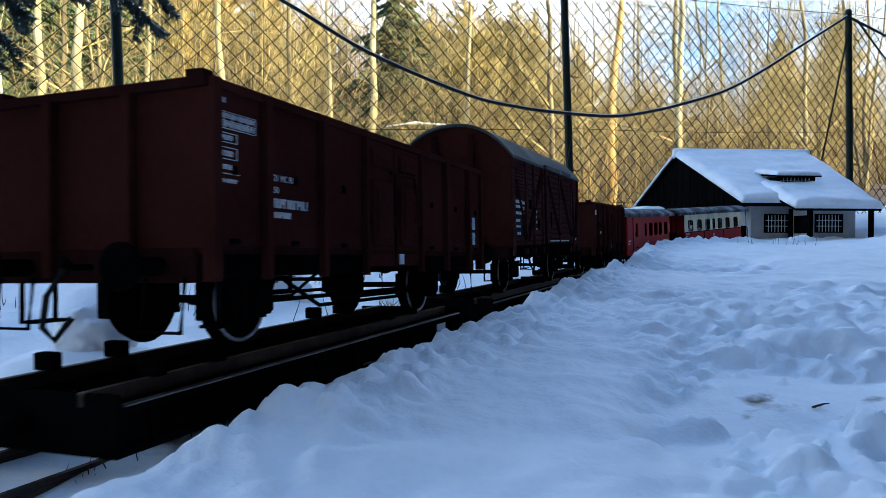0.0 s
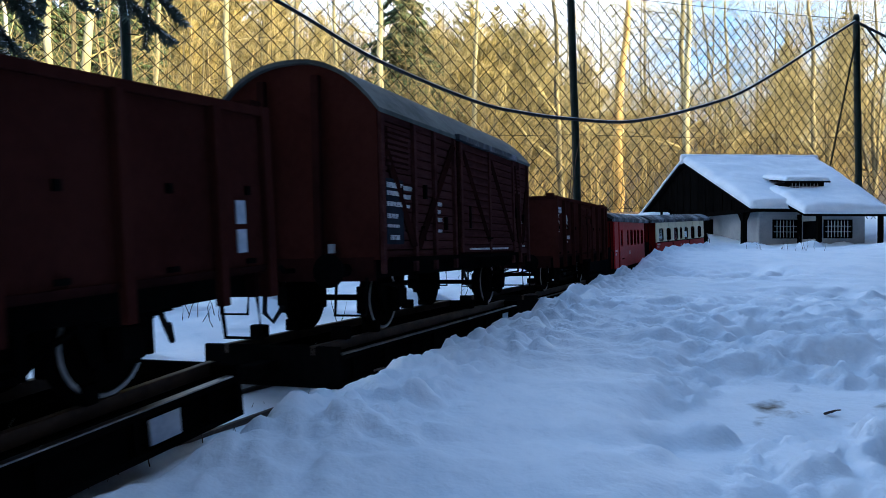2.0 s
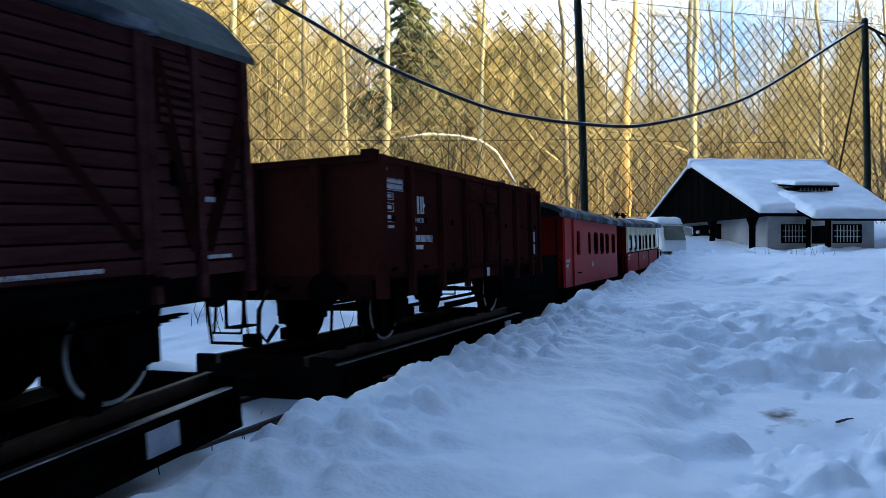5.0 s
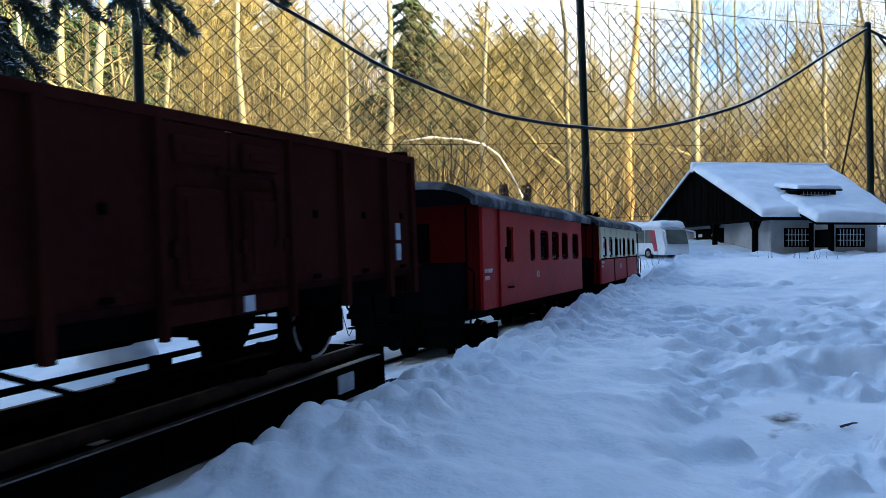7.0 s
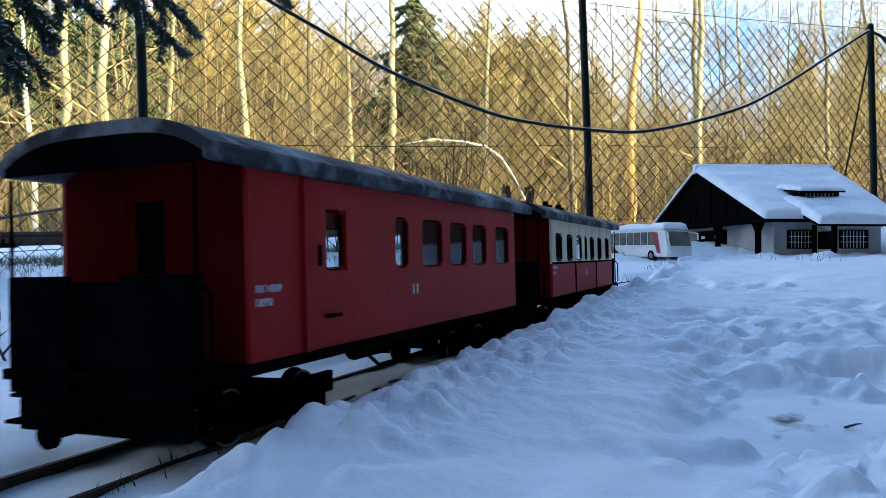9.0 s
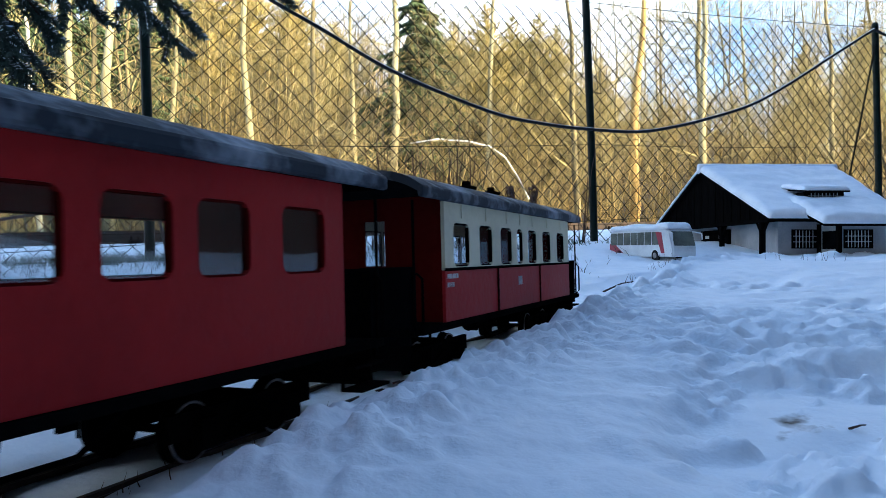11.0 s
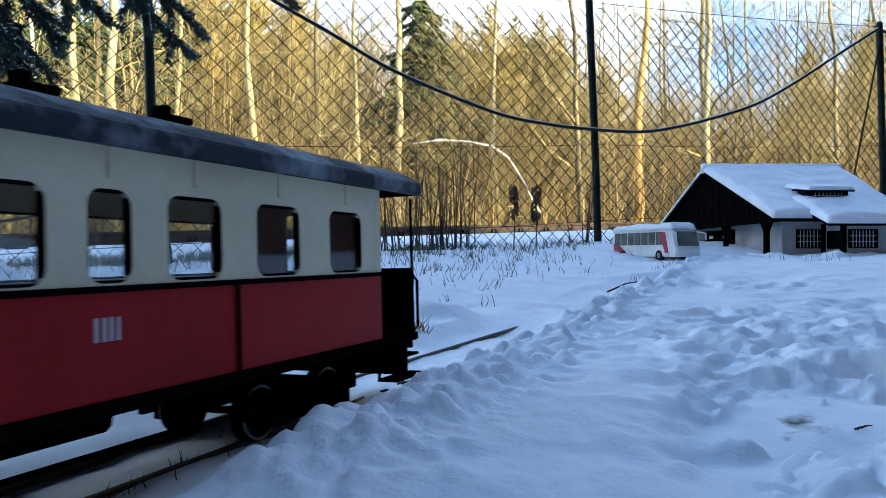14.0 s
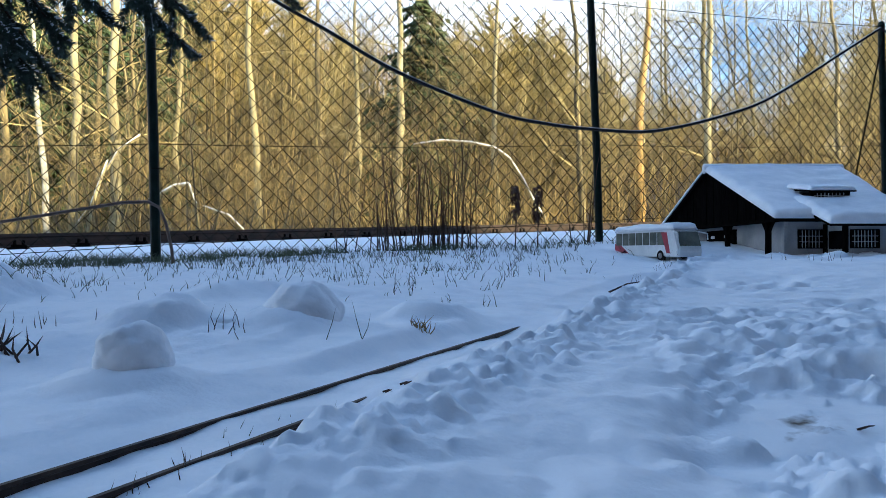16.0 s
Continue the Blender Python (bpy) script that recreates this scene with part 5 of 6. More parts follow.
    part("bay_roof", prism(bmesh.new(), [(2.575, 0.192), (2.575, 0.202), (2.80, 0.272), (2.80, 0.262)], 1.352, 1.665, "x"), "wood_dark", st)
    part("snow_cover", snow_slab((1.346, 2.566, 0.199), (1.670, 2.566, 0.199), (1.670, 2.86, 0.295), (1.346, 2.86, 0.295), 0.030, 36, 24, 15), "roof_snow", st, "thick smooth snow", smooth=True)
    part("porch_post", boxes((1.640, 1.654, 2.60, 2.614, 0.02, 0.215)), "wood_dark", st)
    return st


station()


def bus():
    v = empty("model_coach_bus", stand(0.852, 2.95, 0.066, -90 + 19), "white and maroon toy coach bus with snow on its roof", "bus")
    L, W, H = 0.215, 0.054, 0.125
    prof = [(-L, 0.016), (-L, 0.105), (-L + 0.008, H - 0.008), (-L + 0.03, H), (L - 0.05, H), (L - 0.022, H - 0.012), (L - 0.004, 0.060), (L, 0.040), (L - 0.003, 0.016)]
    bm = prism(bmesh.new(), prof, -W, W)
    bmesh.ops.bevel(bm, geom=list(bm.edges), offset=0.005, segments=2, affect="EDGES")
    part("body", bm, "bus_white", v, "white painted body")
    for sg in (-1, 1):
        x = -L + 0.012
        while x < L - 0.12:
            part("window", boxes((x, x + 0.044, *sorted((sg * (W - 0.001), sg * (W + 0.0012))), 0.062, 0.112), bevel=0.001), "bus_glass", v)
            x += 0.048
        part("side_flash", prism(bmesh.new(), [(-L + 0.003, 0.020), (-L + 0.003, 0.070), (-L + 0.05, 0.062), (-L + 0.12, 0.020)], *sorted((sg * (W - 0.001), sg * (W + 0.0010)))), "bus_red", v, "maroon flash on the side")
        part("door_glass", prism(bmesh.new(), [(L - 0.105, 0.110), (L - 0.070, 0.110), (L - 0.050, 0.030), (L - 0.070, 0.030)], *sorted((sg * (W - 0.001), sg * (W + 0.0014)))), "bus_red", v)
        for xw in (-L + 0.075, L - 0.11):
            bm = bmesh.new()
            tube(bm, [(xw, sg * (W - 0.012), 0.021), (xw, sg * (W + 0.001), 0.021)], 0.021, 20)
            wh = part("wheel", bm, "rubber", v)
            bm = bmesh.new()
            tube(bm, [(xw, sg * (W + 0.001), 0.021), (xw, sg * (W + 0.002), 0.021)], 0.011, 16)
            part("hub", bm, "steel", wh)
        part("mirror", bars([(L - 0.03, sg * W, 0.112), (L + 0.012, sg * (W + 0.012), 0.104), (L + 0.014, sg * (W + 0.012), 0.080)], r=0.003), "bus_white", v)
    bm = bmesh.new()
    vs = [bm.verts.new(p) for p in ((L - 0.0205, -W + 0.008, H - 0.014), (L - 0.0205, W - 0.008, H - 0.014), (L - 0.0010, W - 0.008, 0.058), (L - 0.0010, -W + 0.008, 0.058))]
    hs = [bm.verts.new(q.co + Vector((0.0026, 0, 0.001))) for q in vs]
    bm.faces.new(vs), bm.faces.new(hs)
    for k in range(4):
        bm.faces.new((vs[k], vs[(k + 1) % 4], hs[(k + 1) % 4], hs[k]))
    bmesh.ops.recalc_face_normals(bm, faces=bm.faces)
    part("windscreen", bm, "bus_glass", v, "windscreen coloured pale grey for its reflections")
    part("snow_cover", snow_slab((-L - 0.002, -W - 0.003, H - 0.006), (L - 0.030, -W - 0.003, H - 0.006), (L - 0.030, W + 0.003, H - 0.006), (-L - 0.002, W + 0.003, H - 0.006), 0.026, 40, 16, 21), "roof_snow", v, "thick smooth snow", smooth=True)


bus()

# ---- the wire fence ----
FX, FD, FU = -1.203, 3.10, (0.9233, 0.3841)


def fence_at(l, z, off=0.0):
    return plan(FX + FU[0] * l + FU[1] * off, FD + FU[1] * l - FU[0] * off, z)


def fence_l(u):
    return (FX - u * FD) / (u * FU[1] - FU[0])


def fence():
    f = empty("chain_link_fence", pose(0, 0, 0), "green-posted chain-link fence with slack wires", "fence")
    span = 2.216
    for k in range(-2, 4):
        l = k * span
        X, D = FX + FU[0] * l, FD + FU[1] * l
        zb, zt = gz(X, D), 1.50 + 0.04 * k + (0.10 if k in (0, 1) else 0)
        bm = bmesh.new()
        lean = (0.048, 0.070, 0.045)[k % 3]
        tube(bm, [fence_at(l, zb - 0.2), fence_at(l - lean * 0.3, 0.6), fence_at(l - lean, zt)], 0.0205, 14)
        p = part("post", bm, "post_green", f, "dark green steel post")
        bm = bmesh.new()
        tube(bm, [fence_at(l - lean, zt), fence_at(l - lean, zt + 0.012), fence_at(l - lean, zt + 0.020)], 0.0225, 14, 0.014)
        part("cap", bm, "post_green", p)
        for z in (0.45, 0.95, 1.40):
            part("wire_clip", bars([fence_at(l - 0.025, z, 0.024), fence_at(l + 0.025, z, 0.024)], r=0.003), "wire", p)
    bm = bmesh.new()
    h = 0.0400
    l0, l1 = -2 * span, 3 * span
    for i in range(int((l1 - l0) / h)):
        pts = []
        lc = l0 + i * h
        zb = 0.075 + 0.045 * max(0, lc) / 1.0 * 0.9 - (0.03 if lc < 0 else 0)
        zt = 1.315 + 0.060 * lc
        j0, j1 = int(zb / h), int(zt / h)
        for j in range(j0, j1):
            l = lc + h * ((i + j) % 2)
            wob = 0.006 * noise.noise(Vector((l * 2.2, j * 0.11, 3))), 0.006 * noise.noise(Vector((l * 2.2, j * 0.11, 8)))
            pts.append(fence_at(l + wob[0], j * h + wob[1], 0.0012 * (1 if (i + j) % 2 else -1) + 0.02 * noise.noise(Vector((l, j * 0.05, 1)))))
        tube(bm, pts, 0.0027, 4, cap=False)
    tagged(part("wire_mesh", bm, "wire", f, "diamond wire mesh"), kind="stuff")
    for z0, rise, sag in ((1.305, 0.060, 0.012), (0.556, 0.055, 0.014), (0.13, 0.063, 0.004)):
        for k in range(-2, 3):
            pts = []
            for q in range(13):
                t = q / 12
                l = (k + t) * span
                pts.append(fence_at(l, z0 + rise * l - sag * 4 * t * (1 - t), 0.004))
            part("tension_wire", bars(pts, r=0.0018), "wire", f)
    part("brace_wire", bars([fence_at(2 * span - 0.03, 1.54, 0.01), sight(0.560, 0.105, 4.6)], [fence_at(2 * span + 0.02, 1.54, 0.01), fence_at(2 * span + 1.5, 0.4, 0.02)], r=0.006), "wire", f)


fence()

# the black cable that hangs along the fence
bm = bmesh.new()
CABLE = ((-0.420, 0.520), (-0.305, 0.390), (-0.235, 0.343), (-0.160, 0.300), (-0.064, 0.2437), (0.066, 0.190), (0.140, 0.1735), (0.204, 0.1663), (0.265, 0.1632), (0.310, 0.169), (0.357, 0.180), (0.420, 0.200), (0.472, 0.2284), (0.530, 0.266), (0.588, 0.303))
pts = []
for u, v in CABLE:
    l = fence_l(u)
    D = FD + FU[1] * l
    p = fence_at(l, 0.0975 + v * D, 0.03)
    pts.append(p)
fine = []
for i in range(len(pts) - 1):
    p0, p1, p2, p3 = pts[max(i - 1, 0)], pts[i], pts[i + 1], pts[min(i + 2, len(pts) - 1)]
    for k in range(6):
        t = k / 6
        fine.append(0.5 * (2 * p1 + (p2 - p0) * t + (2 * p0 - 5 * p1 + 4 * p2 - p3) * t * t + (3 * p1 - p0 - 3 * p2 + p3) * t ** 3))
fine.append(pts[-1])
tube(bm, fine, 0.0085, 8)
tube(bm, [pts[-1], pts[-1] + Vector((0.35, 0.5, -0.06)), pts[-1] + Vector((1.2, 1.6, -0.2))], 0.0085, 8)
cable = part("hanging_cable", bm, "cable", None, smooth=True)
tagged(cable, "thick black cable sagging between fence posts", "cable")
frost = bmesh.new()
tube(frost, [p + Vector((0, 0, 0.0062)) for p in fine], 0.0042, 6)
part("frost", frost, "frost", cable, "thin line of frost along the top")

# a bent hose or root that arches by the post
bm = bmesh.new()
tube(bm, [sight(u, v, D) for u, v, D in ((-0.66, 0.035, 2.75), (-0.60, 0.042, 2.8), (-0.50, 0.058, 2.85), (-0.435, 0.0685, 2.88), (-0.400, 0.0695, 2.9), (-0.385, 0.062, 2.9), (-0.376, 0.040, 2.9), (-0.368, 0.005, 2.9), (-0.366, -0.015, 2.9))], 0.0062, 8)
tagged(part("bent_hose", bm, "hose", None, smooth=True), "brown hose arching over the snow by a post", "hose")


# ---- the full-size railway beyond the fence ----
def far_rail():
    A, B = plan(-4.63, 7.7, 0.150), plan(3.2, 14.0, 0.525)
    way = (B - A)
    v = empty("railway_rail", pose(0, 0, 0), "rusty full-size rail on chairs beside the fence", "rail")
    n = way.normalized().cross(Vector((0, 0, 1))).normalized()
    bm = bmesh.new()
    sec = ((-0.032, 0.145), (0.032, 0.145), (0.032, 0.112), (0.009, 0.100), (0.009, 0.022), (0.055, 0.008), (0.055, 0.0), (-0.055, 0.0), (-0.055, 0.008), (-0.009, 0.022), (-0.009, 0.100), (-0.032, 0.112))
    ra = [bm.verts.new(A - way * 0.8 + n * x + Vector((0, 0, z))) for x, z in sec]
    rb = [bm.verts.new(A + way * 2.2 + n * x + Vector((0, 0, z))) for x, z in sec]
    for k in range(12):
        bm.faces.new((ra[k], ra[(k + 1) % 12], rb[(k + 1) % 12], rb[k]))
    bmesh.ops.recalc_face_normals(bm, faces=bm.faces)
    part("rail", bm, "real_rail", v)
    chair = None
    L = way.length
    q = -0.6 * L
    while q < 1.6 * L:
        p = A + way.normalized() * q
        if chair is None:
            bm = boxes((-0.09, 0.09, -0.11, 0.11, -0.06, 0.0), (-0.075, 0.075, 0.055, 0.075, 0.0, 0.03), (-0.075, 0.075, -0.075, -0.055, 0.0, 0.03), bevel=0.008)
            tube(bm, [(-0.04, -0.066, 0.03), (-0.04, -0.066, 0.075)], 0.016, 8)
            tube(bm, [(0.04, -0.066, 0.03), (0.04, -0.066, 0.075)], 0.016, 8)
            ob = part("rail_chair", bm, "frame_black", v)
            chair = ob.data
        else:
            ob = new("rail_chair", chair)
            ob.parent = v
        ob.matrix_basis = Matrix.Translation(p) @ Matrix.Rotation(math.atan2(way.y, way.x), 4, "Z")
        q += 0.62


far_rail()


# ---- plants ----
def mesh_arrays(name, verts, faces, mat, parent=None):
    me = bpy.data.meshes.new(name)
    co, fa = np.asarray(verts, np.float32), np.asarray(faces, np.int32)
    k = fa.shape[1]
    me.vertices.add(len(co))
    me.vertices.foreach_set("co", co.ravel())
    me.loops.add(fa.size)
    me.loops.foreach_set("vertex_index", fa.ravel())
    me.polygons.add(len(fa))
    me.polygons.foreach_set("loop_start", np.arange(0, fa.size, k, dtype=np.int32))
    me.update(calc_edges=True)
    me.materials.append(M[mat])
    ob = new(name, me)
    ob.parent = parent
    return ob


def shoots(segs):
    """Three-sided tapering shoots: rows of (start, middle, end, radius)."""
    s = np.asarray([list(a) + list(b) + list(c) for a, b, c, r in segs], float).reshape(-1, 3, 3)
    r = np.asarray([q[3] for q in segs], float)
    d = s[:, 2] - s[:, 0]
    d /= np.linalg.norm(d, axis=1, keepdims=True) + 1e-9
    ref = np.where(np.abs(d[:, 2:3]) > 0.8, [[1.0, 0, 0]], [[0, 0, 1.0]])
    a = np.cross(d, ref)
    a /= np.linalg.norm(a, axis=1, keepdims=True) + 1e-9
    b = np.cross(d, a)
    n = len(s)
    v = np.zeros((n, 7, 3))
    for k in range(3):
        w = math.cos(k * math.tau / 3) * a + math.sin(k * math.tau / 3) * b
        v[:, k] = s[:, 0] + w * r[:, None]
        v[:, 3 + k] = s[:, 1] + w * r[:, None] * 0.7
    v[:, 6] = s[:, 2]
    f = []
    for k in range(3):
        k2 = (k + 1) % 3
        f += [(k, k2, 3 + k2), (k, 3 + k2, 3 + k), (3 + k, 3 + k2, 6)]
    f = np.asarray(f)[None] + 7 * np.arange(n)[:, None, None]
    return v.reshape(-1, 3), f.reshape(-1, 3)


def bare_tree(seed, h, r, bark, lean=0.0, forks=1, low=0.25, label="bare sunlit tree with pale trunk and fine twigs", density=1.0):
    rnd = random.Random(seed)
    t = empty("tree", pose(0, 0, 0), label, "tree", "bare trees")
    bm = bmesh.new()
    stems = []
    for k in range(forks):
        ang, sp = rnd.uniform(0, math.tau), (0 if k == 0 else rnd.uniform(0.06, 0.16)) * h
        pts, x, y = [], 0.0, 0.0
        bx, by = rnd.uniform(-0.01, 0.01), rnd.uniform(-0.01, 0.01)
        for i in range(12):
            f = i / 11
            pts.append(Vector((lean * h * f + sp * f * math.cos(ang) + x, sp * f * math.sin(ang) + y, h * f * (1 if k == 0 else 0.9))))
            x, y = x + (bx + rnd.uniform(-0.03, 0.03)) * h * 0.28, y + (by + rnd.uniform(-0.03, 0.03)) * h * 0.28
        stems.append(pts)
        tube(bm, pts, r * (1 if k == 0 else 0.7), 9, r * 0.12)
    part("trunk", bm, bark, t, smooth=True)
    segs = []

    def limb(p, d, length, rad, depth):
        q = p.copy()
        n = 3
        pl = [q.copy()]
        for i in range(n):
            d2 = (d + Vector((rnd.uniform(-.38, .38), rnd.uniform(-.38, .38), rnd.uniform(-.15, .30)))).normalized()
            q = q + d2 * length / n
            pl.append(q.copy())
            d = d2
        segs.append((pl[0], pl[1], pl[2], rad))
        segs.append((pl[1], pl[2], pl[3], rad * 0.7))
        if depth:
            for i in range(int((4 if depth == 2 else 3) * density)):
                f = rnd.uniform(0.25, 1.0)
                a = pl[min(int(f * 3), 2)].lerp(pl[min(int(f * 3) + 1, 3)], f * 3 % 1)
                dd = (d + Vector((rnd.uniform(-1, 1), rnd.uniform(-1, 1), rnd.uniform(-.4, .8))) * 0.9).normalized()
                limb(a, dd, length * rnd.uniform(0.35, 0.6), rad * 0.5, depth - 1)

    for pts in stems:
        for i in range(int(26 * density)):
            f = rnd.uniform(low, 0.98)
            k = min(int(f * 11), 10)
            p = pts[k].lerp(pts[k + 1], f * 11 - k)
            ang = rnd.uniform(0, math.tau)
            d = Vector((math.cos(ang), math.sin(ang), rnd.uniform(0.2, 0.9))).normalized()
            limb(p, d, h * rnd.uniform(0.12, 0.28) * (1.15 - f * 0.6), max(0.009, r * 0.26 * (1.1 - f)), 2)
    v, f = shoots(segs)
    mesh_arrays("crown", v, f, "twig", t)
    return t


def conifer(seed, h, r, spread=0.19, label="dark green spruce among bare trees", name="conifer", leaf="needles", droop=1.0, coarse=0.06):
    rnd = random.Random(seed)
    t = empty(name, pose(0, 0, 0), label, "tree", "conifers" if name == "conifer" else "larches")
    bm = bmesh.new()
    tube(bm, [(0, 0, 0), (0, 0, h * 0.5), (0, 0, h)], r, 8, 0.01)
    part("trunk", bm, "bark", t)
    segs = []
    z = h * 0.06
    while z < h * 0.985:
        reach = h * spread * (1 - z / h) ** 0.8 * rnd.uniform(0.7, 1.15) + 0.03
        for k in range(rnd.randint(5, 8)):
            ang = rnd.uniform(0, math.tau)
            out = Vector((math.cos(ang), math.sin(ang), 0))
            tip = out * reach * rnd.uniform(0.7, 1.1) + Vector((0, 0, z - droop * reach * rnd.uniform(0.15, 0.45)))
            base = Vector((0, 0, z))
            side = Vector((-out.y, out.x, 0))
            segs.append((base, base.lerp(tip, 0.5) + Vector((0, 0, 0.02 * h * 0.3)), tip, 0.02))
            m = max(4, int(reach * 9))
            for i in range(m):
                f = (i + rnd.random()) / m
                p = base.lerp(tip, f)
                for sg in (-1, 1):
                    e = p + side * sg * reach * 0.30 * (1.1 - f) + out * reach * 0.16 + Vector((0, 0, -droop * reach * rnd.uniform(0.05, 0.22)))
                    segs.append((p, p.lerp(e, 0.5), e, coarse * rnd.uniform(0.6, 1.4)))
        z += h * 0.019
    v, f = shoots(segs)
    mesh_arrays("crown", v, f, leaf, t)
    return t


def plant(ob, u, D, scale=1.0, turn=0.0, first=False):
    """Stands a tree at u to the side at depth D; copies share its meshes."""
    p = plan(u * D, D, gz(u * D, D) - 0.05)
    m = Matrix.Translation(p) @ Matrix.Rotation(turn, 4, "Z") @ Matrix.Scale(scale, 4)
    if first:
        ob.matrix_basis = m
        return ob
    c = copy_thing(ob, m)
    c.matrix_basis = m
    return c


def wood():
    rnd = random.Random(12)
    kinds = [bare_tree(1, 9.0, 0.085, "bark_pale", 0.0, 1, 0.10), bare_tree(2, 10.0, 0.10, "bark", 0.02, 1, 0.12), bare_tree(3, 8.0, 0.065, "bark_pale", -0.05, 2, 0.1),
             bare_tree(4, 7.0, 0.055, "bark", 0.03, 3, 0.15), bare_tree(5, 11.0, 0.085, "bark_pale", 0.01, 1, 0.35), bare_tree(6, 6.0, 0.045, "bark", -0.02, 3, 0.1, density=1.2)]
    used = set()

    def put(k, u, D, s=1.0, turn=None):
        plant(kinds[k], u, D, s, rnd.uniform(0, 6.28) if turn is None else turn, k not in used)
        used.add(k)

    # the trunks that stand out
    for k, u, D, sc, turn in ((0, -0.500, 14, 1.15, 1.0), (1, -0.470, 19, 1.0, 2.0), (0, -0.446, 13, 1.2, 4.1), (3, -0.415, 15.5, 1.1, 0.4), (5, -0.30, 20, 1.1, 2.2), (4, -0.243, 14.5, 0.95, 3.0),
                              (1, -0.168, 15.5, 0.85, 5.0), (4, -0.122, 17, 0.9, 1.2), (0, -0.060, 14.5, 1.05, 0.2), (5, -0.01, 21, 1.1, 2.6), (4, 0.078, 19, 1.0, 4.0), (1, 0.188, 14, 0.72, 3.3),
                              (5, 0.235, 17, 1.0, 1.1), (0, 0.357, 16, 1.1, 5.5), (4, 0.372, 19, 1.1, 2.9), (2, 0.425, 21, 1.1, 0.9), (5, 0.490, 19, 1.1, 3.7), (1, 0.540, 16, 0.75, 2.4),
                              (3, 0.620, 16, 1.0, 1.5), (4, -0.655, 15, 1.1, 0.6), (1, -0.590, 17, 1.0, 4.4), (4, -0.36, 22, 1.1, 5.1), (2, 0.30, 24, 1.1, 1.9)):
        put(k, u, D, sc, turn)
    # the depth of the wood
    for i in range(34):
        D = rnd.uniform(20, 42)
        put(rnd.choice((0, 1, 2, 3, 4, 5, 5, 3)), rnd.uniform(-0.78, 0.62), D, rnd.uniform(0.7, 1.05))
    web = bare_tree(10, 8.5, 0.034, "bark", 0.01, 3, 0.18, "slender many-stemmed tree with a web of fine twigs", density=1.5)
    for i, (u, D) in enumerate(((0.22, 19), (0.31, 21), (0.40, 18), (0.46, 22), (0.55, 19), (0.14, 22), (0.27, 25), (0.36, 26), (0.51, 25), (0.60, 22), (0.03, 20), (-0.10, 23), (-0.20, 21), (0.66, 20))):
        plant(web, u, D, 0.85 + 0.03 * (i % 5), 1.3 * i, i == 0)
    plant(bare_tree(8, 8.0, 0.150, "sunlit_bark", 0.004, 1, 0.55, "thick trunk with the sunlight's orange in its bark colour", density=0.6), 0.263, 17.5, 1.0, 1.0, True)
    plant(bare_tree(9, 7.0, 0.060, "birch", -0.05, 1, 0.45, "leaning birch with white bark"), -0.535, 12.6, 1.0, 0.15, True)
    c = conifer(7, 9.5, 0.12, 0.31)
    plant(c, -0.028, 22, 0.84, 0.3, True)
    # more spruces, most of them added to darken the gaps between the left trunks
    for u, D, sc in ((-0.34, 40, 1.0), (-0.50, 21, 0.75), (-0.42, 25, 0.8), (-0.605, 19, 0.8), (-0.375, 30, 0.85), (-0.47, 30, 0.8), (-0.56, 27, 0.95), (-0.66, 24, 0.9)):
        plant(c, u, D, sc, rnd.uniform(0, 6))
    c = conifer(17, 9.0, 0.10, 0.33, "leafless larch glowing olive-yellow in the sun", "larch", "olive_crown", -1.6, 0.028)
    plant(c, 0.064, 25, 0.80, 0.3, True)
    for u, D, sc in ((0.135, 27, 0.78), (0.10, 30, 0.80), (0.16, 33, 0.75), (0.02, 32, 0.75), (-0.20, 38, 0.95), (-0.26, 42, 1.0), (0.22, 34, 0.60), (-0.14, 34, 0.8), (-0.31, 36, 1.0), (0.50, 40, 0.7), (0.58, 34, 0.75)):
        plant(c, u, D, sc, rnd.uniform(0, 6))
    # undergrowth
    segs = []
    nr = np.random.RandomState(5)
    n = 5200
    us = nr.uniform(-0.85, 0.85, n)
    edge = np.maximum(11.5, 8.4 + 6.3 * (4.63 + 7.7 * us) / np.maximum(7.83 - 6.3 * us, 2.5))   # the wood begins behind the railway
    Ds = edge + 23 * nr.rand(n) ** 1.4
    zs = ground_z(us * Ds, Ds)
    for u, D, z in zip(us, Ds, zs):
        h = rnd.uniform(0.5, 3.4) * (0.7 + 0.02 * D)
        a = plan(u * D, D, z - 0.03)
        le = Vector((rnd.gauss(0, .35), rnd.gauss(0, .35), 1))
        b = a + le * h * 0.5
        e = b + (le + Vector((rnd.gauss(0, .5), rnd.gauss(0, .5), -0.1))) * h * 0.5
        segs.append((a, b, e, rnd.uniform(0.003, 0.009) * (0.6 + D / 30)))
        for k in range(5):
            p = a.lerp(e, rnd.uniform(0.15, 0.95))
            d = Vector((rnd.uniform(-1, 1), rnd.uniform(-1, 1), rnd.uniform(-0.2, 0.9))) * h * rnd.uniform(0.12, 0.4)
            segs.append((p, p + d * 0.5 + Vector((0, 0, 0.03)), p + d, 0.0042 * (0.5 + D / 25)))
    dark = []
    for k in range(300):
        u = rnd.uniform(-0.8, 0.75)
        D = max(10.5, 8.4 + 6.3 * (4.63 + 7.7 * u) / max(7.83 - 6.3 * u, 2.5)) + rnd.uniform(0, 4)
        a = plan(u * D, D, gz(u * D, D) - 0.03)
        h = rnd.uniform(0.8, 3.6)
        e = a + Vector((rnd.gauss(0, .25), rnd.gauss(0, .25), 1)) * h
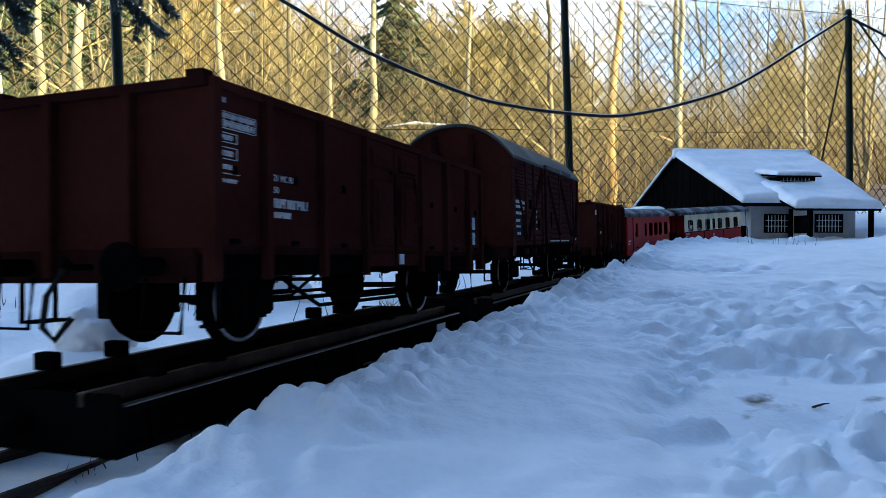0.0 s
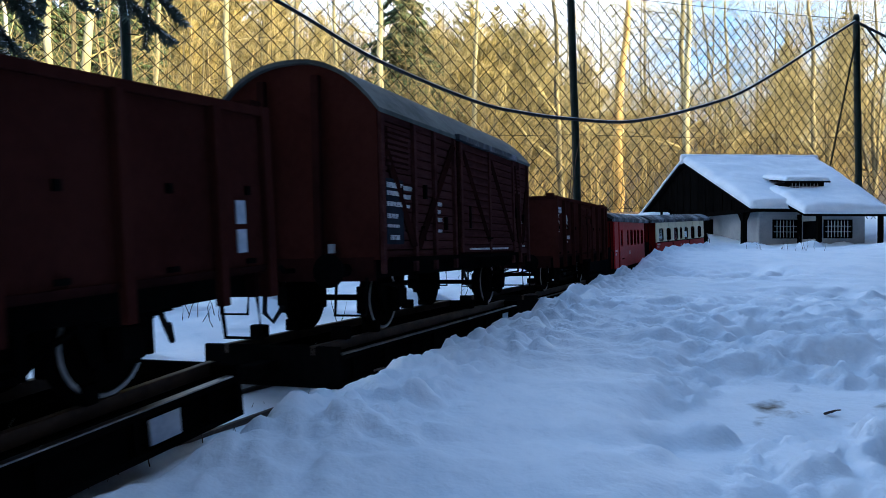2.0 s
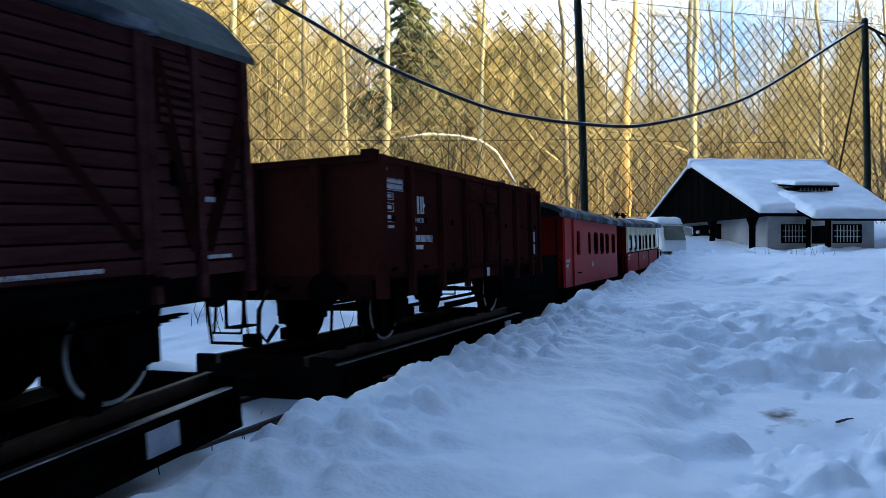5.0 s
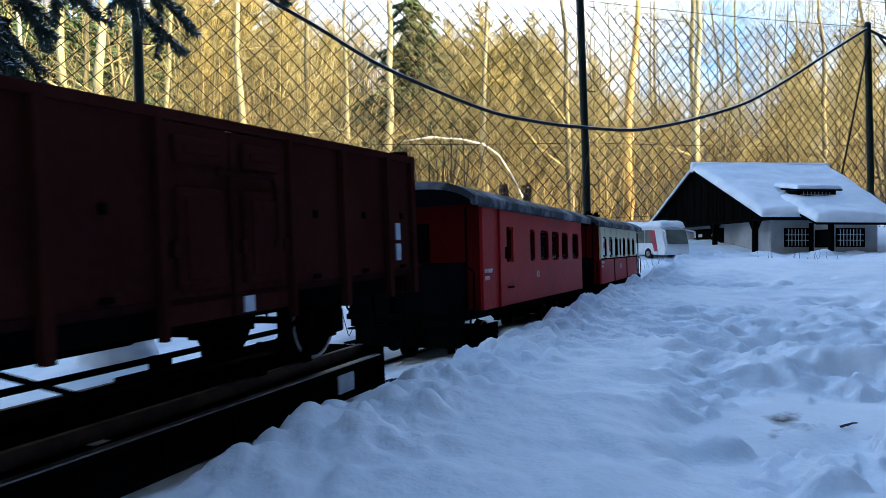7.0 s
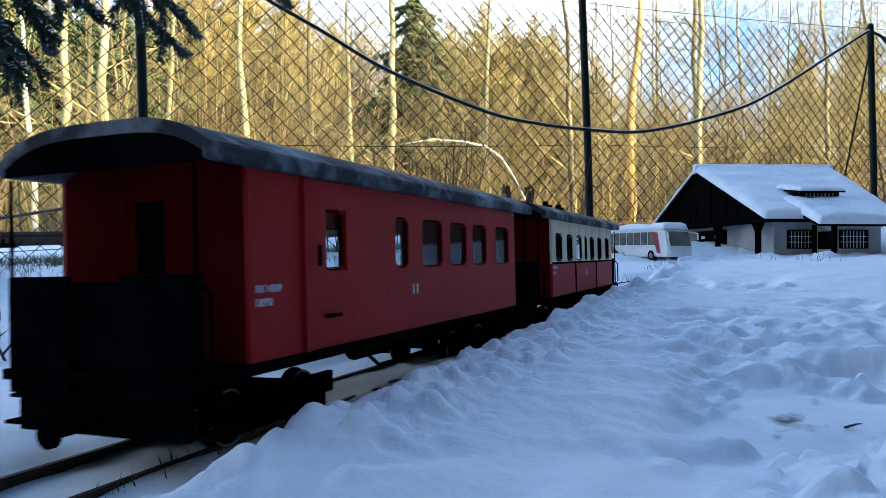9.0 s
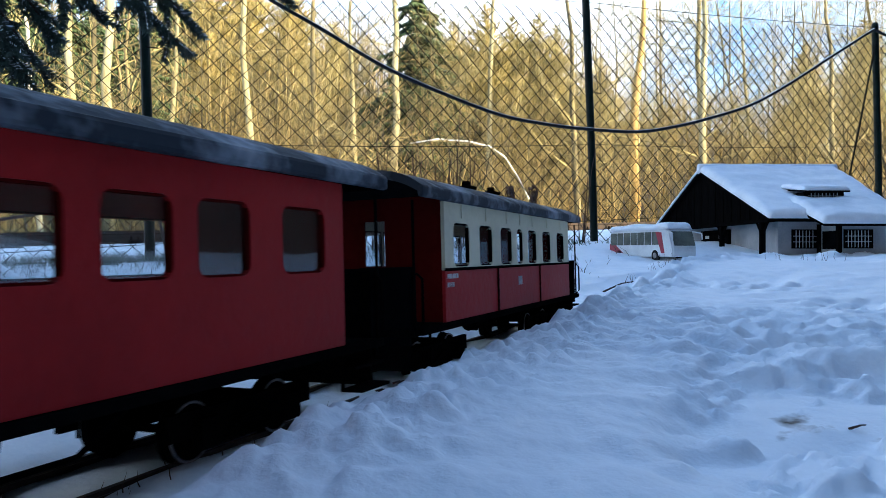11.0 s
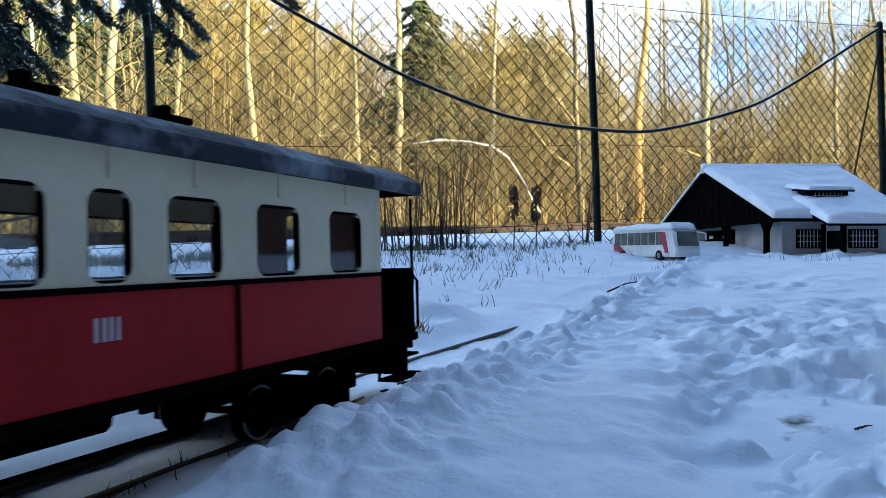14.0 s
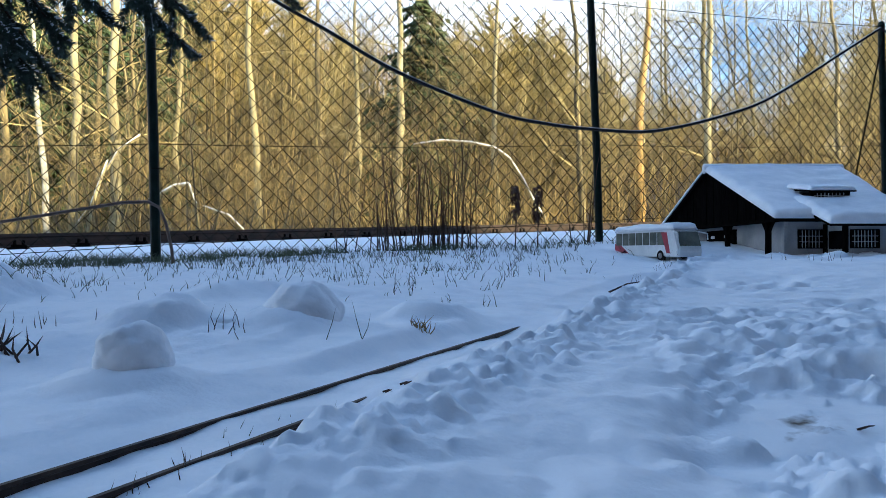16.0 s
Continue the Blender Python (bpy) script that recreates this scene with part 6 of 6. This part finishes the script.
        b = a.lerp(e, 0.5) + Vector((rnd.gauss(0, .12), rnd.gauss(0, .12), 0))
        dark.append((a, b, e, rnd.uniform(0.006, 0.022)))
        for q in range(8):
            s = a.lerp(b, 2 * q / 8 % 1) if q < 4 else b.lerp(e, rnd.random())
            d = Vector((rnd.uniform(-1, 1), rnd.uniform(-1, 1), rnd.uniform(-0.1, 0.9))) * h * rnd.uniform(0.12, 0.35)
            dark.append((s, s + d * 0.5 + Vector((0, 0, rnd.uniform(-.05, .08))), s + d, 0.005))
    v, f = shoots(dark)
    tagged(mesh_arrays("saplings", v, f, "bark"), "slender bare saplings at the edge of the wood", "undergrowth", kind="stuff")
    # the wood farther up the slope
    m = 2300
    Df = 26 + 40 * nr.rand(m)
    uf = nr.uniform(-0.9, 0.9, m)
    zf = ground_z(uf * Df, Df)
    for u, D, z in zip(uf, Df, zf):
        if u > 0.05 and rnd.random() < 0.62:
            continue
        h = rnd.uniform(3.5, 8.0) * (1.0 if u < 0.05 else 0.6)
        a = plan(u * D, D, z - 0.1)
        e = a + Vector((rnd.gauss(0, 0.07), rnd.gauss(0, 0.07), 1)) * h
        segs.append((a, a.lerp(e, 0.5) + Vector((rnd.gauss(0, .1), 0, 0)), e, rnd.uniform(0.03, 0.075)))
        for k in range(9):
            p = a.lerp(e, rnd.uniform(0.2, 0.97))
            d = Vector((rnd.uniform(-1, 1), rnd.uniform(-1, 1), rnd.uniform(0.0, 1.1))) * h * rnd.uniform(0.10, 0.26)
            segs.append((p, p + d * 0.5, p + d, 0.018))
    v, f = shoots(segs)
    tagged(mesh_arrays("undergrowth", v, f, "brush"), "dense leafless yellow-brown undergrowth of the wood", "undergrowth", kind="stuff")
    # snow-laden bent branch, and broken ones at the edge of the wood
    for D, r0, r1, way in ((14.6, 0.016, 0.030, ((-0.04, 0.146), (0.0, 0.152), (0.04, 0.149), (0.070, 0.142), (0.090, 0.128), (0.108, 0.100), (0.124, 0.068), (0.138, 0.046), (0.150, 0.020))),
                           (12.0, 0.012, 0.040, ((-0.455, 0.125), (-0.466, 0.095), (-0.478, 0.060), (-0.484, 0.020))),
                           (12.4, 0.020, 0.030, ((-0.400, 0.070), (-0.365, 0.090), (-0.345, 0.093), (-0.336, 0.065), (-0.330, 0.025))),
                           (12.6, 0.012, 0.026, ((-0.270, 0.030), (-0.290, 0.050), (-0.325, 0.062), (-0.350, 0.055))),
                           (12.1, 0.010, 0.024, ((-0.410, 0.160), (-0.440, 0.140), (-0.455, 0.115), (-0.47, 0.10))),
                           (12.8, 0.010, 0.022, ((-0.500, 0.035), (-0.470, 0.075), (-0.455, 0.095)))):
        bm = bmesh.new()
        tube(bm, [sight(u, v, D) for u, v in way], r0, 8, r1)
        ob = part("bent_branch", bm, "bark_pale", None, smooth=True)
        tagged(ob, "pale bent branch with snow on it at the wood's edge", "branch", "bent branches")
        bm = bmesh.new()
        tube(bm, [sight(u, v, D) + Vector((0, 0, 0.6 * (r0 + r1))) for u, v in way[:-1]], r0, 8, (r0 + r1) * 0.5)
        part("snow", bm, "roof_snow", ob, smooth=True)


wood()


def near_spruce():
    """The boughs of a spruce that hang in from the side; its trunk stands out of view."""
    rnd = random.Random(3)
    t = empty("spruce", plan_pose(-2.05, 2.35), "dark spruce with frosted hanging boughs by the fence", "tree")
    inv = t.matrix_basis.inverted()
    base = plan(-2.05, 2.35, gz(-2.05, 2.35))
    bm = bmesh.new()
    tube(bm, [inv @ base, inv @ (base + Vector((0.02, 0, 1.2))), inv @ (base + Vector((0, 0.02, 3.2)))], 0.07, 12, 0.03)
    part("trunk", bm, "bark", t, smooth=True)
    for tip, root, n in ((sight(-0.515, 0.285, 2.4), 1.35, 15), (sight(-0.555, 0.235, 2.45), 1.15, 15), (sight(-0.530, 0.305, 2.5), 1.4, 14), (sight(-0.585, 0.25, 2.4), 1.2, 13), (sight(-0.545, 0.258, 2.5), 1.2, 15), (sight(-0.575, 0.275, 2.3), 1.25, 13), (sight(-0.455, 0.315, 2.45), 1.45, 12), (sight(-0.345, 0.275, 2.5), 1.5, 15), (sight(-0.325, 0.300, 2.6), 1.6, 12), (sight(-0.20, 0.345, 2.55), 1.75, 12), (sight(-0.39, 0.320, 2.4), 1.6, 12), (sight(-0.60, 0.30, 2.35), 1.4, 10), (sight(-0.50, 0.33, 2.35), 1.5, 12)):
        a = base + Vector((0, 0, root))
        mid = a.lerp(tip, 0.6) + Vector((0, 0, 0.16))
        axis = [a, a.lerp(mid, 0.6), mid, mid.lerp(tip, 0.55) + Vector((0, 0, 0.03)), tip]
        bm = bmesh.new()
        tube(bm, [inv @ p for p in axis], 0.012, 6, 0.003)
        bough = part("bough", bm, "dry_stalk", t)
        needles, frost = [], []
        twigs = [(axis[2], axis[4])]
        for i in range(n * 2):
            f = 0.25 + 0.75 * i / (n * 2)
            p = mid.lerp(tip, (f - 0.25) / 0.75) if f > 0.4 else a.lerp(mid, 0.5 + f)
            d = (tip - mid).normalized() * 1.1 + Vector((rnd.uniform(-.8, .8), rnd.uniform(-.8, .8), rnd.uniform(-0.5, 0.12)))
            twigs.append((p, p + d.normalized() * rnd.uniform(0.05, 0.12)))
        for p, q in twigs:
            w = (q - p)
            m = int(w.length / 0.0011)
            for k in range(m):
                c = p + w * (k / m)
                ang = rnd.uniform(0, math.tau)
                s1 = w.normalized().cross(Vector((0.3, 0.2, 1))).normalized()
                s2 = w.normalized().cross(s1)
                e = c + (s1 * math.cos(ang) + s2 * math.sin(ang)) * 0.018 + w.normalized() * 0.014
                (frost if rnd.random() < 0.16 and e.z > c.z else needles).append((inv @ c, inv @ c.lerp(e, 0.6), inv @ e, 0.0026))
            segs_f = [(inv @ (p.lerp(q, k / 6) + Vector((0, 0, 0.006))), inv @ (p.lerp(q, k / 6 + 0.07) + Vector((0, 0, 0.008))), inv @ (p.lerp(q, k / 6 + 0.14) + Vector((0, 0, 0.006))), 0.0046) for k in range(6) if rnd.random() < 0.5]
            frost += segs_f
        v, f = shoots(needles)
        tagged(mesh_arrays("needles", v, f, "needles_near", bough), kind="stuff")
        if frost:
            v, f = shoots(frost)
            tagged(mesh_arrays("frost", v, f, "frost", bough), "snow and frost on the needles", kind="stuff")


def plan_pose(X, D):
    return Matrix.Translation(plan(X, D, gz(X, D)))


near_spruce()


def tuft(name, X, D, n, h, spread, mat, label, seed, bend=0.5, rad=0.0012):
    rnd = random.Random(seed)
    z = gz(X, D)
    segs = []
    for k in range(n):
        dx, dy = rnd.gauss(0, spread), rnd.gauss(0, spread)
        a = Vector((dx, dy, gz(X + dx * math.cos(AXIS) + dy * math.sin(AXIS), D - dx * math.sin(AXIS) + dy * math.cos(AXIS)) - z - 0.004))
        hh = h * rnd.uniform(0.45, 1.1)
        le = Vector((rnd.uniform(-bend, bend), rnd.uniform(-bend, bend), 1))
        b = a + le * hh * 0.55
        e = b + (le * 0.6 + Vector((rnd.uniform(-bend, bend), rnd.uniform(-bend, bend), 0.4))) * hh * 0.5
        segs.append((a, b, e, rad))
    v, f = shoots(segs)
    ob = mesh_arrays(name, v, f, mat)
    ob.matrix_basis = Matrix.Translation(plan(X, D, z))
    return tagged(ob, label, "plant", kind="stuff")


def snow_lump(u, v, D, r, squash, seed):
    """A rolled lump of snow, half sunk into the ground."""
    bm = bmesh.new()
    bmesh.ops.create_icosphere(bm, subdivisions=5, radius=1.0)
    for q in bm.verts:
        n = q.co.normalized()
        k = 1 + 0.14 * noise.noise(n * 1.6 + Vector((seed, 0, 0))) + 0.05 * noise.noise(n * 4 + Vector((0, seed, 0))) + 0.02 * noise.noise(n * 11 + Vector((0, 0, seed)))
        q.co = Vector((n.x * r * k, n.y * r * k, n.z * r * k * squash))
    ob = part("snow_lump", bm, "snow", None, smooth=True)
    ob.matrix_basis = Matrix.Translation(sight(u, v, D))
    return tagged(ob, "rounded lump of snow lying beside the rails", "snow lump", "snow lumps")


snow_lump(-0.420, -0.150, 0.53, 0.028, 1.05, 3)
snow_lump(-0.190, -0.092, 0.84, 0.047, 0.95, 8)
snow_lump(-0.300, -0.115, 0.80, 0.030, 0.8, 12)


def small_plants():
    rnd = random.Random(8)
    # dry stalks before the fence
    for k, (u, D, n, h) in enumerate(((-0.062, 3.35, 12, 0.66), (-0.030, 3.4, 11, 0.60), (0.005, 3.4, 13, 0.62), (0.022, 3.45, 9, 0.74), (-0.125, 3.3, 5, 0.62), (-0.085, 3.3, 5, 0.35), (0.19, 3.85, 5, 0.66), (-0.01, 3.5, 9, 0.40))):
        tuft("dry_stalks", u * D, D, n, h, 0.034, "dry_stalk", "tall dry brown stalks standing by the fence", 40 + k, 0.15, 0.0034)
    # seed heads
    for k, u in enumerate((0.098, 0.128)):
        D = 3.55
        p = plan(u * D, D, gz(u * D, D))
        bm = bmesh.new()
        tube(bm, [(0, 0, 0), (0.004, 0, 0.12), (0.0, 0.004, 0.30)], 0.003, 6)
        r2 = random.Random(k)
        for i in range(26):
            z = r2.uniform(0.12, 0.31)
            a = r2.uniform(0, 6.28)
            w = Vector((math.cos(a), math.sin(a), r2.uniform(-0.5, 0.6)))
            tube(bm, [Vector((0, 0, z)), Vector((0, 0, z)) + w * 0.018, Vector((0, 0, z - 0.008)) + w * 0.026 - Vector((0, 0, 0.020))], 0.008, 5, 0.003)
        ob = part("dried_flower", bm, "dry_stalk")
        ob.matrix_basis = Matrix.Translation(p)
        tagged(ob, "withered brown seed head on a stalk", "plant", "dried flowers")
    # grass along the foot of the fence
    nr = random.Random(4)
    segs, spots = [], []
    for k in range(9000):
        l = nr.uniform(-1.6, 2.1)
        off = nr.gauss(0.26, 0.26) + 0.25 * nr.random() * max(0, 1 - abs(l + 0.1))
        X, D = FX + FU[0] * l + FU[1] * off, FD + FU[1] * l - FU[0] * off
        if nr.random() > 0.30 + 0.70 * max(0, 1 - abs(l - 0.2) / 1.4) or noise.noise(Vector((X * 4.5, D * 4.5, 2))) < -0.12 + 0.5 * abs(off - 0.2):
            continue
        spots.append((X, D))
    for (X, D), z in zip(spots, ground_z(*np.array(spots).T)):
        a = plan(X, D, z - 0.006)
        h = nr.uniform(0.015, 0.06)
        le = Vector((nr.uniform(-.7, .7), nr.uniform(-.7, .7), 1))
        segs.append((a, a + le * h * 0.5, a + le * h * 0.8 + Vector((nr.uniform(-.5, .5), nr.uniform(-.5, .5), 0.1)) * h, 0.0016))
    # thin blades strewn over the snow before it
    spots = []
    for k in range(1800):
        D = 1.0 + 2.3 * nr.random() ** 0.7
        if nr.random() < 0.15 + 0.85 * (D - 1) / 2.3:
            spots.append((nr.uniform(-0.62, 0.24 - 0.25 * nr.random()) * D, D))
    Xs, Ds = np.array(spots).T
    side = track_offset(Xs * math.cos(AXIS) - Ds * math.sin(AXIS), Xs * math.sin(AXIS) + Ds * math.cos(AXIS))[0]
    for X, D, z, off in zip(Xs, Ds, ground_z(Xs, Ds), side):
        if off > -0.10:
            continue
        a = plan(X, D, z - 0.004)
        for q in range(nr.choice((1, 1, 2, 4))):
            h = nr.uniform(0.008, 0.045) * (0.5 + D / 5)
            le = Vector((nr.uniform(-.6, .6), nr.uniform(-.6, .6), 1))
            b = a + Vector((nr.gauss(0, 0.01), nr.gauss(0, 0.01), 0))
            segs.append((b, b + le * h * 0.5, b + le * h * 0.85 + Vector((nr.uniform(-.4, .4), nr.uniform(-.4, .4), 0.05)) * h, 0.0004 + 0.0003 * D))
    v, f = shoots(segs)
    tagged(mesh_arrays("grass", v, f, "grass"), "green grass showing through thin snow by the fence", "grass", kind="stuff")
    # blades and twigs in the snow
    k = 0
    for u, D, n, h, mat in ((-0.15, 1.55, 5, 0.05, "grass"), (-0.115, 1.75, 4, 0.10, "grass"), (-0.055, 1.35, 4, 0.09, "dry_stalk"), (0.0, 1.5, 4, 0.045, "dry_stalk"), (0.035, 1.9, 5, 0.06, "grass"), (0.09, 1.75, 6, 0.05, "dry_stalk"), (0.115, 1.9, 5, 0.05, "grass"),
                            (-0.32, 0.75, 5, 0.035, "dry_stalk"), (-0.28, 0.72, 4, 0.03, "dry_stalk"), (-0.55, 0.75, 9, 0.03, "dry_stalk"), (-0.18, 1.0, 5, 0.035, "grass"), (-0.13, 0.70, 3, 0.05, "grass"), (-0.48, 1.5, 6, 0.04, "dry_stalk"), (-0.56, 1.3, 6, 0.04, "dry_stalk"), (-0.40, 1.9, 6, 0.05, "grass"),
                            (-0.34, 0.335, 7, 0.016, "dry_stalk"), (-0.26, 0.36, 6, 0.014, "dry_stalk"), (-0.41, 0.31, 7, 0.015, "dry_stalk"), (-0.22, 0.38, 4, 0.016, "grass"), (-0.139, 0.43, 3, 0.022, "grass"), (-0.30, 0.40, 4, 0.016, "grass"), (-0.20, 0.44, 4, 0.014, "grass"),
                            (0.30, 2.2, 12, 0.045, "dry_stalk"), (0.31, 2.3, 9, 0.05, "dry_stalk"), (0.265, 1.9, 6, 0.04, "dry_stalk"), (0.505, 2.2, 5, 0.06, "dry_stalk"), (0.53, 2.15, 6, 0.06, "dry_stalk"), (0.46, 2.1, 4, 0.04, "dry_stalk"), (0.36, 2.2, 3, 0.03, "dry_stalk"), (-0.05, 0.45, 3, 0.006, "dry_stalk")):
        k += 1
        tuft("snow_weeds" if mat == "dry_stalk" else "grass_blades", u * D, D, n, h * 0.8, 0.018 if D > 0.6 else 0.010, mat, "dry weed stems poking out of the snow" if mat == "dry_stalk" else "green grass blades poking out of the snow", 100 + k, 0.45, 0.0006 if D > 0.6 else 0.0004)
    tuft("snow_weeds", -0.59 * 0.60, 0.60, 16, 0.026, 0.012, "dry_stalk", "small dark weed at the edge of a snow heap", 77, 0.9, 0.0014)
    tuft("straw_tuft", -0.031 * 0.83, 0.83, 26, 0.018, 0.006, "straw", "tuft of yellow straw beside the rail", 7, 0.7, 0.0009)
    # a dark twig on the snow bank, bits of leaf
    bm = bmesh.new()
    D = 1.62
    a, b = sight(0.225, -0.053, D), sight(0.273, -0.038, D + 0.1)
    tube(bm, [a, a.lerp(b, 0.5) + Vector((0, 0, 0.006)), b], 0.0022, 6, 0.001)
    tagged(part("twig", bm, "dry_stalk"), "thin dark twig lying on the snow", "twig")
    for i, (u, D) in enumerate(((-0.050, 0.412), (0.575, 0.39), (-0.075, 0.5))):
        X = u * D
        bm = bmesh.new()
        r2 = random.Random(i)
        for j in range(3):
            c = Vector((r2.uniform(-.003, .003), r2.uniform(-.003, .003), 0.001 + 0.0006 * j))
            tube(bm, [c + Vector((-0.0024, 0, 0)), c + Vector((0, 0.001, 0.001)), c + Vector((0.0024, r2.uniform(-.002, .002), 0.002))], 0.0007, 5, 0.0003)
        ob = part("leaf_bit", bm, "dry_stalk")
        ob.matrix_basis = Matrix.Translation(plan(X, D, gz(X, D)))
        tagged(ob, "dark scrap of leaf lying on the snow", "leaf", "leaf scraps")


small_plants()


# ---- what moves ----
def motions():
    """The train rolls towards the camera and out of the picture; its wheels turn."""
    for v, s, half in TRAIN:
        # the first open wagon rides nose up on its carrier, the second nose down
        pitch = {"open_goods_wagon": -1.5, "open_goods_wagon.001": 0.5}.get(v.name, 0.0)
        soft = 0.0 if v.name.startswith("passenger") else 0.5 if v.name.startswith("covered") else 1.0
        sits = pose(0, 0.12, 0, pitch) @ pose(0, -0.12, 0)
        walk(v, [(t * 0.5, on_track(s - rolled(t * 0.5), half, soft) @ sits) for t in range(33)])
    for ob, y, z, r in ROLLING:
        n = math.ceil(16.0 * SPEED / r / radians(80))
        walk(ob, [(16.0 * k / n, pose(0, y, z, math.degrees(SPEED * 16.0 * k / n / r), 0, 0)) for k in range(n + 1)])


motions()
